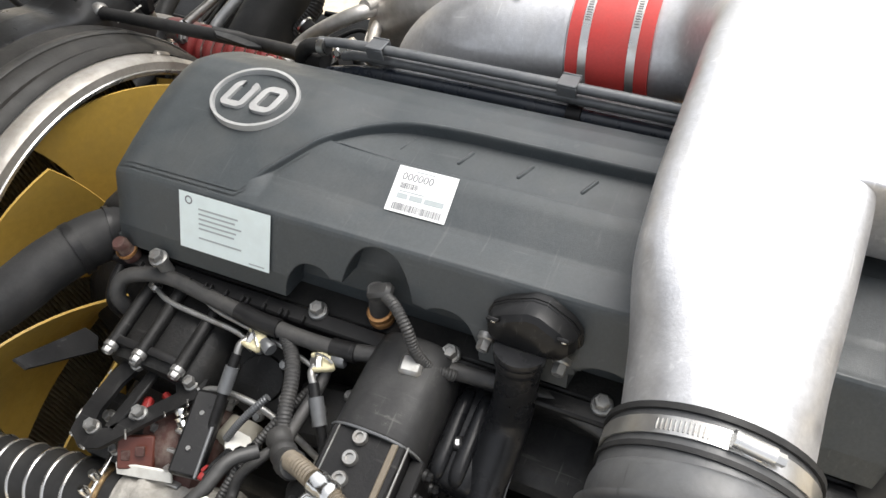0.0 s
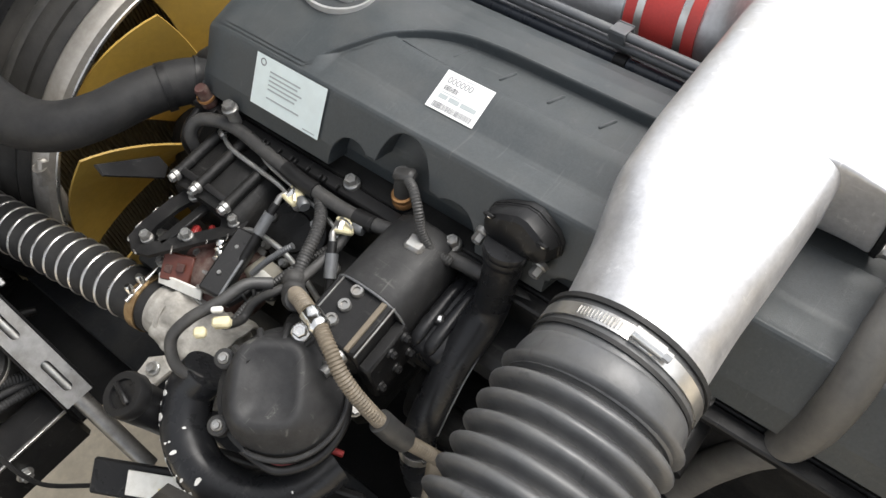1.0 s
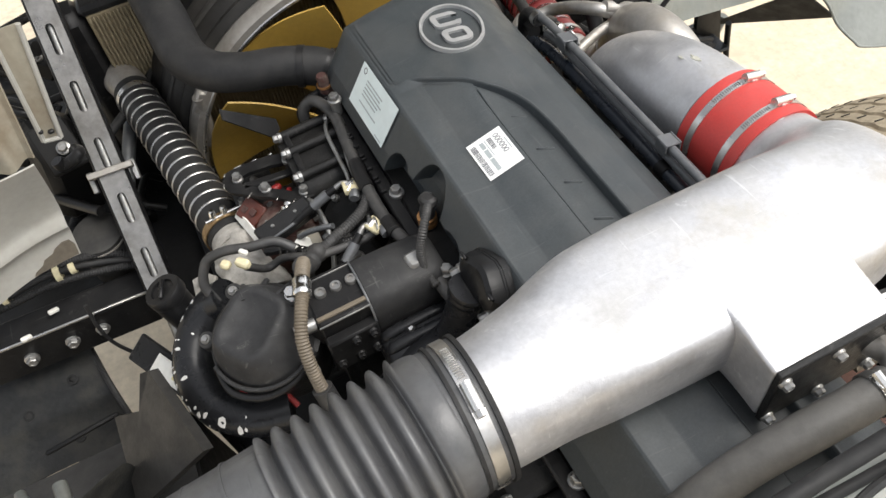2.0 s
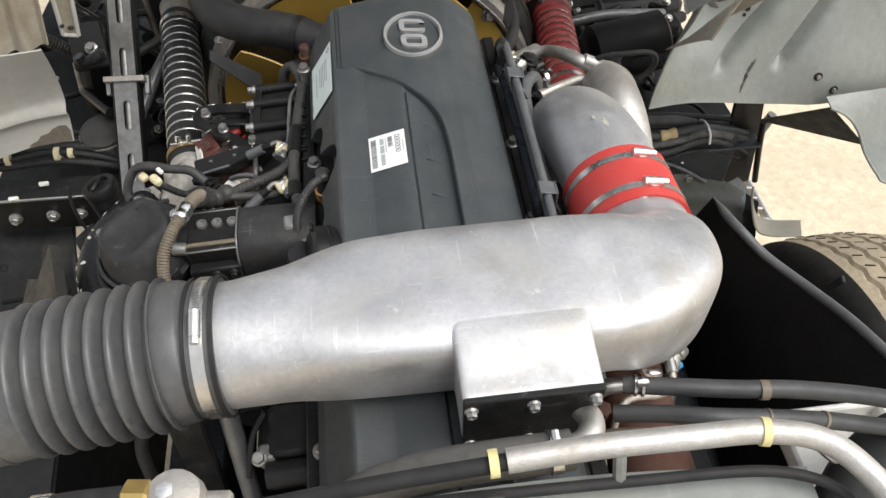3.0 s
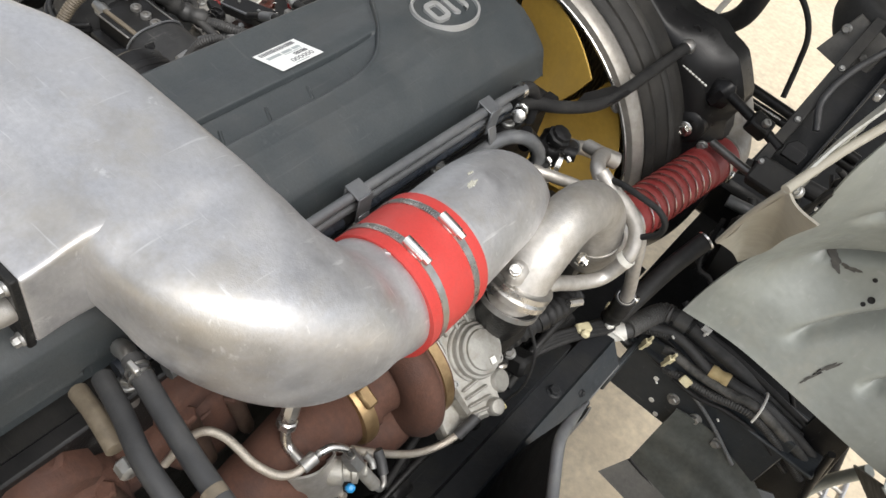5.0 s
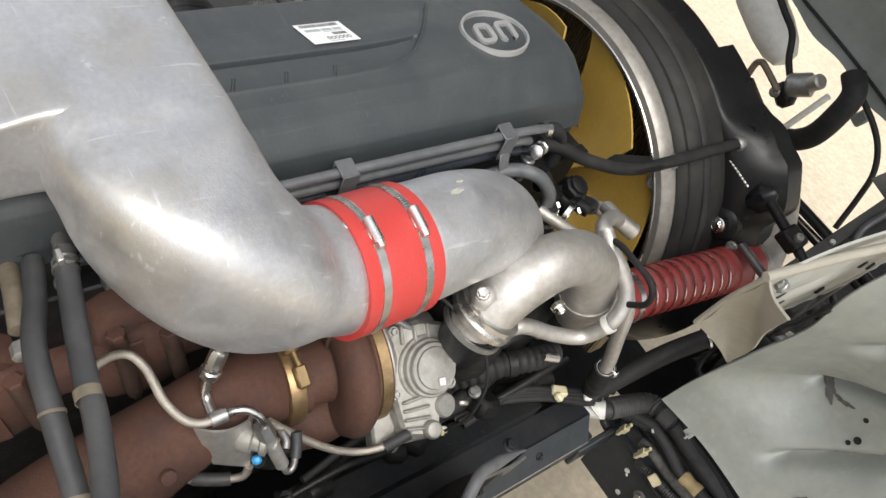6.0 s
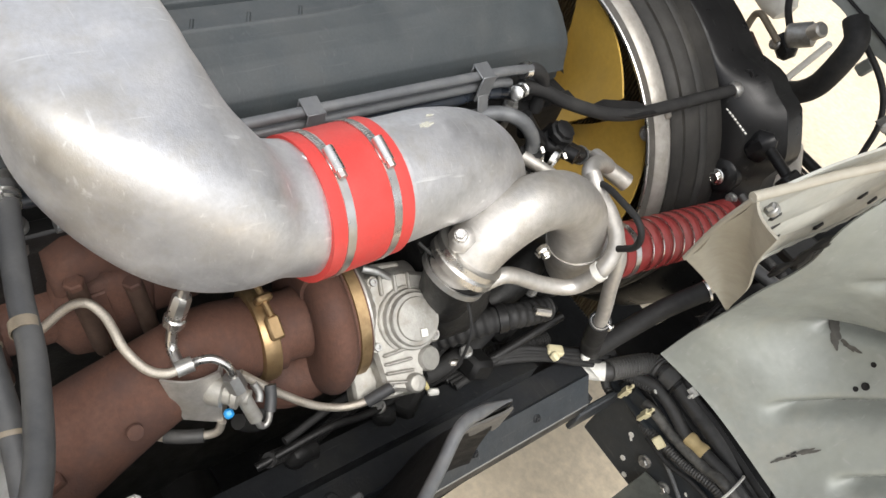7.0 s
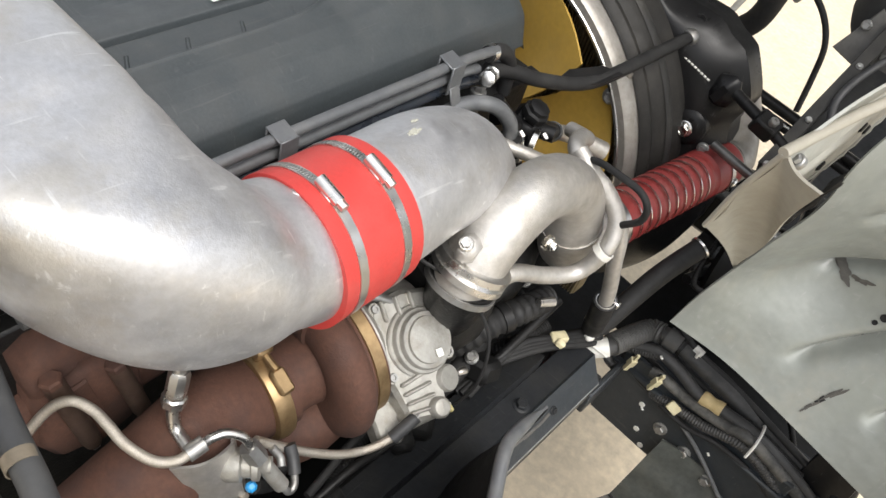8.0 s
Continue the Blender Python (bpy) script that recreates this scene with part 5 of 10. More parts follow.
part("hood", loft([hood_ring(-0.012, 1.0), hood_ring(0.012, 1.0), hood_ring(0.013, 0.965), hood_ring(0.022, 0.95), hood_ring(0.030, 0.86), hood_ring(0.034, 0.66)]), M_PLASTIC, breather, angle=28)
part("seam", loft([hood_ring(0.004, 1.03), hood_ring(0.009, 1.03)]), M_BLACK, breather)
for y in (-0.364, -0.442):
    part("bolt", hexbolt((-0.178, y, -0.064), (-0.9, 0, -0.1), 0.012, 0.014, 0.009), M_BOLT, breather)
for y in (-0.374, -0.444):
    part("window", box((-0.1755, y, -0.024), (0.004, 0.013, 0.008), 0.001, turned(0, -25, 0)), M_BLACK, breather)
    # bright chip as a painted highlight on each window
    part("glint", box((-0.1775, y - 0.001, -0.024), (0.003, 0.005, 0.004), 0.001, turned(0, -25, 0)), M_BRIGHT, breather)
part("neck", lathe([(0.0262, -0.004), (0.0270, 0.0), (0.0262, 0.004), (0.0248, 0.006), (0.0255, 0.010), (0.0245, 0.014), (0.0225, 0.018)], (-0.186, -0.404, -0.052), (-0.35, 0.03, -0.94), 30), M_GLOSS, breather)
part("downpipe", tube([(-0.184, -0.404, -0.050), (-0.197, -0.403, -0.085), (-0.206, -0.400, -0.120), (-0.215, -0.396, -0.148), (-0.236, -0.392, -0.170), (-0.278, -0.390, -0.192), (-0.318, -0.388, -0.228), (-0.350, -0.386, -0.266), (-0.372, -0.385, -0.320), (-0.380, -0.385, -0.360)], lambda s: 0.0222 + 0.0028 * math.exp(-((s - 0.36) / 0.10) ** 2), 26, 8), M_GLOSS, breather)
part("mould_seam", tube([(-0.232, -0.4145, -0.168), (-0.278, -0.4130, -0.192), (-0.318, -0.4110, -0.228), (-0.350, -0.4090, -0.266)], 0.0012, 6, 6), M_RAIL, breather)
part("foot_clamp", band((-0.369, -0.385, -0.312), (-0.35, 0, -0.93), 0.0228, 0.012), M_STEEL, breather)
part("foot", tube([(-0.375, -0.385, -0.340), (-0.384, -0.385, -0.39), (-0.385, -0.39, -0.46)], 0.020, 18, 5), M_RUBBER, breather)

# oil separator dome with painted elbow
dome = thing("oil_separator", (-0.45, -0.27, -0.32), "black dusty oil separator housing with a domed lid", "oil separator")
part("bowl", lathe([(0.055, -0.16), (0.066, -0.12), (0.070, -0.05), (0.072, -0.012), (0.078, -0.008), (0.078, 0.0), (0.071, 0.004)], (-0.440, -0.272, -0.150), (-0.18, -0.26, 1), 40), M_BLACK_CAST, dome)
SEP_N = Vector((-0.18, -0.26, 1)).normalized()
SEP_X = (Vector((0.80, 0.60, 0)) - SEP_N * SEP_N.dot(Vector((0.80, 0.60, 0)))).normalized()
SEP_Y = SEP_N.cross(SEP_X)
lid_rings = []
for h, hx, hy, p, dx, dy in ((0.002, 0.072, 0.072, 2.0, 0, 0), (0.010, 0.071, 0.070, 2.1, 0, 0), (0.022, 0.067, 0.064, 2.3, 0.001, 0.002), (0.036, 0.060, 0.055, 2.7, 0.003, 0.005), (0.048, 0.054, 0.047, 3.2, 0.004, 0.008),
                             (0.056, 0.049, 0.041, 3.8, 0.005, 0.010), (0.059, 0.044, 0.036, 4.0, 0.005, 0.010), (0.058, 0.038, 0.030, 4.2, 0.005, 0.010), (0.053, 0.033, 0.026, 4.2, 0.005, 0.010), (0.052, 0.004, 0.003, 2.0, 0.005, 0.010)):
    c = Vector((-0.440, -0.272, -0.150)) + SEP_N * (h * 0.82) + SEP_X * dx + SEP_Y * dy
    ring_ = []
    for j_ in range(56):
        a_ = 2 * math.pi * j_ / 56
        ca_, sa_ = math.cos(a_), math.sin(a_)
        ring_.append(c + SEP_X * (hx * math.copysign(abs(ca_) ** (2 / p), ca_)) + SEP_Y * (hy * math.copysign(abs(sa_) ** (2 / p), sa_)))
    lid_rings.append(ring_)
part("lid", loft(lid_rings), M_DUSTCAST, dome, angle=60)
part("lid_edge", tube([Vector((-0.440, -0.272, -0.150)) + SEP_N * 0.014 + SEP_X * (0.0745 * math.cos(a)) + SEP_Y * (0.0745 * math.sin(a)) for a in (radians(150 + 130 * k / 20) for k in range(21))], 0.0032, 8, 1), M_DUSTCAST, dome)
for k in range(4):
    a_ = radians(-28 + 26 * k)
    d_ = SEP_X * math.cos(a_) + SEP_Y * math.sin(a_)
    c_ = Vector((-0.440, -0.272, -0.150))
    part("lid_rib", tube([c_ + SEP_N * 0.042 + d_ * 0.044, c_ + SEP_N * 0.034 + d_ * 0.060, c_ + SEP_N * 0.016 + d_ * 0.076], 0.0042, 8, 4), M_DUSTCAST, dome)
for a_ in (-40, 62, 118):
    d_ = SEP_X * math.cos(radians(a_)) + SEP_Y * math.sin(radians(a_))
    part("lug", lathe([(0.0125, -0.014), (0.0120, 0.006), (0.0095, 0.008)], Vector((-0.440, -0.272, -0.150)) + d_ * 0.080 + SEP_N * 0.004, SEP_N, 18), M_DUSTCAST, dome)
    part("bolt", hexbolt(Vector((-0.440, -0.272, -0.150)) + d_ * 0.080 + SEP_N * 0.012, SEP_N, 0.009, 0.007, 0.007), M_BOLT, dome)
part("rim_strip", tube([(-0.515, -0.275, -0.160), (-0.508, -0.318, -0.171), (-0.470, -0.346, -0.172), (-0.425, -0.347, -0.163), (-0.388, -0.325, -0.150)], 0.0055, 10, 6), M_PLASTIC, dome)
part("shoulder", loft_sections([((-0.395, -0.235, -0.145), 0.035, 0.030, 3, 30, 0), ((-0.38, -0.255, -0.14), 0.040, 0.030, 3, 50, 0), ((-0.362, -0.285, -0.145), 0.036, 0.034, 3, 80, 0)], 4, 28), M_BLACK_CAST, dome)
part("bolt", hexbolt((-0.400, -0.335, -0.183), (0, -0.5, 1), 0.014, 0.012, 0.010), M_BOLT, dome)
part("bolt", hexbolt((-0.383, -0.262, -0.098), (-0.2, -0.2, 1), 0.015, 0.012, 0.012), M_BRIGHT, dome)
part("red_collar", lathe([(0.020, -0.006), (0.024, -0.004), (0.024, 0.006), (0.019, 0.010), (0.012, 0.011)], (-0.487, -0.290, -0.246), (-0.2, -0.5, 0.8), 20), M_REDPLUG, dome, "worn red collar")
part("red_seal", tube([(-0.462, -0.305, -0.232), (-0.466, -0.318, -0.255), (-0.462, -0.325, -0.285)], 0.006, 8, 6), M_REDPLUG, dome, "thin red seal")
part("red_seal", tube([(-0.448, -0.316, -0.240), (-0.440, -0.335, -0.250)], 0.0045, 8, 4), M_REDPLUG, dome)
oil_elbow = thing("oil_elbow", (-0.53, -0.24, -0.3), "glossy black curved pipe with flaked white paint spots", "pipe")
EL = [(-0.470, -0.150, -0.190), (-0.500, -0.140, -0.212), (-0.540, -0.165, -0.234), (-0.560, -0.215, -0.248), (-0.545, -0.275, -0.258), (-0.500, -0.312, -0.264), (-0.450, -0.325, -0.266)]
part("bend", tube(EL, 0.031, 28, 8), M_GLOSS, oil_elbow)
random.seed(12)
el_line = curve_points(EL, 8)
el_fr = frames(el_line)
for k in range(34):
    i = random.randint(8, len(el_line) - 10)
    t_, n_, b_ = el_fr[i]
    a = random.gauss(0.9, 0.55)
    d = (n_ * math.cos(a) + b_ * math.sin(a))
    if d.z < 0.15:
        d = Vector((d.x, d.y, abs(d.z) + 0.3)).normalized()
        d = (d - t_ * d.dot(t_)).normalized()
    s = random.choice((0.0022, 0.003, 0.0045, 0.007)) if k > 4 else random.uniform(0.007, 0.011)
    c = el_line[i] + d * 0.0309
    ring = []
    for j in range(7):
        q = 2 * math.pi * j / 7
        rr = s * random.uniform(0.55, 1.1)
        p = c + t_ * math.cos(q) * rr * 0.6 + t_.cross(d) * math.sin(q) * rr
        v = p - el_line[i]
        v -= t_ * v.dot(t_)
        ring.append(p + v.normalized() * (0.0311 - v.length))
    part("paint_flake", loft([ring, [r + d * 0.0006 for r in ring]]), M_CHIP, oil_elbow)

filler = thing("oil_filler", (-0.555, -0.09, -0.33), "black ribbed oil filler neck with a round cap and grip bar", "filler cap")
part("neck", tube([(-0.530, -0.120, -0.34), (-0.540, -0.108, -0.26), (-0.552, -0.095, -0.200)], lambda s: 0.022 + 0.006 * s, 24, 6), M_PLASTIC, filler)
part("cap", lathe([(0.028, -0.02), (0.030, -0.016), (0.030, -0.002), (0.028, 0.002), (0.019, 0.002), (0.018, -0.002), (0.001, -0.002)], (-0.5545, -0.092, -0.182), (-0.25, 0.15, 1), 30), M_PLASTIC, filler)
part("grip", box((-0.5548, -0.0918, -0.179), (0.007, 0.040, 0.008), 0.002, turned(-8, -14, -12)), M_PLASTIC, filler)
part("yellow_tab", box((-0.505, -0.125, -0.205), (0.014, 0.016, 0.008), 0.002, turned(0, 0, 30)), M_TAG, filler)

conduit = thing("tan_conduit", (-0.38, -0.33, -0.2), "tan corrugated conduit with a metal collar, sagging to the rear", "conduit")
part("upper", ribbed([(-0.352, -0.222, -0.098), (-0.357, -0.240, -0.086), (-0.364, -0.262, -0.079)], 0.0105, 0.0042, 0.14, 18, 5), M_TAN, conduit)
part("collar", lathe([(0.0110, -0.014), (0.0128, -0.012), (0.0128, -0.002), (0.0118, 0.002), (0.0128, 0.005), (0.0128, 0.011), (0.0105, 0.014)], (-0.369, -0.277, -0.076), (-0.3, -1, 0.1), 18), M_BRIGHT, conduit)
part("lower", ribbed([(-0.371, -0.286, -0.076), (-0.384, -0.312, -0.080), (-0.397, -0.340, -0.100), (-0.400, -0.370, -0.138), (-0.395, -0.395, -0.185), (-0.380, -0.42, -0.235), (-0.365, -0.45, -0.29)], 0.0094, 0.0042, 0.16, 18, 5), M_TAN, conduit)
part("cuff", tube([(-0.3985, -0.380, -0.155), (-0.395, -0.394, -0.183), (-0.391, -0.402, -0.2)], 0.0145, 16, 4), M_LOOM, conduit)

plug = thing("cable_plug", (-0.426, -0.169, -0.14), "pale yellow plastic cable plugs on a thin bracket", "connector")
part("housing", box((-0.427, -0.172, -0.106), (0.022, 0.013, 0.013), 0.003, turned(10, 0, -50)), M_TAG, plug)
part("housing", box((-0.450, -0.155, -0.114), (0.015, 0.013, 0.011), 0.003, turned(10, 0, -50)), M_TAG, plug)
part("latch", box((-0.420, -0.160, -0.098), (0.014, 0.007, 0.006), 0.0015, turned(0, 0, -50)), M_WHITE, plug)
part("cable", tube([(-0.352, -0.175, -0.118), (-0.375, -0.158, -0.106), (-0.41, -0.150, -0.105), (-0.445, -0.132, -0.112), (-0.475, -0.122, -0.13), (-0.492, -0.135, -0.16), (-0.485, -0.155, -0.185)], 0.0075, 10, 8), M_LOOM, plug)

# ---- charge-air hose on the left, with steel rings ----
lhose = thing("charge_air_hose", (-0.46, 0.3, -0.3), "black charge-air hose with bright steel rings and twin-bolt clamp", "hose")
A, B = Vector((-0.503, 0.530, -0.294)), Vector((-0.434, 0.034, -0.281))
dirv = (B - A).normalized()
part("sleeve", tube([A, A.lerp(B, 0.33), A.lerp(B, 0.66), B], 0.0405, 36, 22, rfun=lambda d, L: 1 - 0.035 * (0.5 - 0.5 * math.cos(2 * math.pi * (d - 0.0503) / 0.0274)) if 0.04 < d < L - 0.055 else 1.0), M_RUBBER, lhose)
for k in range(15):
    p = B - dirv * (0.067 + 0.0274 * k)
    part("ring", lathe([(0.0390, -0.0030), (0.0408, -0.0025), (0.0417, -0.0012), (0.0420, 0.0), (0.0417, 0.0012), (0.0408, 0.0025), (0.0390, 0.0030)], p, dirv, 44, False), M_STEEL, lhose)
part("band_clamp", band(A.lerp(B, 0.955), dirv, 0.0412, 0.016, 0.0022, 40), M_BRASS, lhose)
part("band_clamp", band(A.lerp(B, 0.06), dirv, 0.0412, 0.014, 0.002, 40), M_STEEL, lhose)
for k in (-0.010, 0.010):
    part("clamp_bolt", lathe([(0.006, -0.010), (0.006, 0.006), (0.004, 0.010)], A.lerp(B, 0.945) + Vector((k, 0, 0.047)), (0.1, 0.2, 1), 12), M_BRIGHT, lhose)
part("clamp_rod", tube([A.lerp(B, 0.955) + Vector((-0.026, 0, 0.041)), A.lerp(B, 0.955) + Vector((0.040, 0.004, 0.043))], 0.0035, 10, 2), M_BRIGHT, lhose)
lend = thing("intake_funnel", (-0.43, 0.02, -0.34), "pale sand-cast aluminium funnel below the charge-air hose", "pipe")
part("funnel", tube([B - dirv * 0.01, B + dirv * 0.035, (-0.4265, -0.032, -0.299), (-0.4325, -0.064, -0.327), (-0.4425, -0.076, -0.377)], lambda s: 0.039 + 0.016 * smooth(0.1, 0.6, s) + 0.0012 * math.sin(60 * s), 36, 10), M_ROUGHCAST, lend)


def wrap_sheet(u, v):
    """A crumpled heat wrap over the funnel."""
    a = radians(-75 + 150 * u)
    c = (B + dirv * 0.03).lerp(Vector((-0.4285, -0.111, -0.289)), v)
    r = 0.0445 + 0.010 * v + 0.003 * math.sin(13 * u + 9 * v) + 0.002 * math.sin(29 * u - 17 * v)
    return c + Vector((math.sin(a) * r, 0, math.cos(a) * r * (1 - 0.25 * v)))


part("heat_wrap", sheet(wrap_sheet, 36, 20, 0.003), M_ROUGHCAST, lend, "crumpled pale heat wrap")
part("ear", prism([(-0.020, -0.016), (0.018, -0.020), (0.024, 0.006), (0.006, 0.022), (-0.020, 0.018)], (-0.5025, -0.032, -0.289), (0.9, -0.2, 0.3), (0.1, 0.95, 0.1), 0.012, 0.003), M_ROUGHCAST, lend)
part("ear_bolt", hexbolt((-0.5045, -0.032, -0.275), (-0.3, 0, 1), 0.013, 0.010, 0.010), M_BOLT, lend)
part("rib", band(B + dirv * 0.032, dirv, 0.0405, 0.006, 0.006, 36), M_ROUGHCAST, lend)
lupper = thing("charge_air_pipe", (-0.5, 0.66, -0.25), "dull grey cast pipe above the charge-air hose", "pipe")
part("bend", tube([A + dirv * 0.05, A - dirv * 0.03, A - dirv * 0.09 + Vector((0.0, 0.0, -0.01)), A - dirv * 0.16 + Vector((0.06, 0.02, -0.06))], 0.0385, 30, 8), M_RING, lupper)

# ---- thick coolant hose from the thermostat ----
cool = thing("coolant_hose", (-0.3, 0.25, -0.2), "thick dusty black rubber coolant hose with a tight bend", "hose")
part("hose", tube([(-0.140, 0.158, -0.150), (-0.175, 0.185, -0.128), (-0.235, 0.212, -0.118), (-0.300, 0.232, -0.115), (-0.352, 0.268, -0.113), (-0.380, 0.335, -0.110), (-0.384, 0.43, -0.095), (-0.392, 0.55, -0.08), (-0.40, 0.70, -0.08)], lambda s: 0.034 + 0.008 * smooth(0.25, 0.55, s), 30, 8), M_RUBBER, cool)
part("clamp", band((-0.205, 0.199, -0.1225), (-1, 0.45, 0.15), 0.0345, 0.012, 0.002, 36), M_BLACK, cool)
part("end_lip", band((-0.168, 0.181, -0.131), (-1, 0.75, 0.6), 0.0342, 0.006, 0.0025, 36), M_BLACK, cool)
thermo = thing("thermostat_housing", (-0.14, 0.16, -0.3), "black thermostat housing at the front of the head", "thermostat")
part("body", loft_sections([((-0.15, 0.185, -0.20), 0.045, 0.06, 3, 90, 0), ((-0.13, 0.172, -0.175), 0.046, 0.07, 3, 90, 0), ((-0.05, 0.168, -0.19), 0.04, 0.07, 3, 90, 0)], 4, 28), M_BLACK_CAST, thermo)
part("brown_sensor", lathe([(0.010, -0.01), (0.012, 0.0), (0.012, 0.012), (0.009, 0.016), (0.010, 0.03), (0.008, 0.034)], (-0.188, 0.122, -0.126), (-0.1, 0, 1), 16), M_BROWN, thermo, "brown coolant sensor")
part("sensor_ring", band((-0.189, 0.122, -0.112), (-0.1, 0, 1), 0.0115, 0.004, 0.002), M_COPPER, thermo)
part("thin_pipe", tube([(-0.235, 0.150, -0.22), (-0.240, 0.140, -0.17), (-0.225, 0.135, -0.145), (-0.19, 0.14, -0.14)], 0.008, 10, 6), M_BLACK, thermo)
front_knob = cover
part("rubber_plug", lathe([(0.014, 0), (0.018, 0.004), (0.018, 0.022), (0.014, 0.028)], (-0.078, 0.138, -0.068), (-0.1, 1, 0.1), 18), M_RUBBER, front_knob)
arm = thing("steel_bracket", (-0.32, 0.15, -0.2), "flat black steel arm beside the fan", "bracket")
part("blade", prism([(-0.052, -0.012), (0.045, -0.018), (0.056, 0.0), (0.045, 0.016), (-0.06, 0.004)], (-0.325, 0.150, -0.152), (0.72, -0.05, -0.69), (0.5, 0.7, 0.5), 0.006, 0.001), M_BLACK, arm)
thinc = thing("thin_conduit", (-0.33, -0.1, -0.2), "thin corrugated grey conduit arching beside the relay box", "conduit")
part("tube", ribbed([(-0.335, -0.085, -0.205), (-0.318, -0.100, -0.186), (-0.300, -0.118, -0.168), (-0.285, -0.130, -0.160)], 0.0048, 0.0034, 0.18, 12, 5), M_RAIL, thinc)


# ---- front: fan, ring, shroud and radiator ----
FC = Vector((-0.075, 0.375, -0.452))
fan = thing("cooling_fan", (FC.x, FC.y, -0.85), "yellow plastic radiator fan with broad blades", "fan")
part("hub", lathe([(0.06, -0.05), (0.11, -0.045), (0.12, -0.02), (0.12, 0.03), (0.10, 0.035), (0.03, 0.04)], FC - Vector((0, 0.03, 0)), (0, -1, 0), 36), M_BLACK_CAST, fan)


def fan_blade(a0):
    def fn(u, v):
        r = 0.11 + 0.232 * u
        sweep = a0 + (v - 0.5) * (0.70 + 0.02 * u) + 0.12 * u * u
        return (FC.x + r * math.cos(sweep), FC.y - 0.025 + (v - 0.5) * (0.085 - 0.03 * u) + 0.012 * math.sin(math.pi * v), FC.z + r * math.sin(sweep))
    return sheet(fn, 10, 10, 0.004)


for k in range(8):
    part("blade", fan_blade(radians(20 + 45 * k)), M_YELLOW, fan)
ring = thing("fan_ring", (FC.x, 0.4, -0.83), "worn light grey steel ring round the radiator fan", "fan ring")
part("hoop", lathe([(0.352, 0.020), (0.350, -0.010), (0.354, -0.014), (0.372, -0.013), (0.379, -0.004), (0.379, 0.024), (0.366, 0.026)], FC + Vector((0, -0.005, 0)), (0, 1, 0), 128, False), M_RING, ring)
part("bright_lip", lathe([(0.3525, -0.0135), (0.354, -0.0160), (0.3585, -0.0160), (0.360, -0.0135)], FC + Vector((0, -0.005, 0)), (0, 1, 0), 128, False), M_STEEL, ring, "bare bright inner lip")
part("tongue", box((0.186, 0.386, -0.190), (0.03, 0.016, 0.03), 0.004, turned(0, -45, 0)), M_RING, ring)
part("bolt", hexbolt((0.192, 0.374, -0.236), (0.2, -1, 0.2), 0.020, 0.014, 0.016), M_BOLT, ring)
part("lug", box((-0.388, 0.364, -0.246), (0.022, 0.014, 0.05), 0.004, turned(0, 30, 0)), M_RING, ring)
part("lug_stem", tube([(-0.388, 0.366, -0.235), (-0.393, 0.372, -0.31), (-0.405, 0.376, -0.36)], 0.012, 12, 5), M_RING, ring)
shroud = thing("fan_shroud", (FC.x, 0.5, -0.9), "dusty black rubber and plastic fan shroud in front of the radiator", "fan shroud")
part("collar", lathe([(0.381, 0.020), (0.388, 0.024), (0.394, 0.036), (0.390, 0.050), (0.397, 0.060), (0.404, 0.080), (0.402, 0.104), (0.407, 0.112), (0.407, 0.135), (0.378, 0.137), (0.376, 0.03)], FC + Vector((0, -0.005, 0)), (0, 1, 0), 128, False), M_DARKRUB, shroud)
part("pale_ridge", lathe([(0.4035, 0.074), (0.4062, 0.078), (0.4062, 0.092), (0.4035, 0.096)], FC + Vector((0, -0.005, 0)), (0, 1, 0), 128, False), M_DUSTY, shroud, "dusty worn ridge")
SHROUD_EDGE = ((-180, 0.46), (-30, 0.47), (0, 0.47), (23, 0.462), (30, 0.498), (39, 0.4955), (45, 0.472), (56, 0.418), (76, 0.409), (180, 0.409))


def shroud_face(u, v):
    a = -180 + 360 * u
    for (a0, r0), (a1, r1) in zip(SHROUD_EDGE, SHROUD_EDGE[1:]):
        if a0 <= a <= a1:
            r_out = r0 + (r1 - r0) * smooth(a0, a1, a)
            break
    r = 0.404 + (r_out - 0.404) * v
    return (FC.x + r * math.cos(radians(a)), 0.508 + 0.062 * v * v, FC.z + r * math.sin(radians(a)))


part("face", sheet(shroud_face, 180, 8, 0.006), M_PLASTIC, shroud)
part("skirt", sheet(lambda u, v: Vector(shroud_face(0.4 + 0.3 * u, 1.0)) + Vector((0, 0.05 * v, 0)), 60, 2, 0.004), M_PLASTIC, shroud)
part("bolt_hole", lathe([(0.010, 0.0), (0.010, 0.004), (0.006, 0.004), (0.006, 0.0)], (0.215, 0.545, -0.118), (0.1, -1, 0.1), 14), M_BLACK, shroud)
part("boss", box((0.318, 0.530, -0.195), (0.05, 0.04, 0.07), 0.018, turned(0, 20, 0)), M_PLASTIC, shroud)
part("boss", lathe([(0.036, -0.02), (0.034, 0.006), (0.028, 0.012), (0.016, 0.014)], (0.300, 0.512, -0.280), (0.1, -1, 0.1), 24), M_PLASTIC, shroud)
part("bolt", hexbolt((0.299, 0.498, -0.282), (0.1, -1, 0.1), 0.020, 0.014, 0.016), M_BRIGHT, shroud)
part("bolt", hexbolt((0.345, 0.508, -0.300), (0.1, -1, 0.1), 0.014, 0.010, 0.011), M_BOLT, shroud)
for k in range(9):
    f = k / 8
    part("stitch", box((0.228 + 0.062 * f, 0.5085 - 0.003 * f, -0.172 - 0.010 * f), (0.0060, 0.004, 0.0030), 0.0008, turned(0, 10, 0)), M_WHITE, shroud)
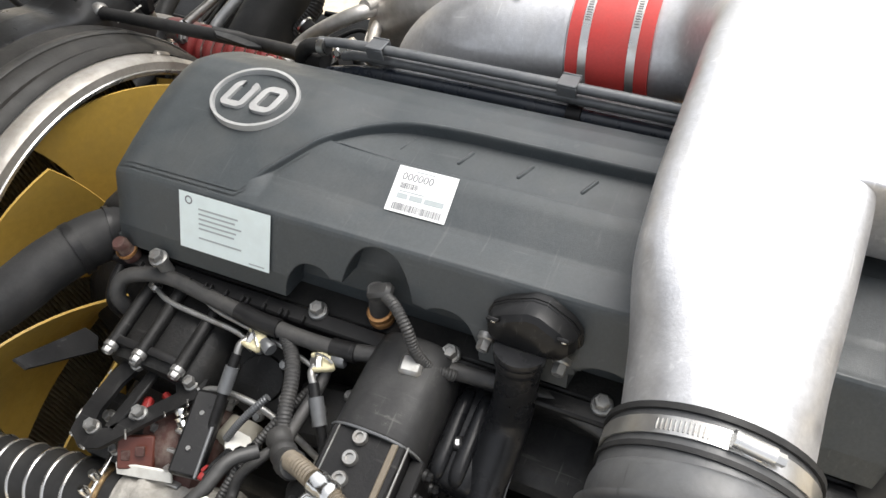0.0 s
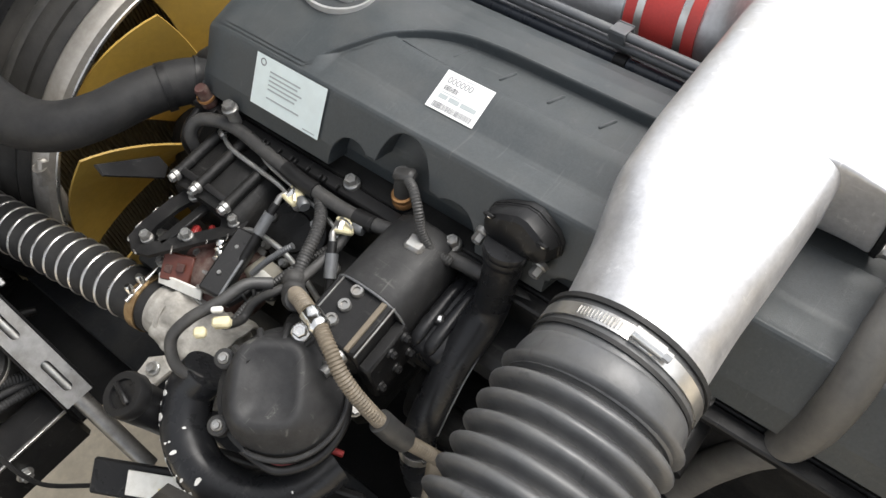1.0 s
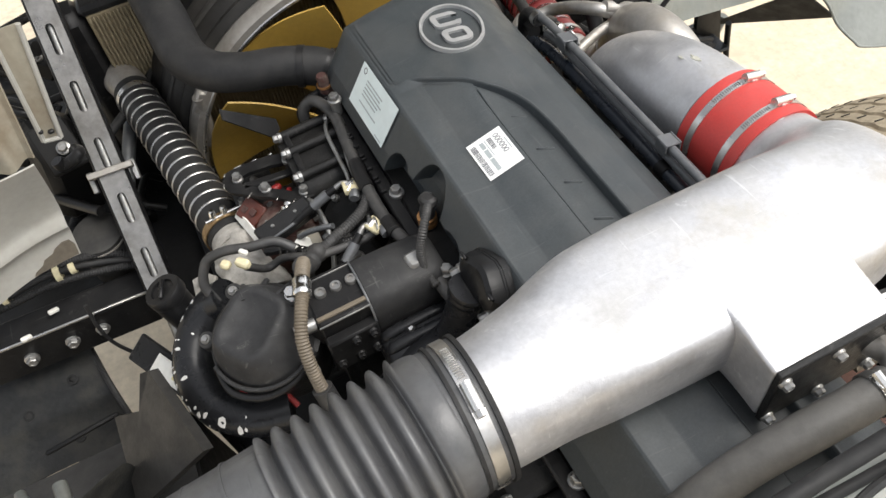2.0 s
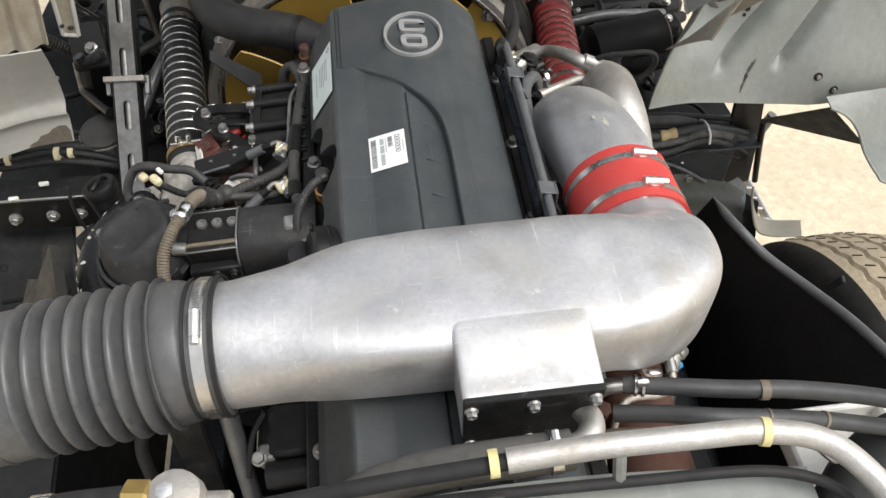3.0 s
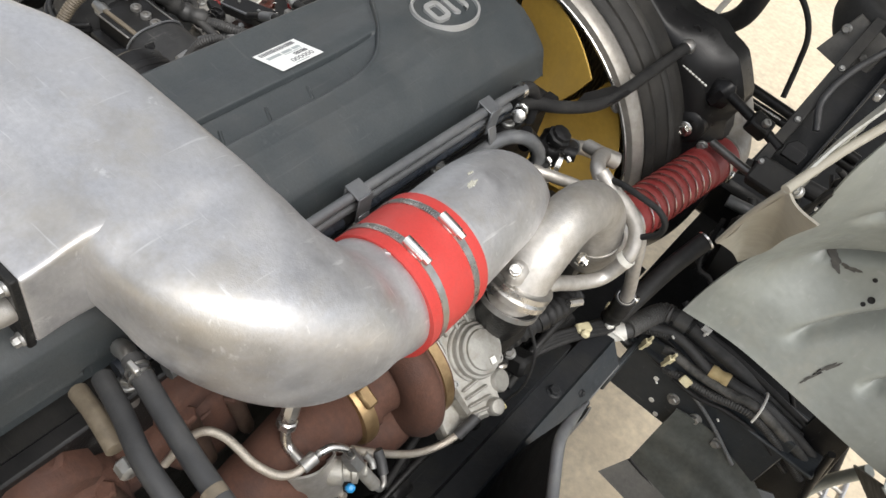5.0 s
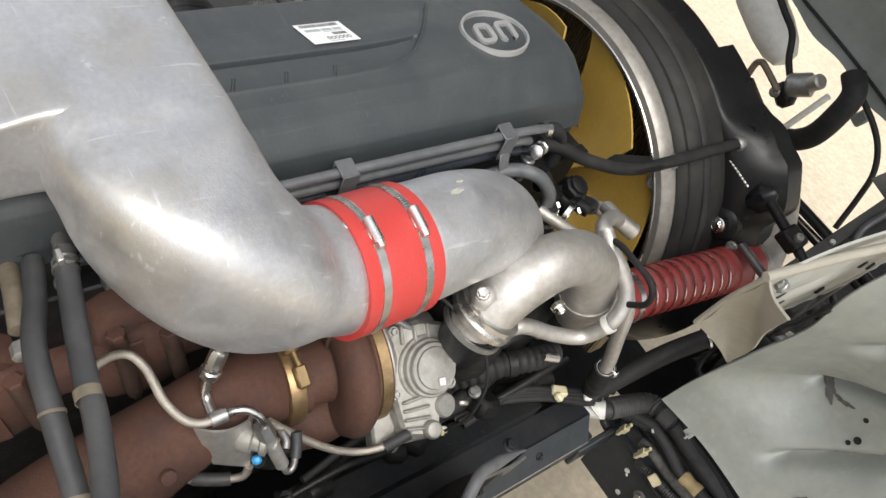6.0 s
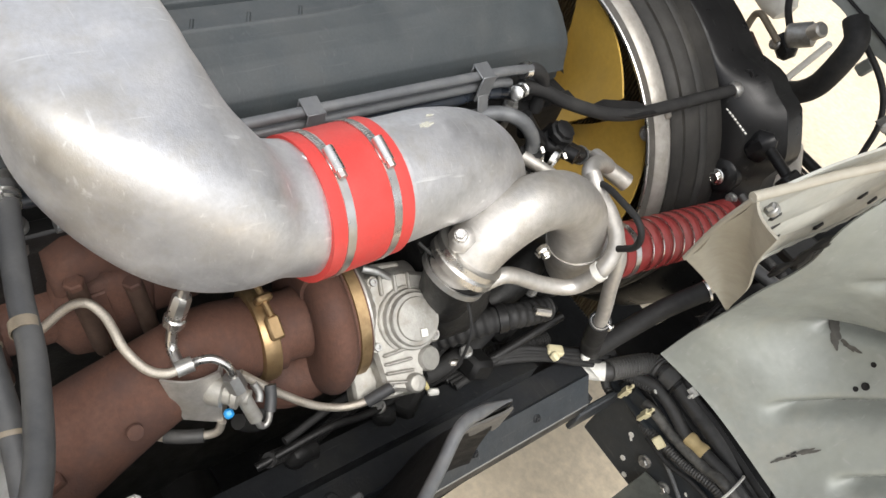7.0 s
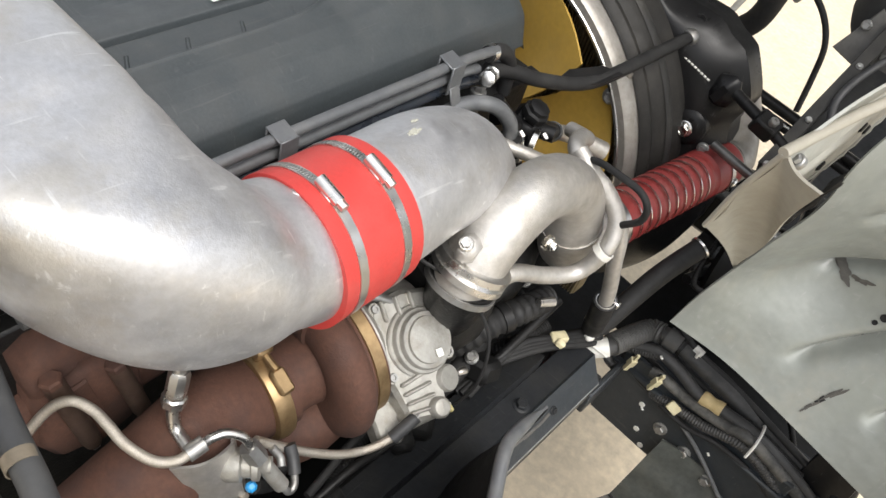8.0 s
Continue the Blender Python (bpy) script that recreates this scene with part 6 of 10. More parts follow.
radiator = thing("radiator", (FC.x, 0.62, -0.92), "large radiator core with fine brown fins behind the fan", "radiator")
part("core", box((-0.135, 0.615, -0.515), (0.77, 0.05, 0.76), 0.004), M_CORE, radiator)
for k in range(96):
    x = -0.515 + 0.76 * k / 95
    part("fin", box((x, 0.587, -0.515), (0.0030, 0.008, 0.75), 0.0008), M_CORE, radiator)
part("side_tank", box((-0.555, 0.63, -0.515), (0.07, 0.09, 0.78), 0.02), M_BLACK, radiator)
part("top_rail", box((-0.20, 0.63, -0.128), (0.66, 0.08, 0.024), 0.008), M_BLACK, radiator)

# dark arm and rod over the shroud
rod = thing("shroud_stay", (0.2, 0.4, -0.2), "black stay rod running over the fan ring", "stay rod")
part("rod", tube([(0.153, 0.012, -0.080), (0.165, 0.055, -0.090), (0.182, 0.092, -0.104), (0.204, 0.165, -0.125), (0.214, 0.229, -0.135), (0.217, 0.318, -0.139), (0.219, 0.443, -0.141), (0.220, 0.521, -0.143)], 0.0105, 14, 8), M_RUBBER, rod)
part("tip", lathe([(0.014, 0), (0.016, 0.006), (0.013, 0.016)], (0.220, 0.512, -0.144), (0.15, 1, 0.3), 14), M_BOLT, rod)
part("fin_plate", prism([(-0.062, -0.016), (-0.040, -0.022), (0.035, -0.012), (0.068, 0.012), (0.010, 0.016), (-0.050, 0.006)], (0.211, 0.216, -0.124), (0.10, 0.99, -0.06), (0.93, -0.1, -0.3), 0.005, 0.001), M_BLACK, rod)

# ---- fuel rails beside the cover ----
rails = thing("fuel_rail", (0.16, -0.25, -0.1), "pair of dusty grey tubes held by clips beside the valve cover", "pipe")
for dx, dz, y1, r in ((0.003, -0.040, 0.012, 0.0066), (0.003, -0.0585, -0.02, 0.0066)):
    part("tube", tube([(0.150 + dx, -0.62, dz - 0.004), (0.152 + dx, -0.40, dz), (0.154 + dx, -0.08, dz), (0.154 + dx, y1, dz - 0.006)], r, 14, 6), M_RAIL, rails)
part("feed_tube", tube([(0.149, -0.66, -0.084), (0.150, -0.40, -0.081), (0.151, -0.16, -0.079), (0.150, -0.05, -0.082), (0.150, 0.02, -0.10)], 0.0098, 16, 6), M_NAVY, rails, "thick dark navy feed tube")
part("tube_collar", lathe([(0.0100, -0.010), (0.0118, -0.009), (0.0118, 0.009), (0.0100, 0.010)], (0.150, -0.345, -0.0805), (0, 1, 0), 18), M_BLACK, rails)
part("lower_tube", tube([(0.172, -0.62, -0.102), (0.174, -0.35, -0.100), (0.176, -0.12, -0.096), (0.182, -0.055, -0.090), (0.200, -0.020, -0.095), (0.215, 0.004, -0.120), (0.222, 0.012, -0.150)], 0.0105, 14, 8), M_RAIL, rails)
for y in (-0.337, -0.079):
    part("clip", join(box((0.157, y, -0.0325), (0.026, 0.024, 0.003), 0.001, turned(0, 12, 0)), box((0.169, y, -0.052), (0.003, 0.024, 0.040), 0.001), box((0.146, y, -0.040), (0.003, 0.024, 0.016), 0.001), box((0.176, y, -0.076), (0.003, 0.018, 0.030), 0.001, turned(0, -25, 0))), M_RAIL, rails)
part("end_clamp", band((0.154, 0.006, -0.051), (0, 1, -0.1), 0.0105, 0.010), M_BRIGHT, rails)
part("end_hose", tube([(0.154, -0.002, -0.050), (0.155, 0.03, -0.056), (0.158, 0.055, -0.085), (0.16, 0.06, -0.13)], 0.0105, 14, 6), M_RUBBER, rails)
part("fitting", lathe([(0.008, -0.012), (0.011, -0.010), (0.011, 0.0), (0.009, 0.002), (0.009, 0.012), (0.011, 0.014), (0.011, 0.020)], (0.176, -0.018, -0.066), (-0.4, 1, -0.3), 8), M_BRIGHT, rails)
cluster = thing("coolant_valve", (0.2, 0.0, -0.2), "cluster of black coolant fittings with wire clips", "valve")
part("body", box((0.207, 0.075, -0.162), (0.044, 0.050, 0.046), 0.008, turned(20, 0, 14)), M_PLASTIC, cluster)
part("cap", lathe([(0.018, -0.004), (0.020, 0.0), (0.020, 0.008), (0.016, 0.010), (0.016, 0.016), (0.012, 0.018)], (0.213, 0.070, -0.136), (0.3, 0.1, 1), 8), M_PLASTIC, cluster)
part("port", tube([(0.205, 0.045, -0.150), (0.198, 0.022, -0.128), (0.186, 0.004, -0.105)], 0.011, 12, 5), M_PLASTIC, cluster)
part("port", tube([(0.226, 0.082, -0.160), (0.246, 0.090, -0.158)], 0.012, 12, 3), M_PLASTIC, cluster)
part("outlet", tube([(0.212, 0.095, -0.168), (0.213, 0.135, -0.192), (0.210, 0.165, -0.212)], 0.013, 14, 5), M_PLASTIC, cluster)
part("outlet_ring", band((0.2105, 0.160, -0.208), (0, 0.8, -0.55), 0.0135, 0.008, 0.002), M_RAIL, cluster)
part("spout", tube([(0.209, 0.168, -0.212), (0.228, 0.20, -0.222), (0.270, 0.239, -0.240)], lambda s: 0.012 + 0.004 * s, 14, 5), M_ALU_DULL, cluster)
part("stem", tube([(0.185, 0.02, -0.14), (0.19, 0.045, -0.15), (0.20, 0.06, -0.165)], 0.012, 12, 5), M_PLASTIC, cluster)
part("hose_end", tube([(0.222, 0.008, -0.142), (0.228, 0.018, -0.172), (0.236, 0.022, -0.215)], 0.0165, 16, 5), M_RUBBER, cluster)
for o, ax in (((0.2235, 0.010, -0.148), (0.2, 0.3, -1)), ((0.228, 0.018, -0.172), (0.2, 0.2, -1)), ((0.199, 0.058, -0.163), (0.4, 0.6, -0.6)), ((0.240, 0.045, -0.155), (1, 0.4, 0))):
    part("wire_clip", band(o, ax, 0.0168, 0.007, 0.0016, 20), M_BRIGHT, cluster)
    part("clip_ear", box(Vector(o) + Vector((0.010, 0.004, 0.016)), (0.010, 0.006, 0.008), 0.001, turned(20, 30, 0)), M_BRIGHT, cluster)

# ---- charge-air outlet: second aluminium elbow ----
uelb = thing("charge_air_elbow", (0.34, -0.1, -0.3), "rough cast aluminium double elbow from the turbocharger", "pipe elbow")
part("bend", tube([(0.338, -0.206, -0.190), (0.338, -0.191, -0.156), (0.336, -0.166, -0.126), (0.334, -0.128, -0.105), (0.333, -0.086, -0.100), (0.335, -0.035, -0.116), (0.342, 0.010, -0.160), (0.345, 0.035, -0.222), (0.342, 0.07, -0.285), (0.338, 0.14, -0.318)], lambda s: 0.0385 + 0.003 * smooth(0.4, 0.7, s), 32, 8), M_ALU_DULL, uelb)
part("collar", lathe([(0.043, -0.010), (0.047, -0.008), (0.047, 0.0), (0.044, 0.003), (0.047, 0.006), (0.047, 0.014), (0.042, 0.016)], (0.338, -0.1945, -0.163), (0, 0.42, 0.9), 36), M_STEEL, uelb)
part("lug", box((0.335, -0.212, -0.120), (0.026, 0.036, 0.022), 0.008, turned(35, 0, 4)), M_ALU_DULL, uelb)
part("bolt", hexbolt((0.334, -0.219, -0.110), (0.15, -0.45, 0.88), 0.012, 0.008, 0.009), M_STEEL, uelb)
part("bolt", hexbolt((0.374, -0.094, -0.150), (1, -0.1, 0.1), 0.012, 0.010, 0.010), M_BRIGHT, uelb)
part("seam_band", band((0.345, 0.033, -0.214), (0.0, 0.35, -0.9), 0.0415, 0.006, 0.0025), M_ALU_DULL, uelb)
cacred = thing("charge_air_hose", (0.35, 0.35, -0.4), "dusty red corrugated silicone charge-air hose with steel rings", "hose")
RA, RB = Vector((0.336, 0.185, -0.325)), Vector((0.3765, 0.575, -0.346))
rdir = (RB - RA).normalized()
part("sleeve", ribbed([RA, RA.lerp(RB, 0.35), RA.lerp(RB, 0.7), RB], 0.0465, 0.0262, 0.10, 40, 10, 1.0, 0.05, 0.085), M_RED_OLD, cacred)
for k in range(9):
    part("ring", band(RA + rdir * (0.063 + 0.0262 * k), rdir, 0.0434, 0.0024, 0.0022, 40), M_BRIGHT, cacred)
for f in (0.06, 0.90):
    part("band_clamp", band(RA.lerp(RB, f), rdir, 0.0468, 0.012, 0.002, 40), M_STEEL, cacred)
part("clamp_screw", box(RA.lerp(RB, 0.90) + Vector((0.047, 0, 0.0)), (0.014, 0.016, 0.028), 0.003), M_BRIGHT, cacred)
part("end_sleeve", tube([RA - rdir * 0.06, RA + rdir * 0.01], 0.043, 32, 4), M_ALU_DULL, cacred)
rcone = thing("charge_air_pipe", (0.38, 0.65, -0.42), "grey cast inlet cone of the charge-air cooler", "pipe")
part("cone", tube([RB - rdir * 0.02, RB + rdir * 0.03, (0.362, 0.640, -0.336), (0.328, 0.685, -0.312), (0.285, 0.725, -0.290)], lambda s: 0.043 + 0.012 * s, 32, 8), M_RING, rcone)
part("rim", band(RB + rdir * 0.012, rdir, 0.0425, 0.008, 0.003, 40), M_RING, rcone)

# thin return pipes across the elbow
def metal_pipe(name, label, pts, r, mat=M_ALU_DULL):
    ob = thing(name, (pts[0][0], pts[0][1], min(p[2] for p in pts)), label, "pipe")
    part("tube", tube(pts, r, 14, 8), mat, ob)
    return ob


p1 = metal_pipe("coolant_pipe", "bare metal coolant pipe looping round the elbow", [(0.345, -0.15, -0.235), (0.352, -0.105, -0.222), (0.375, -0.045, -0.245), (0.397, 0.000, -0.246), (0.409, 0.022, -0.200), (0.395, 0.040, -0.165), (0.360, 0.040, -0.138), (0.325, 0.036, -0.128), (0.300, 0.045, -0.118), (0.282, 0.090, -0.135), (0.270, 0.145, -0.170), (0.235, 0.160, -0.185)], 0.0118)
part("white_band", band((0.4085, 0.0165, -0.205), (0.25, 0.35, 0.9), 0.0122, 0.010, 0.002), M_WHITE, p1)
p2 = metal_pipe("coolant_pipe", "bare metal coolant pipe dropping to a black hose", [(0.308, 0.038, -0.112), (0.335, 0.036, -0.125), (0.372, 0.044, -0.150), (0.405, 0.052, -0.19), (0.420, 0.060, -0.25), (0.432, 0.075, -0.315), (0.432, 0.09, -0.36)], 0.0112)
part("clamp", band((0.433, 0.083, -0.340), (0.03, 0.3, -1), 0.0135, 0.012), M_STEEL, p2)
part("clamp_ear", box((0.445, 0.092, -0.338), (0.014, 0.012, 0.012), 0.002), M_BRIGHT, p2)
part("hose", tube([(0.4325, 0.082, -0.335), (0.430, 0.11, -0.40), (0.422, 0.16, -0.48), (0.412, 0.21, -0.54)], 0.018, 18, 6), M_RUBBER, p2)
p3 = metal_pipe("hose_stub", "short black rubber hose beside the red hose", [(0.430, 0.16, -0.47), (0.440, 0.20, -0.42), (0.452, 0.25, -0.37), (0.470, 0.315, -0.33)], 0.0175, M_RUBBER)
part("end_wire", band((0.4695, 0.313, -0.331), (0.25, 0.85, 0.5), 0.018, 0.004, 0.0015), M_BRIGHT, p3)
metal_pipe("sensor_lead", "thin black bent lead over the red hose", [(0.322, 0.040, -0.118), (0.345, 0.030, -0.103), (0.375, 0.018, -0.092), (0.412, 0.008, -0.085), (0.430, 0.008, -0.098), (0.430, 0.014, -0.125), (0.412, 0.016, -0.15)], 0.0048, M_RUBBER)
metal_pipe("coolant_pipe", "slim bare metal pipe behind the turbo elbow", [(0.222, -0.005, -0.150), (0.258, 0.012, -0.150), (0.30, 0.022, -0.145), (0.335, 0.028, -0.150)], 0.0095, M_ALU_DULL)


# ---- exhaust side: turbocharger and manifold ----
turbo = thing("turbocharger", (0.28, -0.33, -0.5), "rust-brown cast iron turbine housing with clamp bands", "turbocharger")
TC = Vector((0.270, -0.345, -0.292))
tax = Vector((0.10, 0.99, 0.05)).normalized()


def volute():
    x, y, z = axis_frame(tax)
    rings = []
    for k in range(49):
        a = 2 * math.pi * k / 48
        r0 = 0.036 + 0.008 * (k / 48)
        c = TC + (x * math.cos(a) + y * math.sin(a)) * (0.064 + 0.006 * (k / 48))
        d = (x * math.cos(a) + y * math.sin(a))
        rings.append([c + d * (r0 * math.cos(q)) + z * (r0 * 0.66 * math.sin(q)) for q in (2 * math.pi * j / 20 for j in range(20))])
    return loft(rings)


part("volute", volute(), M_RUST, turbo, angle=60)
part("core", lathe([(0.046, -0.075), (0.047, -0.07), (0.045, -0.035), (0.050, -0.01), (0.076, 0.018), (0.078, 0.028), (0.05, 0.032)], TC, tax, 36), M_RUST, turbo)
part("inlet", tube([TC + Vector((0.035, 0.0, -0.066)), TC + Vector((0.030, -0.045, -0.078)), TC + Vector((0.005, -0.085, -0.070)), TC + Vector((-0.03, -0.11, -0.03))], lambda s: 0.036 + 0.008 * s, 28, 8), M_RUST, turbo)
part("rear_band", lathe([(0.086, -0.008), (0.090, -0.007), (0.090, 0.007), (0.086, 0.008)], TC + tax * 0.030, tax, 56), M_BRASS, turbo)
part("rear_flange", lathe([(0.060, 0.016), (0.087, 0.019), (0.088, 0.040), (0.066, 0.044)], TC, tax, 40), M_RUST, turbo)
part("rear_plate", lathe([(0.080, 0.038), (0.080, 0.046), (0.066, 0.052), (0.045, 0.070), (0.04, 0.14)], TC, tax, 36), M_ALU_DULL, turbo)
comp = thing("compressor_housing", (0.26, -0.14, -0.45), "dark cast compressor housing under the elbow", "turbocharger")
part("scroll", lathe([(0.04, -0.05), (0.085, -0.045), (0.10, -0.02), (0.10, 0.02), (0.085, 0.05), (0.05, 0.055)], (0.262, -0.150, -0.300), tax, 36), M_BLACK_CAST, comp)
part("outlet", tube([(0.315, -0.170, -0.30), (0.326, -0.182, -0.255), (0.335, -0.194, -0.210), (0.338, -0.197, -0.168)], lambda s: 0.034 + 0.009 * s, 32, 6), M_BLACK_CAST, comp)
part("outlet_rib", band((0.3375, -0.202, -0.186), (0, 0.35, 0.93), 0.0425, 0.008, 0.003, 40), M_BOLT, comp)
exhaust = thing("exhaust_pipe", (0.28, -0.6, -0.5), "rust-brown exhaust pipe running back from the turbine", "exhaust pipe")
EX = [TC - tax * 0.055, TC - tax * 0.10, Vector((0.268, -0.50, -0.278)), Vector((0.275, -0.60, -0.320)), Vector((0.285, -0.72, -0.39)), Vector((0.295, -0.88, -0.50)), Vector((0.30, -1.05, -0.60))]
part("pipe", tube([tuple(p) for p in EX], lambda s: 0.052 + 0.018 * smooth(0.15, 0.5, s), 36, 8), M_RUST, exhaust)
part("v_band", lathe([(0.054, -0.012), (0.0585, -0.010), (0.0605, -0.003), (0.0605, 0.003), (0.0585, 0.010), (0.054, 0.012)], TC - tax * 0.078, tax, 44), M_BRASS, exhaust)
part("v_band_lug", box(TC - tax * 0.078 + Vector((0.030, 0, 0.056)), (0.030, 0.018, 0.010), 0.003, turned(0, 28, 0)), M_BRASS, exhaust)
part("v_band_lug", box(TC - tax * 0.078 + Vector((-0.004, 0, 0.070)), (0.010, 0.020, 0.022), 0.003, turned(0, 20, 0)), M_BRASS, exhaust)
part("v_band_bolt", tube([TC - tax * 0.078 + Vector((-0.030, 0, 0.078)), TC - tax * 0.078 + Vector((0.020, 0, 0.066))], 0.0045, 8, 3), M_BRASS, exhaust)
part("stud", lathe([(0.010, 0), (0.009, 0.004), (0.003, 0.005)], (0.327, -0.601, -0.285), (0.75, 0, 0.65), 12), M_RUST, exhaust)
part("flange", prism([(-0.03, -0.02), (0.06, -0.03), (0.07, 0.03), (-0.02, 0.035)], (0.31, -0.70, -0.33), (0.3, -0.9, -0.3), (0.9, 0.2, 0.1), 0.014, 0.003), M_RUST, exhaust)
manifold = thing("exhaust_manifold", (0.2, -0.6, -0.4), "rust-brown ribbed exhaust manifold with long bolts", "exhaust manifold")
part("log", loft_sections([((0.150, -0.46, -0.285), 0.028, 0.028, 3, 0, 0), ((0.148, -0.52, -0.282), 0.032, 0.034, 3, 0, 0), ((0.146, -0.62, -0.278), 0.034, 0.038, 3, 0, 0), ((0.144, -0.78, -0.275), 0.034, 0.038, 3, 0, 0)], 5, 32), M_RUST, manifold)
for y in (0.0, -0.165):
    part("port_block", prism([(-0.628, -0.222), (-0.600, -0.2085), (-0.582, -0.2045), (-0.548, -0.2035), (-0.522, -0.222), (-0.514, -0.318), (-0.532, -0.336), (-0.566, -0.350), (-0.618, -0.334), (-0.632, -0.300)], (0.098, y, 0), (0, 1, 0), (0, 0, 1), 0.090, 0.010), M_RUST, manifold, angle=50)
    part("cap", prism([(-0.628, -0.216), (-0.600, -0.2030), (-0.583, -0.1990), (-0.576, -0.190), (-0.562, -0.190), (-0.548, -0.1980), (-0.540, -0.188), (-0.572, -0.152), (-0.606, -0.150), (-0.632, -0.168)], (0.090, y, 0), (0, 1, 0), (0, 0, 1), 0.094, 0.008), M_RUST, manifold, angle=50)
    part("web", prism([(-0.600, -0.215), (-0.580, -0.212), (-0.556, -0.336), (-0.574, -0.338)], (0.186, y, 0), (0, 1, 0), (0, 0, 1), 0.005, 0.003), M_RUST, manifold)
    for p, q in (((0.190, -0.611, -0.186), (0.193, -0.585, -0.322)), ((0.190, -0.549, -0.216), (0.193, -0.526, -0.320))):
        p, q = Vector(p) + Vector((0, y, 0)), Vector(q) + Vector((0, y, 0))
        part("sleeve", tube([p, p.lerp(q, 0.06), p.lerp(q, 0.94), q], lambda s: 0.0105 - 0.0015 * (s < 0.03 or s > 0.97), 20, 4), M_SLEEVE, manifold, "smoother brown bolt sleeve")
        part("bolt", lathe([(0.0068, 0), (0.0068, 0.010), (0.0048, 0.012)], q, q - p, 6), M_STEEL, manifold)
        part("nut", lathe([(0.0110, 0), (0.0110, 0.007), (0.009, 0.009)], p, p - q, 6), M_RUST, manifold)
    part("boss", lathe([(0.020, -0.010), (0.019, 0.004), (0.012, 0.005), (0.011, -0.004)], (0.150, y - 0.585, -0.152), (0.25, 0, 0.97), 24), M_RUST, manifold)
    part("stud", tube([(0.120, y - 0.545, -0.190), (0.122, y - 0.528, -0.150)], 0.007, 8, 3), M_RUST, manifold)

# ---- actuator on the turbocharger ----
act = thing("turbo_actuator", (0.37, -0.27, -0.38), "bare cast aluminium electronic actuator with ribs", "actuator")


def ap(v):
    return Vector((0.336, -0.262, -0.276)) + turned(0, 32, -12) @ Vector(v)


R_ACT = turned(0, 32, -12)
ACT_OUT = [(-0.066, -0.034), (-0.074, 0.010), (-0.066, 0.046), (-0.042, 0.062), (-0.012, 0.058), (0.022, 0.050), (0.034, 0.026), (0.078, 0.020), (0.084, -0.006), (0.078, -0.032), (0.030, -0.042), (-0.030, -0.044)]
part("base_plate", box(ap((0.002, -0.020, -0.032)), (0.178, 0.094, 0.030), 0.004, R_ACT), M_ACT, act)
part("body", prism(ACT_OUT, ap((0, 0, -0.022)), R_ACT @ Vector((1, 0, 0)), R_ACT @ Vector((0, 1, 0)), 0.034, 0.006), M_ACT, act)
part("stepped_dome", lathe([(0.045, -0.010), (0.0455, 0.004), (0.044, 0.006), (0.0405, 0.006), (0.0405, 0.012), (0.039, 0.014), (0.0355, 0.014), (0.0355, 0.020), (0.034, 0.022), (0.029, 0.022), (0.028, 0.0255), (0.012, 0.027), (0.001, 0.027)], ap((-0.008, 0.014, 0.006)), R_ACT @ Vector((0.05, 0.10, 1)), 40), M_ACT, act)
part("motor", lathe([(0.017, -0.02), (0.017, 0.012), (0.015, 0.015), (0.006, 0.015)], ap((0.046, 0.030, 0.0)), R_ACT @ Vector((0.1, 0.3, 1)), 22), M_ACT, act)
for k in range(4):
    part("rib", box(ap((0.030 + 0.013 * k, -0.012, 0.012)), (0.0045, 0.040, 0.012), 0.0018, R_ACT @ turned(0, 0, 8 - 5 * k)), M_ACT, act)
for k in range(3):
    part("rib", box(ap((-0.056, -0.020 + 0.020 * k, 0.013)), (0.026, 0.005, 0.010), 0.0018, R_ACT), M_ACT, act)
for x, y in ((-0.062, -0.028), (-0.056, 0.046), (0.070, -0.026), (0.018, 0.046), (-0.026, 0.056), (-0.040, -0.036), (0.020, -0.036)):
    part("boss", lathe([(0.010, -0.02), (0.0095, 0.012), (0.0075, 0.015)], ap((x, y, -0.004)), R_ACT @ Vector((0, 0, 1)), 14), M_ACT, act)
    part("screw", sockbolt(ap((x, y, 0.010)), R_ACT @ Vector((0, 0, 1)), 0.0055, 0.005), M_BOLT, act)
part("nub", lathe([(0.013, 0), (0.013, 0.012), (0.010, 0.016), (0.004, 0.017)], ap((0.074, 0.006, 0.008)), R_ACT @ Vector((0, 0, 1)), 16), M_ACT, act)
part("vent", tube([ap((-0.062, 0.0, 0.006)), ap((-0.075, -0.02, 0.012)), ap((-0.082, -0.04, 0.012))], 0.006, 10, 4), M_BOLT, act)
part("label", box(ap((0.012, 0.022, 0.0335)), (0.010, 0.009, 0.0016), 0.0004, R_ACT), M_WHITE, act)
part("wire_tail", tube([ap((0.066, 0.012, 0.010)), ap((0.078, 0.020, 0.012)), ap((0.085, 0.026, 0.004))], 0.0035, 8, 4), M_TAPE, act)
part("side_vane", box(ap((-0.02, 0.058, 0.0)), (0.012, 0.014, 0.03), 0.003, R_ACT), M_ACT, act)
lead = thing("actuator_lead", (0.4, -0.2, -0.3), "thin black lead looping beside the actuator", "cable")
part("wire", tube([(0.300, -0.245, -0.150), (0.335, -0.225, -0.165), (0.372, -0.205, -0.195), (0.402, -0.200, -0.240), (0.415, -0.215, -0.300), (0.400, -0.235, -0.360)], 0.0022, 8, 8), M_RUBBER, lead)

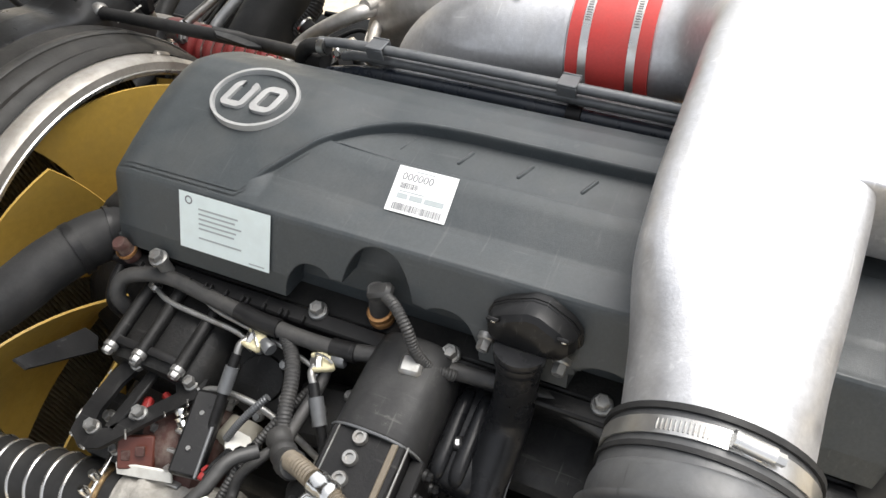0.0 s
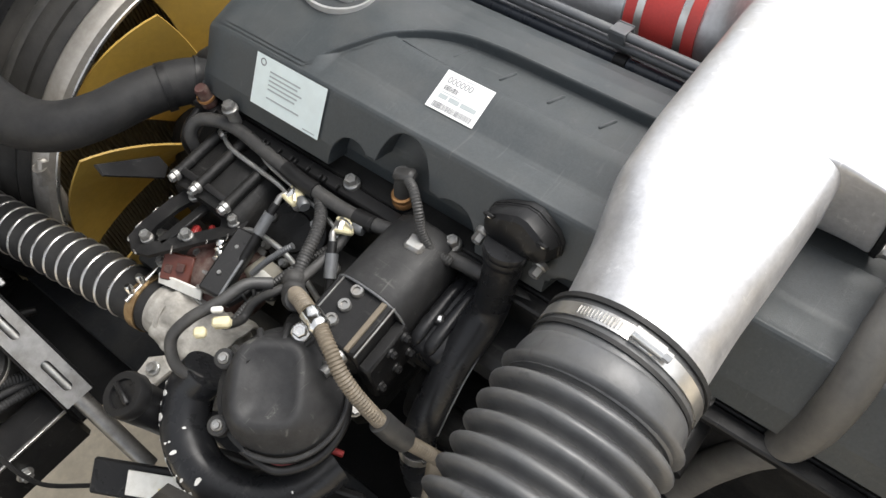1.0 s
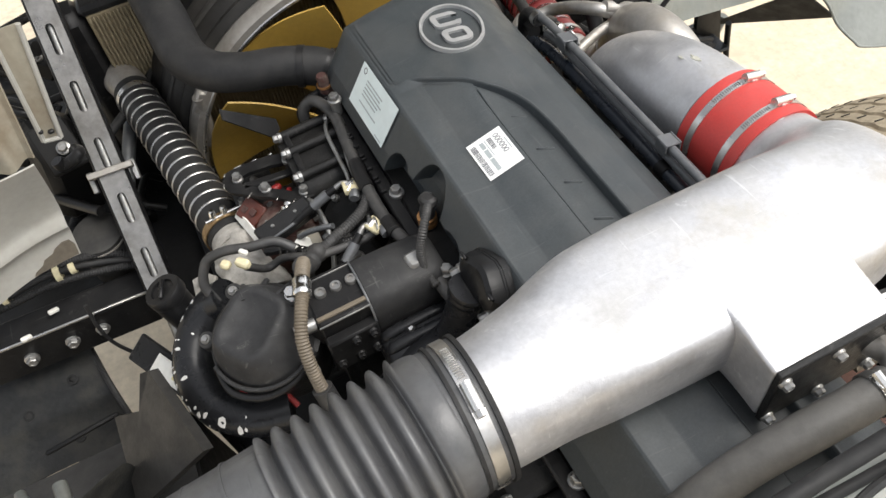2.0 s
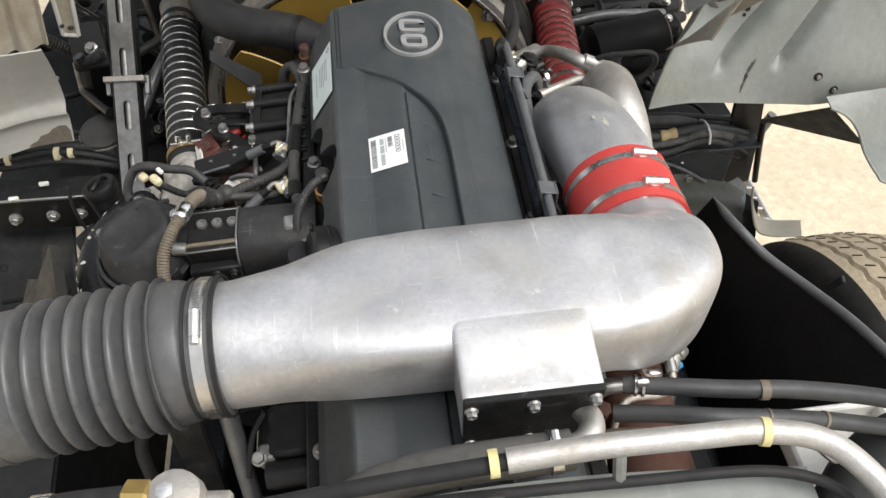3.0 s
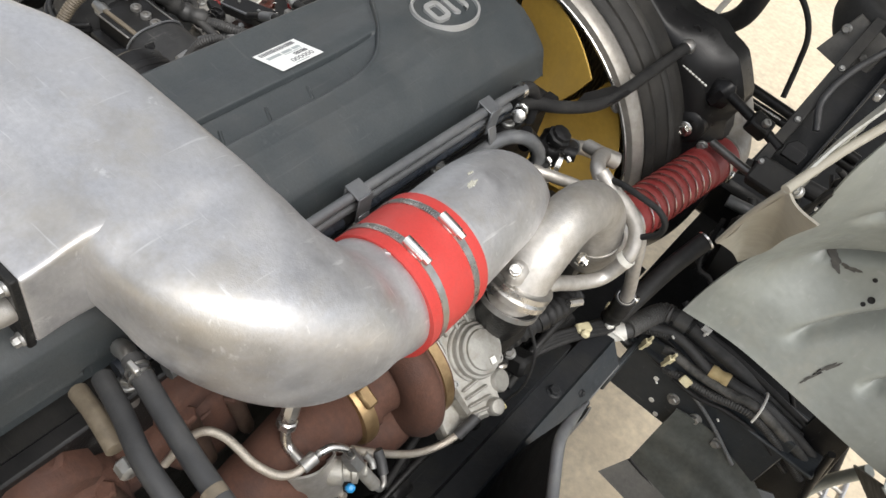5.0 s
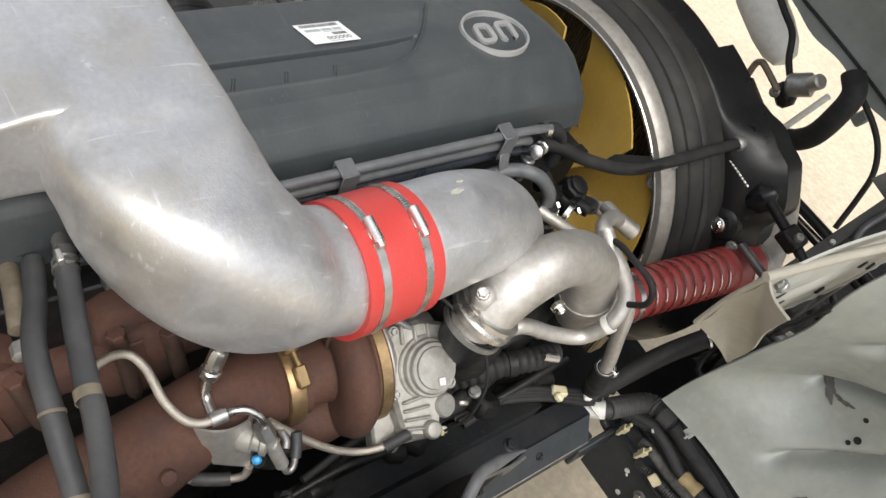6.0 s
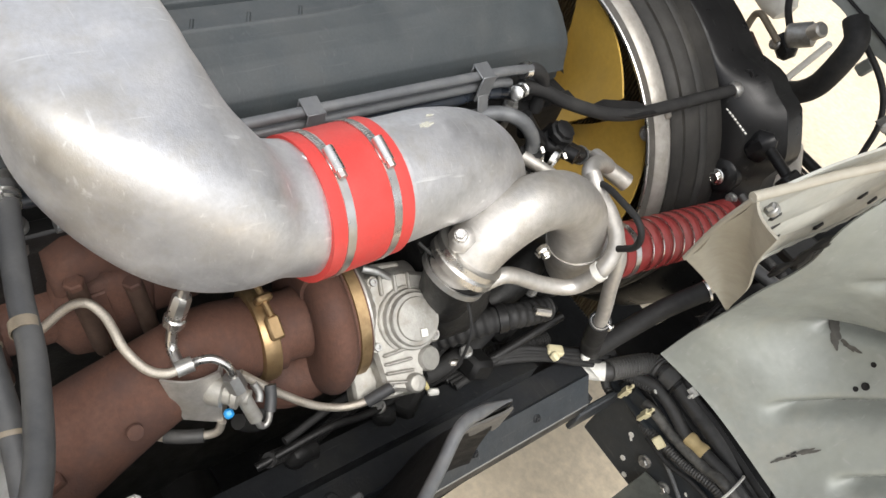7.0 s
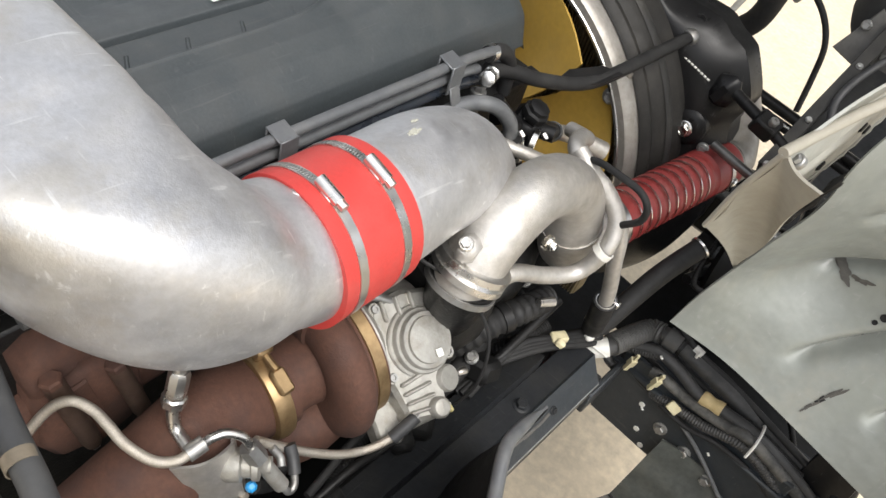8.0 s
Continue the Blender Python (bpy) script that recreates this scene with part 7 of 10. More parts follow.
# ---- dosing valve with braided lines ----
dose = thing("dosing_valve", (0.34, -0.52, -0.33), "steel dosing valve with a blue plug on the exhaust", "valve")
part("shield", sheet(lambda u, v: Vector((0.304, -0.566, -0.236)).lerp(Vector((0.318, -0.505, -0.240)), u).lerp(Vector((0.326, -0.545, -0.304)).lerp(Vector((0.346, -0.508, -0.308)), u), v) + Vector((0.012, -0.004, 0.008)) * math.sin(math.pi * u) * (1 - v), 12, 8, 0.003), M_ALU_DULL, dose, "dull stained heat shield")
part("fold", sheet(lambda u, v: Vector((0.318, -0.505, -0.240)).lerp(Vector((0.346, -0.508, -0.308)), u) + Vector((-0.022, 0.018, -0.006)) * v, 8, 3, 0.003), M_ALU_DULL, dose)
part("barrel", lathe([(0.015, -0.024), (0.0175, -0.020), (0.0175, -0.006), (0.013, -0.004), (0.013, 0.004), (0.016, 0.006), (0.016, 0.012), (0.009, 0.014), (0.009, 0.024)], (0.338, -0.500, -0.262), (0.65, 0.65, 0.15), 20), M_ACT, dose)
part("blue_plug", box((0.351, -0.504, -0.285), (0.011, 0.011, 0.014), 0.003, turned(10, 20, 0)), M_BLUE, dose, "bright blue plastic plug")
part("elbow_pipe", tube([(0.312, -0.536, -0.213), (0.315, -0.526, -0.207), (0.320, -0.514, -0.206), (0.330, -0.502, -0.214), (0.338, -0.497, -0.232)], 0.0048, 12, 8), M_STEEL, dose)
part("hex_nut", lathe([(0.0105, -0.010), (0.0110, 0.0), (0.0110, 0.012), (0.008, 0.014)], (0.339, -0.496, -0.238), (0.45, 0.25, -0.75), 6), M_BOLT, dose)
part("tail_tube", tube([(0.344, -0.492, -0.248), (0.357, -0.485, -0.270), (0.368, -0.478, -0.289)], 0.0085, 12, 4), M_ACT, dose)
part("loop", tube([(0.367, -0.478, -0.288), (0.374, -0.473, -0.301), (0.373, -0.464, -0.300), (0.364, -0.458, -0.290)], 0.0042, 10, 6), M_BOLT, dose)
part("loop_sleeve", tube([(0.366, -0.459, -0.291), (0.354, -0.453, -0.281), (0.343, -0.450, -0.272)], 0.0070, 12, 4), M_HOSE_GREY, dose)
part("stub", tube([(0.338, -0.470, -0.262), (0.348, -0.466, -0.272), (0.356, -0.470, -0.276)], 0.0045, 10, 4), M_BOLT, dose)
part("collar", tube([(0.311, -0.552, -0.216), (0.312, -0.534, -0.213)], 0.0085, 12, 3), M_BOLT, dose)
bl1 = thing("braided_line", (0.25, -0.6, -0.25), "braided steel line curving over the exhaust pipe", "hose", "braided lines")
part("line", tube([(0.312, -0.545, -0.215), (0.309, -0.562, -0.219), (0.298, -0.579, -0.214), (0.276, -0.592, -0.200), (0.254, -0.595, -0.192), (0.235, -0.598, -0.188), (0.218, -0.608, -0.184), (0.206, -0.624, -0.198), (0.198, -0.650, -0.235)], 0.0052, 12, 8), M_BRAID, bl1)
bl2 = thing("braided_line", (0.36, -0.42, -0.33), "braided steel line sagging from the valve to the actuator", "hose", "braided lines")
part("line", tube([(0.326, -0.482, -0.250), (0.338, -0.458, -0.274), (0.354, -0.428, -0.300), (0.370, -0.395, -0.322), (0.382, -0.362, -0.334), (0.392, -0.335, -0.326), (0.398, -0.310, -0.305)], 0.0052, 12, 8), M_BRAID, bl2)
part("sleeve", tube([(0.394, -0.332, -0.324), (0.398, -0.302, -0.302)], 0.0080, 12, 3), M_HOSE_GREY, bl2)
bl3 = thing("braided_line", (0.34, -0.54, -0.36), "grey sleeved braided line hanging below the valve", "hose", "braided lines")
part("line", tube([(0.262, -0.584, -0.330), (0.286, -0.584, -0.348), (0.308, -0.574, -0.350), (0.326, -0.558, -0.341), (0.340, -0.531, -0.335), (0.349, -0.514, -0.324), (0.347, -0.508, -0.306)], 0.0052, 12, 8), M_BRAID, bl3)
part("sleeve", tube([(0.320, -0.563, -0.343), (0.332, -0.546, -0.338), (0.343, -0.526, -0.333)], 0.0085, 12, 3), M_LOOM, bl3)
feed = thing("oil_feed_pipe", (0.26, -0.53, -0.25), "steel oil feed pipe with a union nut", "pipe")
part("pipe", tube([(0.262, -0.520, -0.110), (0.264, -0.528, -0.155), (0.266, -0.536, -0.200), (0.276, -0.541, -0.226), (0.300, -0.542, -0.232)], 0.0065, 12, 6), M_STEEL, feed)
part("union", lathe([(0.0085, -0.034), (0.0105, -0.030), (0.0105, 0.0), (0.0125, 0.002), (0.0125, 0.012), (0.009, 0.014)], (0.2655, -0.5335, -0.187), (0.05, -0.2, -1), 8), M_STEEL, feed)

# ---- chassis ----
frame_r = thing("chassis_rail", (0.415, -0.6, -0.86), "black painted steel chassis rail, dusty on top", "chassis rail", "chassis rails")
part("top_flange", box((0.415, -0.85, -0.585), (0.130, 2.06, 0.010), 0.003), M_FRAME, frame_r)
part("web", box((0.354, -0.85, -0.72), (0.010, 2.06, 0.26), 0.003), M_FRAME, frame_r)
part("side_plate", box((0.476, -0.85, -0.615), (0.010, 2.06, 0.05), 0.003), M_FRAME, frame_r)
part("upper_ledge", loft([[Vector((x, y, z)) for x, z in ((0.352, -0.578), (0.402, -0.575), (0.402, -0.500), (0.352, -0.520))] for y in (-1.9, 0.06)]), M_FRAME, frame_r)
part("cover_plate", loft([[Vector((x, y, z)) for x, z in ((0.4025, -0.580), (0.4025, -0.536), (0.449, -0.533), (0.478, -0.580))] for y in (-0.75, 0.165)]), M_FRAME, frame_r)
part("sloped_strip", loft([[Vector((x, y, z)) for x, z in ((0.446, -0.5325), (0.4500, -0.5290), (0.4830, -0.5780), (0.4790, -0.5800))] for y in (-0.74, 0.160)]), M_NAVYPLATE, frame_r, "dusty sloped side strip")
for y in (0.03, -0.11, -0.30):
    part("bolt", hexbolt((0.4665, y, -0.5535), (0.83, 0, 0.56), 0.010, 0.006, 0.008), M_FRAME, frame_r)
part("worn_edge", tube([(0.4815, -1.2, -0.581), (0.4815, -0.3, -0.581), (0.4815, 0.16, -0.581)], 0.0034, 8, 3), M_BOLT, frame_r, "edge worn to bare steel")
for y in (-0.02, -0.36):
    part("bolt", hexbolt((0.43, y, -0.535), (0, 0, 1), 0.018, 0.010, 0.014), M_FRAME, frame_r)
frame_l = thing("chassis_rail", (-0.44, -0.6, -0.86), "black painted steel chassis rail, dusty on top", "chassis rail", "chassis rails")
part("top_flange", box((-0.465, -0.75, -0.585), (0.10, 2.6, 0.010), 0.003), M_FRAME, frame_l)
part("web", box((-0.418, -0.75, -0.72), (0.010, 2.6, 0.26), 0.003), M_FRAME, frame_l)
# front bracket with cable bundle
fbr = thing("step_bracket", (0.7, 0.29, -0.82), "black steel bracket plate with bolts between rail and mudguard", "bracket")
part("plate", box((0.655, 0.296, -0.700), (0.36, 0.010, 0.20), 0.003), M_NAVYPLATE, fbr)
part("ledge", box((0.675, 0.345, -0.635), (0.44, 0.13, 0.010), 0.003), M_NAVYPLATE, fbr)
part("web", box((0.480, 0.30, -0.66), (0.012, 0.26, 0.06), 0.003), M_NAVYPLATE, fbr)
for x, z in ((0.608, -0.708), (0.667, -0.715), (0.728, -0.735)):
    part("bolt", hexbolt((x, 0.289, z), (0, -1, 0.1), 0.017, 0.010, 0.014), M_BOLT, fbr)
part("edge_rod", tube([(0.560, 0.286, -0.640), (0.63, 0.284, -0.655), (0.70, 0.282, -0.69), (0.78, 0.282, -0.75)], 0.004, 8, 6), M_RAIL, fbr)
for x, z in ((0.575, -0.755), (0.60, -0.785), (0.555, -0.69)):
    part("hole_rim", lathe([(0.006, 0), (0.006, 0.002), (0.004, 0.002)], (x, 0.2895, z), (0, -1, 0), 10), M_WHITE, fbr)
bundle = thing("cable_bundle", (0.6, 0.28, -0.62), "bundle of black corrugated cables with pale clips and tape", "cable bundle")
TRUNK = [(0.395, 0.200, -0.586), (0.421, 0.206, -0.584), (0.450, 0.228, -0.566), (0.468, 0.290, -0.560), (0.484, 0.324, -0.556), (0.528, 0.330, -0.546), (0.600, 0.330, -0.552), (0.689, 0.334, -0.566), (0.790, 0.352, -0.600), (0.900, 0.378, -0.640)]
part("cable", tube(TRUNK, 0.0165, 18, 8), M_LOOM, bundle)
part("conduit", ribbed([(0.452, 0.236, -0.564), (0.468, 0.290, -0.560), (0.484, 0.324, -0.556), (0.505, 0.328, -0.550)], 0.0215, 0.0062, 0.12, 18, 6), M_CONDUIT, bundle, "grey corrugated conduit")
part("wrap", tube([(0.512, 0.329, -0.548), (0.540, 0.3305, -0.546)], 0.0205, 16, 3), M_CONDUIT, bundle, "grey cloth tape")
part("tie", band((0.546, 0.3305, -0.546), (1, 0.02, 0), 0.0205, 0.005, 0.002, 18), M_BLACK, bundle)
part("conduit", ribbed([(0.440, 0.250, -0.590), (0.462, 0.275, -0.590), (0.490, 0.290, -0.582), (0.522, 0.298, -0.570)], 0.0105, 0.0050, 0.13, 14, 5), M_LOOM, bundle)
part("conduit", ribbed([(0.440, 0.262, -0.600), (0.446, 0.270, -0.622), (0.458, 0.274, -0.640), (0.474, 0.276, -0.646)], 0.0095, 0.0050, 0.13, 14, 5), M_LOOM, bundle)
part("cable", tube([(0.478, 0.290, -0.580), (0.520, 0.302, -0.566), (0.565, 0.306, -0.572), (0.620, 0.302, -0.584), (0.664, 0.303, -0.578), (0.735, 0.304, -0.574), (0.830, 0.322, -0.610), (0.90, 0.340, -0.655)], 0.0115, 14, 8), M_LOOM, bundle)
part("cable", tube([(0.530, 0.290, -0.604), (0.560, 0.292, -0.600), (0.600, 0.292, -0.603), (0.650, 0.288, -0.594), (0.690, 0.288, -0.586), (0.735, 0.288, -0.574), (0.840, 0.306, -0.620), (0.90, 0.320, -0.668)], 0.0105, 14, 8), M_CLOTH, bundle, "grey worn cloth-taped cable")
part("conduit", ribbed([(0.556, 0.290, -0.650), (0.572, 0.285, -0.640), (0.600, 0.281, -0.628), (0.655, 0.279, -0.616), (0.735, 0.281, -0.592), (0.830, 0.298, -0.640), (0.89, 0.314, -0.690)], 0.0100, 0.0052, 0.14, 14, 5), M_LOOM, bundle)
part("cable", tube([(0.505, 0.345, -0.515), (0.568, 0.334, -0.534), (0.640, 0.336, -0.544), (0.750, 0.338, -0.566), (0.850, 0.354, -0.602)], 0.0070, 12, 8), M_RUBBER, bundle)
part("cable", tube([(0.545, 0.318, -0.570), (0.600, 0.322, -0.580), (0.660, 0.318, -0.582), (0.737, 0.318, -0.578), (0.835, 0.335, -0.612)], 0.0080, 12, 8), M_RUBBER, bundle)
part("cable", tube([(0.580, 0.276, -0.645), (0.640, 0.272, -0.640), (0.700, 0.278, -0.626), (0.780, 0.290, -0.640), (0.860, 0.302, -0.690)], 0.0050, 10, 8), M_RUBBER, bundle)
part("white_label", join(tube([(0.4195, 0.2055, -0.584), (0.4345, 0.213, -0.575), (0.4505, 0.229, -0.566)], 0.0182, 18, 4), box((0.436, 0.203, -0.562), (0.050, 0.022, 0.004), 0.001, turned(-48, 22, 22))), M_WHITE, bundle, "white paper label round a cable")
for a, b in (((0.492, 0.268, -0.622), (0.500, 0.256, -0.560)), ((0.547, 0.262, -0.614), (0.556, 0.250, -0.552))):
    a, b = Vector(a), Vector(b)
    part("clip", join(tube([a, a.lerp(b, 0.55)], 0.0055, 4, 2), tube([a.lerp(b, 0.32), a.lerp(b, 0.70)], 0.0080, 4, 2), tube([a.lerp(b, 0.6), b], 0.0036, 4, 2)), M_TAG, bundle, "pale yellow cable clip")
    part("clip_foot", box(a.lerp(b, 0.5) + Vector((0, 0.014, -0.006)), (0.012, 0.022, 0.012), 0.002, turned(0, 20, 0)), M_BLACK, bundle)
part("clip", box((0.602, 0.270, -0.620), (0.024, 0.007, 0.019), 0.002, turned(-30, 18, 6)), M_TAG, bundle)
part("tape", tube([(0.626, 0.3020, -0.5835), (0.645, 0.3022, -0.5810), (0.666, 0.3030, -0.5778)], lambda s: 0.0138 + 0.0012 * math.sin(9 * s), 14, 4), M_TANTAPE, bundle, "tan paper tape round a cable")
part("white_clip", join(tube([(0.562, 0.3345, -0.533), (0.580, 0.334, -0.535)], 0.0092, 12, 2), box((0.574, 0.322, -0.530), (0.006, 0.010, 0.012), 0.002)), M_WHITE, bundle)
part("tie", tube([(0.742, 0.264, -0.590), (0.741, 0.272, -0.566), (0.739, 0.288, -0.556), (0.737, 0.304, -0.554), (0.735, 0.322, -0.560), (0.734, 0.335, -0.575)], 0.0028, 6, 6), M_WHITE, bundle, "white cable tie")
part("mount_plate", box((0.520, 0.300, -0.622), (0.100, 0.006, 0.060), 0.002, turned(-18, 10, 0)), M_BLACK, bundle)
for x, z in ((0.530, -0.560), (0.640, -0.665), (0.660, -0.655), (0.560, -0.700), (0.700, -0.675)):
    part("speck", box((x, 0.2895, z), (0.008, 0.003, 0.005), 0.001, turned(0, 40, 0)), M_WHITE, bundle)
small = thing("cable_bundle", (0.42, 0.1, -0.5), "thin black cables with pale plastic ends beside the rail", "cable bundle")
for k in range(4):
    part("cable", tube([(0.34 + 0.01 * k, -0.10, -0.52 + 0.006 * k), (0.365, -0.02 + 0.012 * k, -0.49 + 0.004 * k), (0.395, 0.06 + 0.012 * k, -0.485), (0.425, 0.14 + 0.02 * k, -0.51), (0.43, 0.20 + 0.02 * k, -0.55)], 0.0065, 10, 8), M_RUBBER, small)
part("clip", join(box((0.398, 0.092, -0.478), (0.020, 0.030, 0.012), 0.003, turned(0, 0, -30)), box((0.408, 0.080, -0.474), (0.016, 0.012, 0.014), 0.003, turned(0, 20, 20))), M_TAG, small)
part("clip", box((0.428, 0.150, -0.492), (0.014, 0.016, 0.012), 0.003, turned(0, 0, -30)), M_WHITE, small)
part("clip", box((0.405, 0.165, -0.470), (0.008, 0.018, 0.010), 0.002, turned(0, 0, 10)), M_TAG, small)
drain = thing("drain_hose", (0.37, -0.1, -0.45), "black corrugated hose below the actuator", "hose")
part("hose", ribbed([(0.315, -0.14, -0.41), (0.335, -0.10, -0.38), (0.350, -0.055, -0.36), (0.360, -0.01, -0.36), (0.362, 0.04, -0.37)], 0.021, 0.014, 0.12, 18, 6), M_RUBBER, drain)
part("clip", lathe([(0.023, 0), (0.023, 0.014), (0.021, 0.016)], (0.3485, -0.060, -0.361), (0.3, 0.9, 0.2), 18), M_BLACK, drain)
part("bolt", tube([(0.372, -0.01, -0.335), (0.384, 0.014, -0.338)], 0.007, 8, 2), M_STEEL, drain)

# ---- fender liner and tyre ----
liner = thing("fender_liner", (0.55, -0.5, -0.65), "black rubber fender liner with a rolled top edge", "fender liner")
RIM = [(0.500, -0.205, -0.246), (0.4995, -0.228, -0.238), (0.500, -0.260, -0.230), (0.506, -0.300, -0.222), (0.536, -0.350, -0.236), (0.572, -0.420, -0.230), (0.592, -0.500, -0.203), (0.604, -0.580, -0.178), (0.615, -0.64, -0.166), (0.63, -0.80, -0.17)]
rim_line = curve_points(RIM, 6)


def liner_sheet(u, v):
    k = u * (len(rim_line) - 1)
    i = min(int(k), len(rim_line) - 2)
    p = rim_line[i].lerp(rim_line[i + 1], k - i)
    foot = Vector((0.478, p.y + 0.11 * (1 - u) ** 2, -0.66))
    q = p.lerp(foot, v)
    q.x -= 0.035 * math.sin(math.pi * v) * (0.4 + u)
    q.x += 0.004 * math.sin(9 * u + 5 * v)
    return q


part("sheet", sheet(liner_sheet, 36, 14, 0.005), M_LINER, liner)
part("outer_face", sheet(lambda u, v: liner_sheet(0.62 * u, 0.02 + (0.20 + 0.05 * math.sin(31 * u) + 0.22 * smooth(0.3, 1.0, u)) * v) + Vector((0.007, 0.001, -0.002)), 40, 8, 0.003), M_HOSE_DUST, liner, "dusty tan outer face")
# lighter grey than the liner: the lit rim is put into its colour
part("rolled_edge", tube(RIM, lambda s: 0.0020 + 0.0060 * smooth(0.0, 0.10, s), 10, 6), M_LIP, liner, "rolled edge, greyer for the light that catches it")
part("tab", box((0.548, -0.49, -0.125), (0.006, 0.012, 0.045), 0.002, turned(20, 0, 0)), M_RUBBER, liner)
hub = thing("front_axle", (0.0, -0.42, -1.05), "black front axle with dusty tan truck tyres", "axle")
part("beam", tube([(-0.80, -0.42, -0.94), (-0.5, -0.42, -0.98), (0.0, -0.42, -1.02), (0.5, -0.42, -0.98), (0.80, -0.42, -0.94)], 0.055, 16, 6), M_BLACK_CAST, hub)
TYRE = [(0.30, 0.035), (0.36, 0.010), (0.42, 0.0), (0.455, 0.004), (0.480, 0.018), (0.4935, 0.034), (0.499, 0.05)]
groove = []
for h in (0.050, 0.075, 0.082, 0.089, 0.118, 0.125, 0.132, 0.168, 0.175, 0.182, 0.211, 0.218, 0.225, 0.250, 0.266):
    base_r = 0.5045 - 0.011 * ((h - 0.15) / 0.116) ** 2
    groove.append((base_r - (0.0065 if h in (0.082, 0.125, 0.175, 0.218) else 0.0), h))


def front_wheel(side):
    """A wheel at one end of the axle; its inner face looks at the engine."""
    wc, ax = Vector((0.77 * side, -0.42, -0.940)), Vector((side, 0, 0))
    x, y, z = axis_frame(ax)
    rows = []
    for r, h in [(0.4985, 0.0495), *groove, (0.480, 0.282), (0.455, 0.296), (0.40, 0.30)]:
        row = []
        for j in range(220):
            a = 2 * math.pi * j / 220
            wob = 0.004 * math.sin(a * 55 + h * 40) if 0.06 < h < 0.24 else 0
            row.append(wc + z * (h + wob) + (x * math.cos(a) + y * math.sin(a)) * r)
        rows.append(row)
    rim = part("wheel", lathe([(0.10, 0.10), (0.20, 0.09), (0.285, 0.05), (0.302, 0.036), (0.302, 0.264), (0.285, 0.25), (0.20, 0.20), (0.10, 0.21)], wc, ax, 48), M_BOLT, hub)
    part("sidewall", lathe(TYRE, wc, ax, 96, False), M_TYRE_IN, rim, "black tyre sidewall")
    part("tread", loft(rows, False), M_TYRE, rim, "dusty tan tyre tread")
    cuts = []
    for k in range(70):
        a = 2 * math.pi * k / 70
        for h in (0.104, 0.150, 0.197):
            d = Vector((0, math.cos(a + h), math.sin(a + h)))
            e = Vector((0.95, -0.3 * d.z, 0.3 * d.y)).normalized()
            cuts.append(box(wc + ax * h + d * 0.5042, (0.020, 0.003, 0.002), 0.0005, Matrix((e, d.cross(e).normalized(), d)).transposed()))
    tagged(part("sipes", join(*cuts), M_TYRE_IN, rim), kind="stuff")


front_wheel(1)
front_wheel(-1)

# mudguard apron in front of the wheel
apron = thing("mudguard", (0.76, 0.2, -1.1), "dusty black plastic mudguard apron ahead of the wheel", "mudguard")


def apron_sheet(u, v):
    top = Vector((0.624, 0.272, -0.708)).lerp(Vector((0.907, 0.285, -0.812)), u) + Vector((0, 0.02, 0.03)) * math.sin(math.pi * u)
    fold = Vector((0.618, 0.238, -0.905)).lerp(Vector((0.885, 0.190, -0.905)), u)
    return top.lerp(fold, v) + Vector((0, -0.004, 0.003)) * 0.45 * math.sin(17 * v + 3 * u) * math.sin(math.pi * v)


part("sheet", sheet(apron_sheet, 24, 24, 0.005), M_APRON, apron)
part("fold", tube([apron_sheet(0, 1), apron_sheet(0.35, 1) + Vector((0, 0, -0.006)), apron_sheet(0.7, 1), apron_sheet(1, 1)], 0.006, 8, 6), M_BLACK, apron)
part("flap", sheet(lambda u, v: apron_sheet(u, 1).lerp(Vector((0.583 + 0.235 * u, 0.190 - 0.030 * u, -0.955)), v), 12, 5, 0.004), M_HOSE_DUST, apron, "dust-caked lower flap")
part("lip", sheet(lambda u, v: apron_sheet(0.80 + 0.20 * u, 0.30 * u * u) + Vector((0.030, 0.012, 0.004)) * v, 10, 3, 0.004), M_RAIL, apron, "pale worn lip")
part("end_flange", sheet(lambda u, v: apron_sheet(1, u) + Vector((0.03, -0.03, -0.01)) * v, 8, 3, 0.004), M_BLACK, apron)
step = thing("step_tread", (1.0, 0.35, -1.1), "cast aluminium lattice step tread beside the wheel", "step")


def sp(u, v):
    return Vector((1.118 - 0.083 * u - 0.012 * v, 0.410 + 0.36 * v, -1.10))


for k in range(9):
    part("rung", tube([sp(0, k / 8), sp(0.25, k / 8 + 0.012), sp(0.5, k / 8), sp(0.75, k / 8 + 0.012), sp(1, k / 8)], 0.0065, 8, 2), M_ALU_DULL, step)
for u in (0.0, 0.5, 1.0):
    part("bar", tube([sp(u, 0), sp(u, 0.5), sp(u, 1)], 0.0075, 8, 3), M_ALU, step)
for u in (0.0, 1.0):
    part("side_rim", box(sp(u, 0.5) + Vector((0, 0, -0.016)), (0.005, 0.36, 0.034), 0.001, turned(0, 0, 2)), M_ALU_DULL, step)
part("hanger", tube([sp(0.5, 0.9), sp(0.5, 0.95) + Vector((-0.06, 0.02, 0.18)), sp(0.5, 1.0) + Vector((-0.13, 0.0, 0.42))], 0.012, 10, 4), M_BLACK, step)
sill = thing("step_sill", (1.0, 0.2, -0.95), "cream painted folded sill below the step", "sill")
SILL_TOP = [(0.898, 0.250, -0.752), (0.905, 0.236, -0.800), (0.930, 0.228, -0.848), (0.985, 0.232, -0.882), (1.079, 0.241, -0.908)]
sill_line = curve_points(SILL_TOP, 6)


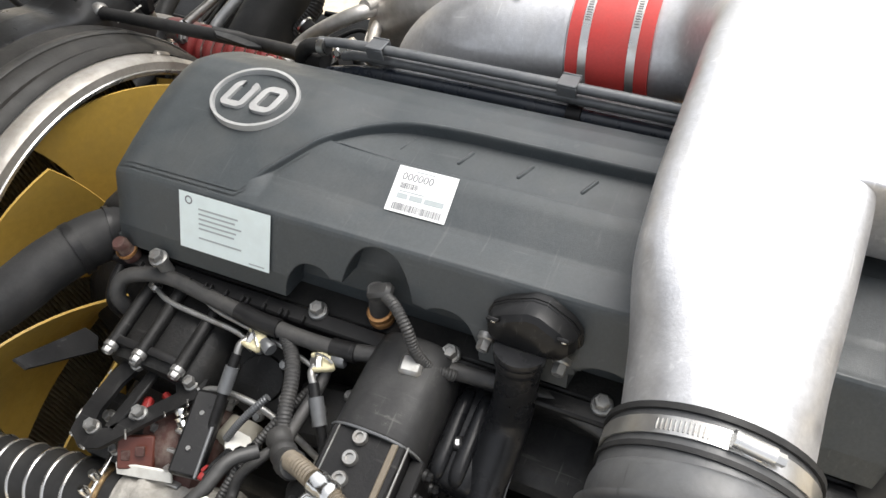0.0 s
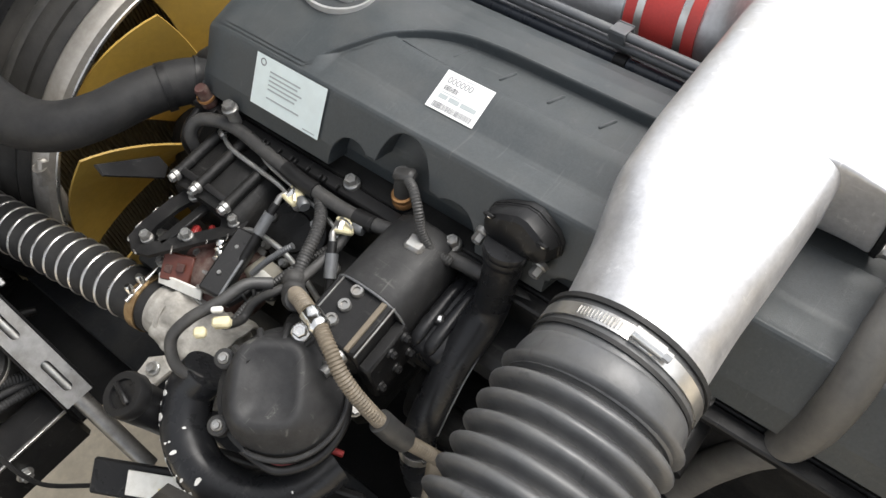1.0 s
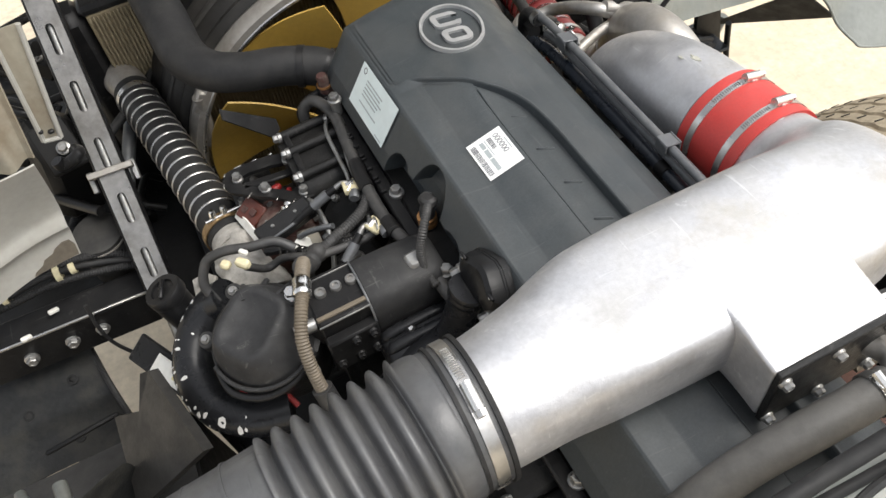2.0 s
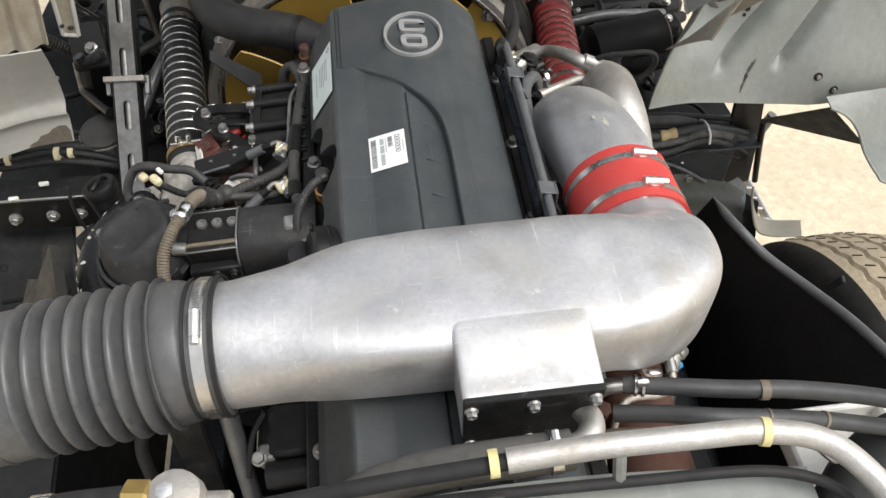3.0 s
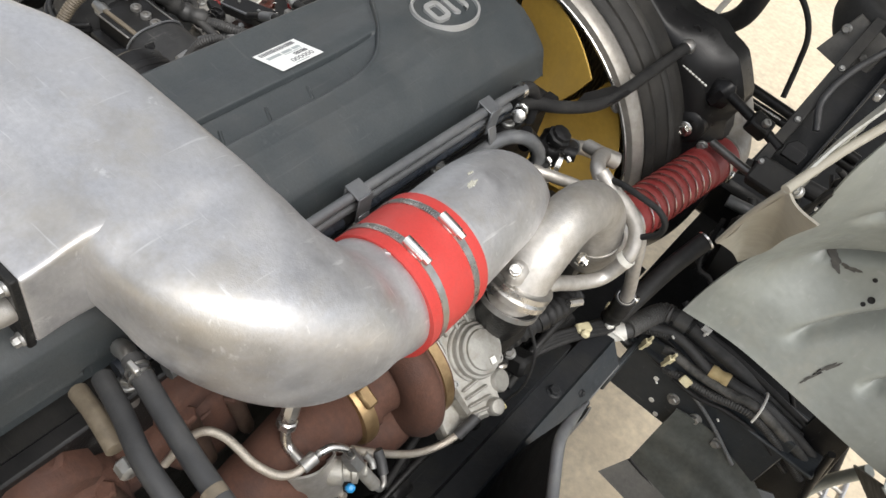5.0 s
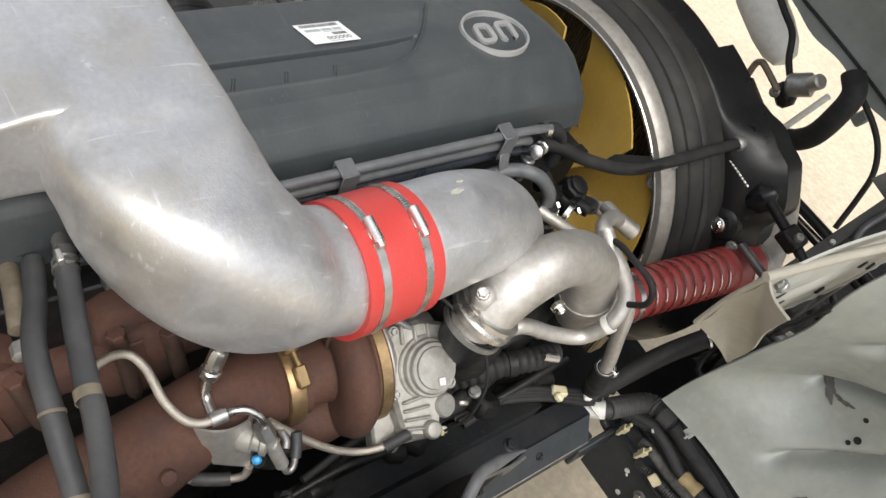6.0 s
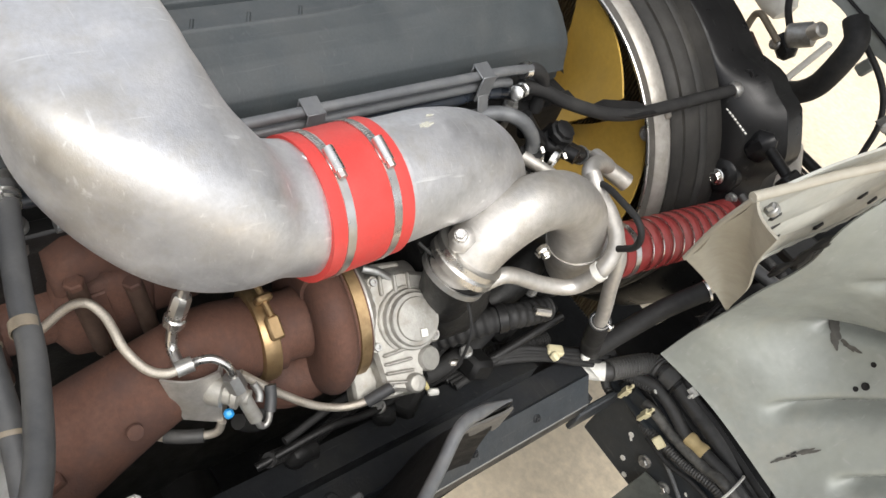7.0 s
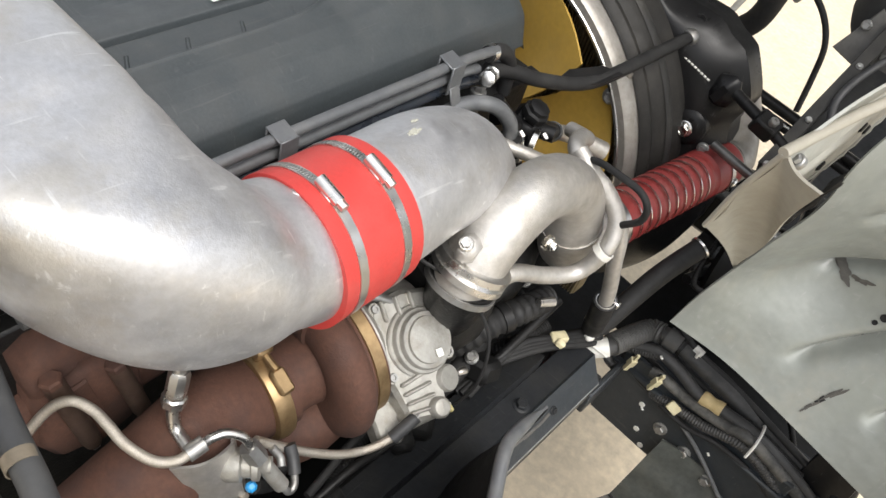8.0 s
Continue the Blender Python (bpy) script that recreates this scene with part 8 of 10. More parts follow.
def sill_sheet(u, v):
    k = u * (len(sill_line) - 1)
    i = min(int(k), len(sill_line) - 2)
    p = sill_line[i].lerp(sill_line[i + 1], k - i)
    return p + Vector((-0.053, -0.092, 0.051)) * v * smooth(0.15, 0.6, u)


part("sheet", sheet(sill_sheet, 24, 5, 0.004), M_CREAM, sill)
part("lip", tube(SILL_TOP, 0.0035, 8, 6), M_PILLAR, sill)
stays = thing("cab_stay", (0.92, 0.33, -0.9), "black and primer steel stays under the cab corner", "stay")
part("post", tube([(0.885, 0.295, -0.56), (0.905, 0.30, -0.66), (0.935, 0.305, -0.79)], 0.008, 10, 4), M_BLACK, stays)
part("post", tube([(0.99, 0.42, -0.66), (0.955, 0.42, -0.78), (0.94, 0.40, -0.86)], 0.014, 10, 4), M_PANEL, stays)
part("bracket", prism([(-0.05, -0.16), (0.05, -0.14), (0.04, 0.0), (0.02, 0.14), (-0.06, 0.16)], (0.885, 0.352, -0.68), (1, 0.1, 0), (0, 0.1, 1), 0.012, 0.003), M_BLACK, stays)



# ---- cab corner panels ----
def grid_patch(rows):
    """A smooth surface through a small net of points, rows along v."""
    cols = [curve_points(r, 8) for r in rows]

    def fn(u, v):
        k = u * (len(cols[0]) - 1)
        i = min(int(k), len(cols[0]) - 2)
        line = [c[i].lerp(c[i + 1], k - i) for c in cols]
        m = len(line) - 1
        q = v * m
        j = min(int(q), m - 1)
        t = q - j
        a, b, c, d = line[max(0, j - 1)], line[j], line[j + 1], line[min(m, j + 2)]
        return 0.5 * (2 * b + (c - a) * t + (2 * a - 5 * b + 4 * c - d) * t * t + (3 * b - a - 3 * c + d) * t ** 3)
    return fn


PANEL = [
    [(0.515, 0.168, -0.366), (0.62, 0.190, -0.385), (0.76, 0.195, -0.405), (0.90, 0.195, -0.420)],
    [(0.524, 0.172, -0.300), (0.63, 0.225, -0.300), (0.76, 0.235, -0.325), (0.92, 0.215, -0.330)],
    [(0.541, 0.180, -0.221), (0.635, 0.285, -0.215), (0.76, 0.275, -0.215), (0.93, 0.255, -0.220)],
    [(0.557, 0.150, -0.140), (0.660, 0.262, -0.110), (0.79, 0.285, -0.110), (0.96, 0.29, -0.110)],
    [(0.577, 0.150, -0.050), (0.680, 0.240, 0.000), (0.82, 0.260, 0.010), (1.00, 0.31, 0.0)],
    [(0.582, 0.150, 0.060), (0.700, 0.270, 0.110), (0.86, 0.290, 0.150), (1.05, 0.32, 0.15)],
    [(0.630, 0.290, 0.230), (0.750, 0.330, 0.260), (0.90, 0.34, 0.290), (1.08, 0.36, 0.30)],
]
# the panel runs on outwards, its lower edge falling away
for k, row in enumerate(PANEL):
    row.append(tuple(Vector(row[3]) + Vector((0.13 + 0.012 * k, 0.003, -0.02 if k < 2 else -0.002))))
    row.append(tuple(Vector(row[4]) + Vector((0.15 + 0.016 * k, 0.004, (-0.16, -0.05)[k] if k < 2 else -0.01))))
pan_fn = grid_patch(PANEL)


# start of each pressed groove (x, z), its direction and its depth
GROOVES = ((0.628, -0.062, 0.76, 0.65, 0.024), (0.611, -0.206, 0.79, 0.61, 0.027), (0.674, -0.330, 0.613, 0.79, 0.027), (0.810, -0.330, 0.53, 0.848, 0.027))


def panel_sheet(u, v):
    p = Vector(pan_fn(u, v))
    # pressed grooves running up and outwards
    for x0, z0, dx, dz, h in GROOVES:
        a = (p.x - x0) * dx + (p.z - z0) * dz
        c = (p.x - x0) * dz - (p.z - z0) * dx
        if a > -0.03:
            p.y += h * math.exp(-(c / (0.0085 if c < 0 else 0.014)) ** 2) * smooth(-0.012, 0.030, a)
    p.y += 0.004 * math.sin(7 * u + 3 * v) + 0.003 * math.sin(15 * v + 4 * u)
    return p


cabp = thing("truck_cab", (0.9, 0.2, -0.5), "stained grey and cream pressed steel truck cab, tilted forward", "truck cab")
part("corner_panel", sheet(panel_sheet, 190, 120, 0.003), M_PANEL, cabp)


def on_panel(u, v, lift=0.003):
    a, b = panel_sheet(u + 0.004, v), panel_sheet(u - 0.004, v)
    c, d = panel_sheet(u, v + 0.004), panel_sheet(u, v - 0.004)
    n = (a - b).cross(c - d).normalized()
    if n.y > 0:
        n = -n
    return panel_sheet(u, v) + n * lift, n


def panel_uv(x, z):
    def miss(w):
        p = panel_sheet(*w)
        return (p.x - x) ** 2 + (p.z - z) ** 2
    best = min(((i / 40, j / 32) for i in range(41) for j in range(33)), key=miss)
    step = 0.02
    for k in range(14):
        u, v = best
        best = min(((min(1.0, max(0.0, u + a * step)), min(1.0, max(0.0, v + b * step))) for a in (-1, 0, 1) for b in (-1, 0, 1)), key=miss)
        step *= 0.62
    return best


for x, z, s in ((0.907, -0.349, 0.010), (0.953, -0.385, 0.010), (0.717, -0.180, 0.004), (0.733, -0.209, 0.006), (0.728, -0.222, 0.004), (0.727, -0.259, 0.004), (0.640, -0.181, 0.006), (0.80, -0.15, 0.007), (0.86, -0.06, 0.006)):
    c, n = on_panel(*panel_uv(x, z), 0.0012)
    part("hole", lathe([(s, 0), (s, 0.0012), (s * 0.6, 0.0008)], c, n, 12), M_BLACK, cabp)
    if s > 0.009:
        part("stud", lathe([(s * 0.55, 0), (s * 0.5, 0.006), (s * 0.2, 0.007)], c, n, 10), M_BOLT, cabp)




def smudge_on_panel(x, z, rx, rz, turn, seed, mat=None):
    """A thin irregular patch of dirt that follows the panel."""
    random.seed(seed)
    ph = [random.uniform(0, 6.28) for _ in range(4)]
    ring = []
    c, s_ = math.cos(radians(turn)), math.sin(radians(turn))
    for k in range(40):
        a = 2 * math.pi * k / 40
        r = 1 + 0.30 * math.sin(2 * a + ph[0]) + 0.22 * math.sin(3 * a + ph[1]) + 0.14 * math.sin(5 * a + ph[2]) + 0.10 * math.sin(9 * a + ph[3])
        dx, dz = rx * r * math.cos(a), rz * r * math.sin(a)
        ring.append(on_panel(*panel_uv(x + dx * c - dz * s_, z + dx * s_ + dz * c), 0.0022)[0])
    n = on_panel(*panel_uv(x, z))[1]
    part("stain", loft([ring, [p + n * 0.0005 for p in ring]]), mat or M_GRIME, cabp)


smudge_on_panel(0.652, -0.197, 0.016, 0.0085, -25, 3)
smudge_on_panel(0.680, -0.190, 0.012, 0.0045, 20, 8)
smudge_on_panel(0.755, -0.330, 0.020, 0.0030, 68, 5)
smudge_on_panel(0.743, -0.365, 0.013, 0.0026, 74, 11)
smudge_on_panel(0.748, -0.348, 0.006, 0.0042, 60, 14, M_BLACK)
# folded cream tab and flange above
tab = cabp
TAB_A, TAB_B, TAB_C, TAB_D = Vector((0.503, -0.030, -0.040)), Vector((0.531, -0.072, 0.108)), Vector((0.578, -0.097, 0.108)), Vector((0.540, 0.205, -0.238))
part("tab", sheet(lambda u, v: TAB_A.lerp(TAB_B, u).lerp(TAB_D.lerp(TAB_C, u), v) + Vector((-0.006, 0.010, 0.0)) * math.sin(math.pi * u) * math.sin(math.pi * v) + Vector((0.003, 0, 0.003)) * math.sin(9 * u + 4 * v), 20, 20, 0.003), M_CREAM, tab)
part("tab_lip", tube([TAB_A, TAB_A.lerp(TAB_B, 0.5) + Vector((-0.003, 0, 0.003)), TAB_B], 0.0035, 8, 6), M_CREAM, tab)
part("torn_edge", tube([(0.553, 0.153, -0.105), (0.558, 0.150, -0.080), (0.566, 0.152, -0.056), (0.570, 0.144, -0.026), (0.578, 0.146, 0.006)], lambda s: 0.0035 + 0.003 * math.sin(9 * s) ** 2, 8, 6), M_BLACK, tab, "dark torn edge")
part("edge_bead", tube([(0.530, -0.078, 0.110), (0.552, 0.020, 0.128), (0.578, 0.110, 0.152), (0.596, 0.190, 0.185), (0.600, 0.270, 0.225), (0.590, 0.36, 0.265)], 0.0058, 10, 8), M_CREAM, tab, "cream rolled edge")
part("bolt", hexbolt((0.540, -0.03, 0.085), (-0.5, -0.6, 0.5), 0.010, 0.008, 0.008), M_BOLT, tab)
outer = cabp
PIL_A, PIL_B, PIL_C, PIL_D = Vector((0.528, 0.130, -0.100)), Vector((0.529, -0.078, 0.108)), Vector((0.600, 0.300, 0.232)), Vector((0.572, 0.470, 0.030))


def pillar_sheet(u, v):
    """The door pillar's inner sheet, with pressed ribs along it."""
    p = PIL_A.lerp(PIL_B, u).lerp(PIL_D.lerp(PIL_C, u), v)
    n = (PIL_B - PIL_A).cross(PIL_D - PIL_A).normalized()
    ribs = 0.006 * math.exp(-((u - 0.18) / 0.05) ** 2) + 0.007 * math.exp(-((u - 0.45) / 0.06) ** 2) + 0.006 * math.exp(-((u - 0.78) / 0.05) ** 2)
    return p + n * (ribs * smooth(0.04, 0.14, v) + 0.002 * math.sin(11 * v + 5 * u))


part("pillar", sheet(pillar_sheet, 44, 40, 0.003), M_PILLAR, outer, "whitish pressed steel pillar")
for u, v in ((0.30, 0.10), (0.50, 0.09), (0.68, 0.08), (0.12, 0.30), (0.10, 0.55), (0.33, 0.46)):
    part("pillar_slot", box(pillar_sheet(u, v), (0.007, 0.016, 0.010), 0.002, turned(35, 20, 10)), M_BLACK, outer)
part("pillar_edge", tube([pillar_sheet(0.0, k / 8) for k in range(9)], lambda s: 0.0035 + 0.002 * math.sin(40 * s) ** 2, 8, 4), M_PILLAR, outer)
part("clip", box((0.545, 0.09, 0.172), (0.008, 0.02, 0.010), 0.002), M_BOLT, outer)
# unseen sheet, added to block the sky ahead and darken the engine's front
part("floor_pan", sheet(lambda u, v: (-1.15 + 2.3 * u, 0.42 + 1.70 * v, 0.80 - 0.65 * v + 0.02 * math.sin(25 * u)), 40, 12, 0.04), M_DUSTY, outer, "unseen dark sheet in place of the cab floor, added to block the front sky")
wflap = cabp
FALL = [(0.922, 0.138, -0.386), (0.962, 0.128, -0.405), (1.000, 0.120, -0.445), (1.030, 0.100, -0.500), (1.052, 0.060, -0.530), (1.075, 0.040, -0.545), (1.20, 0.02, -0.57), (1.40, 0.02, -0.58)]
fall_line = curve_points(FALL, 6)


def fall_sheet(u, v):
    """The fender corner: the panel's lower edge falls away outwards."""
    k = v * (len(fall_line) - 1)
    i = min(int(k), len(fall_line) - 2)
    p = fall_line[i].lerp(fall_line[i + 1], k - i)
    top = Vector((0.915 + 0.49 * v, 0.160 + 0.06 * v, -0.372 - 0.02 * v))
    return p.lerp(top, u) + Vector((0, -0.004 * math.sin(math.pi * u), 0))


part("fender_corner", sheet(fall_sheet, 10, 40, 0.003), M_PANEL, wflap)
part("fender_lip", tube(FALL, 0.0035, 8, 6), M_PANEL, wflap)
part("inner_liner", sheet(lambda u, v: Vector((0.969, 0.441, -0.694)).lerp(Vector((0.925, 0.142, -0.388)).lerp(Vector((1.022, 0.108, -0.480)), v), 0.03 + 0.97 * u), 12, 10, 0.004), M_LINER, wflap, "black inner fender liner")
# ---- left: strut, plate, bracket ----
strut = thing("slotted_strut", (-0.6, 0.1, -0.42), "bare steel channel strut with long slots and a collar", "strut")
sdir = Vector((0.045, 0.733, 0.679)).normalized()
S0 = Vector((-0.6015, 0.142, -0.440))
sx = Vector((1, 0, 0)) - sdir * sdir.x
sx.normalize()
sn = sx.cross(sdir)
if sn.z < 0:
    sn = -sn


def strut_box(along, across, out, size):
    c = S0 + sdir * along + sx * across + sn * out
    return box(c, size, 0.0015, Matrix((sx, sdir, sn)).transposed())


SL = 0.86
part("back", strut_box(SL / 2, 0, -0.018, (0.052, SL, 0.003)), M_BLACK, strut)
for k in (-1, 1):
    part("flank", strut_box(SL / 2, k * 0.0262, -0.006, (0.003, SL, 0.030)), M_BLACK, strut)
SLOTS = (0.0505, 0.161, 0.271, 0.382, 0.492, 0.603, 0.713, 0.823)


def slot_half(a):
    """Half the width of the opening at a length along the strut; the slots have round ends."""
    w, half = 0.0075, 0.030
    for c in SLOTS:
        d = abs(a - c)
        if d <= half:
            return w if d <= half - w else math.sqrt(max(0.0, w * w - (d - half + w) ** 2))
    return 0.0


def slotted_half(side):
    along = sorted({SL * i / 60 for i in range(61)} | {min(SL, max(0.0, c + sg * (0.030 - 0.0075 * f))) for c in SLOTS for sg in (-1, 1) for f in (0.0, 0.03, 0.1, 0.25, 0.5, 0.75, 1.0)})

    def fn(u, v):
        a = along[min(len(along) - 1, int(round(u * (len(along) - 1))))]
        w = slot_half(a)
        return S0 + sdir * a + sx * (side * (w + (0.0235 - w) * v)) + sn * 0.0085
    return sheet(fn, len(along) - 1, 3, 0.003)


for k in (-1, 1):
    part("face", slotted_half(k), M_STRUT, strut)
part("collar", strut_box(0.236, 0, 0.004, (0.084, 0.012, 0.030)), M_RING, strut)
part("collar_lug", strut_box(0.226, 0.040, -0.014, (0.010, 0.040, 0.016)), M_BOLT, strut)
part("collar_lug", strut_box(0.226, -0.040, -0.014, (0.010, 0.040, 0.016)), M_BOLT, strut)
part("lower_rod", tube([S0 + sdir * 0.02 - sn * 0.006, S0 - sdir * 0.07 - sn * 0.006, S0 - sdir * 0.16 - sn * 0.006], 0.0145, 18, 3), M_STRUT, strut)
part("inner_rod", tube([S0 + sdir * 0.0 - sn * 0.006, S0 + sdir * 0.30 - sn * 0.006], 0.009, 12, 2), M_BOLT, strut)
part("inner_rod", tube([S0 + sdir * 0.30 - sn * 0.006, S0 + sdir * SL - sn * 0.006], 0.008, 12, 2), M_BOLT, strut)
lplate = cabp


def lplate_sheet(u, v):
    """The whitish panel below the pillar; its foot flares and sags."""
    low = Vector((-0.694, 0.192, -0.326)).lerp(Vector((-1.10, 0.07, -0.315)), u)
    high = Vector((-0.660, 0.172, -0.086)).lerp(Vector((-1.06, 0.10, -0.070)), u)
    p = low.lerp(high, v)
    p.y += 0.020 * math.sin(math.pi * v) - 0.012 * math.exp(-((v - 0.30) / 0.05) ** 2) + 0.005 * math.sin(7 * u + 4 * v)
    p.z += 0.006 * math.sin(9 * u) * (1 - v)
    return p


part("side_plate", sheet(lplate_sheet, 30, 28, 0.003), M_WHITISH, lplate, "dusty whitish side plate")
mud = [lplate_sheet(u, v) + Vector((0, -0.004, 0.002)) for u, v in ((0.004, 0.01), (0.004, 0.10), (0.02, 0.15), (0.05, 0.155), (0.085, 0.13), (0.10, 0.10), (0.14, 0.085), (0.155, 0.05), (0.19, 0.03), (0.20, 0.008), (0.10, 0.004))]
part("mud_stain", loft([mud, [p + Vector((0, -0.001, 0)) for p in mud]]), M_MUD, lplate, "brown mud stain")


def curtain_sheet(u, v):
    """The ribbed, rust-streaked plate above."""
    return Vector((-0.664 - 0.40 * u + 0.035 * v, 0.212 - 0.10 * u + 0.05 * v + 0.009 * math.sin(52 * u), -0.108 + 0.26 * v))


part("upper_plate", sheet(curtain_sheet, 80, 12, 0.003), M_STAINED, lplate, "rust-streaked ribbed upper plate")
FRAME_Q = (Vector((-0.645, 0.250, -0.112)), Vector((-0.618, 0.250, -0.116)), Vector((-0.580, 0.262, 0.090)), Vector((-0.622, 0.262, 0.090)))
part("hanger_plate", sheet(lambda u, v: FRAME_Q[0].lerp(FRAME_Q[1], u).lerp(FRAME_Q[3].lerp(FRAME_Q[2], u), v), 6, 12, 0.003), M_STAINED, lplate)
for a, b in ((0, 1), (1, 2), (0, 3)):
    part("hanger_rim", tube([FRAME_Q[a] + Vector((0, -0.003, 0)), FRAME_Q[a].lerp(FRAME_Q[b], 0.5) + Vector((0, -0.003, 0)), FRAME_Q[b] + Vector((0, -0.003, 0))], 0.0042, 8, 4), M_WHITISH, lplate)
part("clip", box((-0.626, 0.246, -0.098), (0.010, 0.008, 0.007), 0.002), M_BLACK, lplate)
part("clip", box((-0.640, 0.246, -0.092), (0.008, 0.008, 0.006), 0.002), M_BLACK, lplate)
cross = thing("cross_bracket", (-0.78, 0.17, -0.55), "black cross bracket with a worn bright edge and bolts", "bracket")
part("beam", box((-0.80, 0.195, -0.505), (0.34, 0.07, 0.10), 0.006, turned(0, 0, -2)), M_BLACK, cross)
part("edge", box((-0.80, 0.158, -0.452), (0.34, 0.004, 0.006), 0.001, turned(0, 0, -2)), M_STEEL, cross)
for x in (-0.74, -0.80, -0.88):
    part("bolt", hexbolt((x, 0.158, -0.505), (0, -1, 0.1), 0.018, 0.012, 0.014), M_BOLT, cross)
lcable = thing("cable_bundle", (-0.8, 0.2, -0.43), "black taped cables with pale tape rings on the cross bracket", "cable bundle")
for k in range(6):
    y0, z0, r = 0.222 + 0.013 * k, -0.412 + 0.009 * (k % 3), (0.008, 0.0065, 0.010, 0.0055, 0.0075, 0.006)[k]
    pts = [(-1.05, y0 + 0.01, z0 + 0.004), (-0.90, y0 - 0.004 * (k % 2), z0), (-0.78, y0 + 0.006, z0 + 0.006 * (k % 2)), (-0.67, y0 - 0.006, z0 - 0.010), (-0.58, 0.205 + 0.006 * k, -0.45 - 0.006 * k)]
    part("cable", ribbed(pts, r, 0.0048, 0.14, 12, 4) if k % 2 == 0 else tube(pts, r, 12, 6), M_RUBBER, lcable)
for x, r in ((-0.872, 0.019), (-0.770, 0.016), (-0.742, 0.012)):
    part("tape", tube([(x, 0.240, -0.402), (x + 0.011, 0.240, -0.402)], r, 14, 2), M_TAG, lcable)
for x, y, z in ((-0.86, 0.16, -0.445), (-0.80, 0.19, -0.438), (-0.93, 0.175, -0.44)):
    part("clip", box((x, y, z), (0.020, 0.010, 0.008), 0.002, turned(0, 20, 25)), M_WHITE, lcable)
part("hanging_lead", tube([(-0.735, 0.15, -0.415), (-0.738, 0.135, -0.47), (-0.732, 0.13, -0.53), (-0.70, 0.12, -0.60), (-0.66, 0.10, -0.66)], 0.004, 8, 6), M_RUBBER, lcable)
lguard = thing("mudguard", (-0.78, 0.0, -0.95), "dusty black plastic mudguard under the cross bracket", "mudguard")
part("sheet", sheet(lambda u, v: (-0.805 + 0.06 * v - 0.50 * u, 0.225 - 0.34 * v + 0.03 * u, -0.600 - 0.05 * v - 0.22 * v * v + 0.012 * math.sin(9 * v + 2 * u) + 0.008 * math.exp(-((v - 0.35) / 0.03) ** 2)), 22, 30, 0.005), M_GUARD, lguard)
for u, v in ((0.12, 0.22), (0.22, 0.48), (0.34, 0.30)):
    p = Vector((-0.805 + 0.06 * v - 0.50 * u, 0.225 - 0.34 * v + 0.03 * u, -0.600 - 0.05 * v - 0.22 * v * v + 0.012 * math.sin(9 * v + 2 * u)))
    part("slot", lathe([(0.011, 0.002), (0.011, 0.006), (0.006, 0.006), (0.006, 0.002)], p, (0.1, -0.5, 1), 14), M_LINER, lguard)
part("slot_bar", box((-0.862, 0.035, -0.628), (0.150, 0.012, 0.010), 0.004, turned(-20, 0, 6)), M_LINER, lguard)
part("lip", tube([(-0.805, 0.225, -0.598), (-0.775, 0.055, -0.635), (-0.745, -0.115, -0.865)], 0.006, 8, 6), M_RUBBER, lguard)
part("arch", sheet(lambda u, v: (-0.625 - 0.58 * u, -0.42 + 0.575 * math.cos(radians(62 + 106 * v)), -0.94 + 0.575 * math.sin(radians(62 + 106 * v))), 10, 30, 0.006), M_RUBBER, lguard)
part("skirt", sheet(lambda u, v: (-0.622 + 0.03 * v, -0.42 + 0.575 * math.cos(radians(62 + 106 * u)), (-0.94 + 0.575 * math.sin(radians(62 + 106 * u))) * (1 - v) - 0.78 * v), 24, 6, 0.005), M_LINER, lguard)
part("flap", sheet(lambda u, v: (-0.66 - 0.10 * v - 0.05 * u, -0.14 - 0.16 * u, -0.56 - 0.32 * v - 0.06 * u), 10, 10, 0.005), M_GUARD, lguard)
intake = thing("snorkel_guard", (-0.68, -0.3, -0.6), "dark folded plastic guard with a pointed flap beside the bellows", "guard")
GF = (Vector((-0.604, -0.228, -0.168)), Vector((-0.572, -0.365, -0.195)), Vector((-0.705, -0.335, -0.320)), Vector((-0.700, -0.185, -0.300)))
part("flap", loft([[GF[0], GF[0] + Vector((-0.012, 0.004, -0.004)), GF[0].lerp(GF[3], 0.5) + Vector((0.0, -0.02, -0.02)), GF[3], GF[2], GF[1]], [p + Vector((0.012, 0.004, -0.010)) for p in (GF[0], GF[0] + Vector((-0.012, 0.004, -0.004)), GF[0].lerp(GF[3], 0.5) + Vector((0.0, -0.02, -0.02)), GF[3], GF[2], GF[1])]]), M_DARKRUB, intake)
part("body", loft_sections([((-0.735, -0.30, -0.34), 0.050, 0.085, 5, 30, 8), ((-0.79, -0.33, -0.33), 0.085, 0.095, 5, 25, 8), ((-0.86, -0.36, -0.34), 0.090, 0.090, 5, 20, 8)], 5, 36), M_GUARD, intake)
# paler ribs stand in for the highlight along the guard's edges
part("edge_rib", tube([(-0.775, -0.285, -0.245), (-0.768, -0.345, -0.250), (-0.752, -0.410, -0.275)], lambda s: 0.010 + 0.003 * s, 10, 6), M_APRON, intake, "grey edge rib with an edge highlight put into its colour")
part("edge_rib", tube([(-0.83, -0.27, -0.25), (-0.815, -0.31, -0.238), (-0.80, -0.36, -0.245)], 0.008, 10, 6), M_APRON, intake)
part("leg", box((-0.79, -0.33, -0.55), (0.05, 0.05, 0.30), 0.006), M_LINER, intake)
canister = thing("air_tank", (-0.63, 0.29, -0.55), "dusty dark round canister behind the strut", "canister")
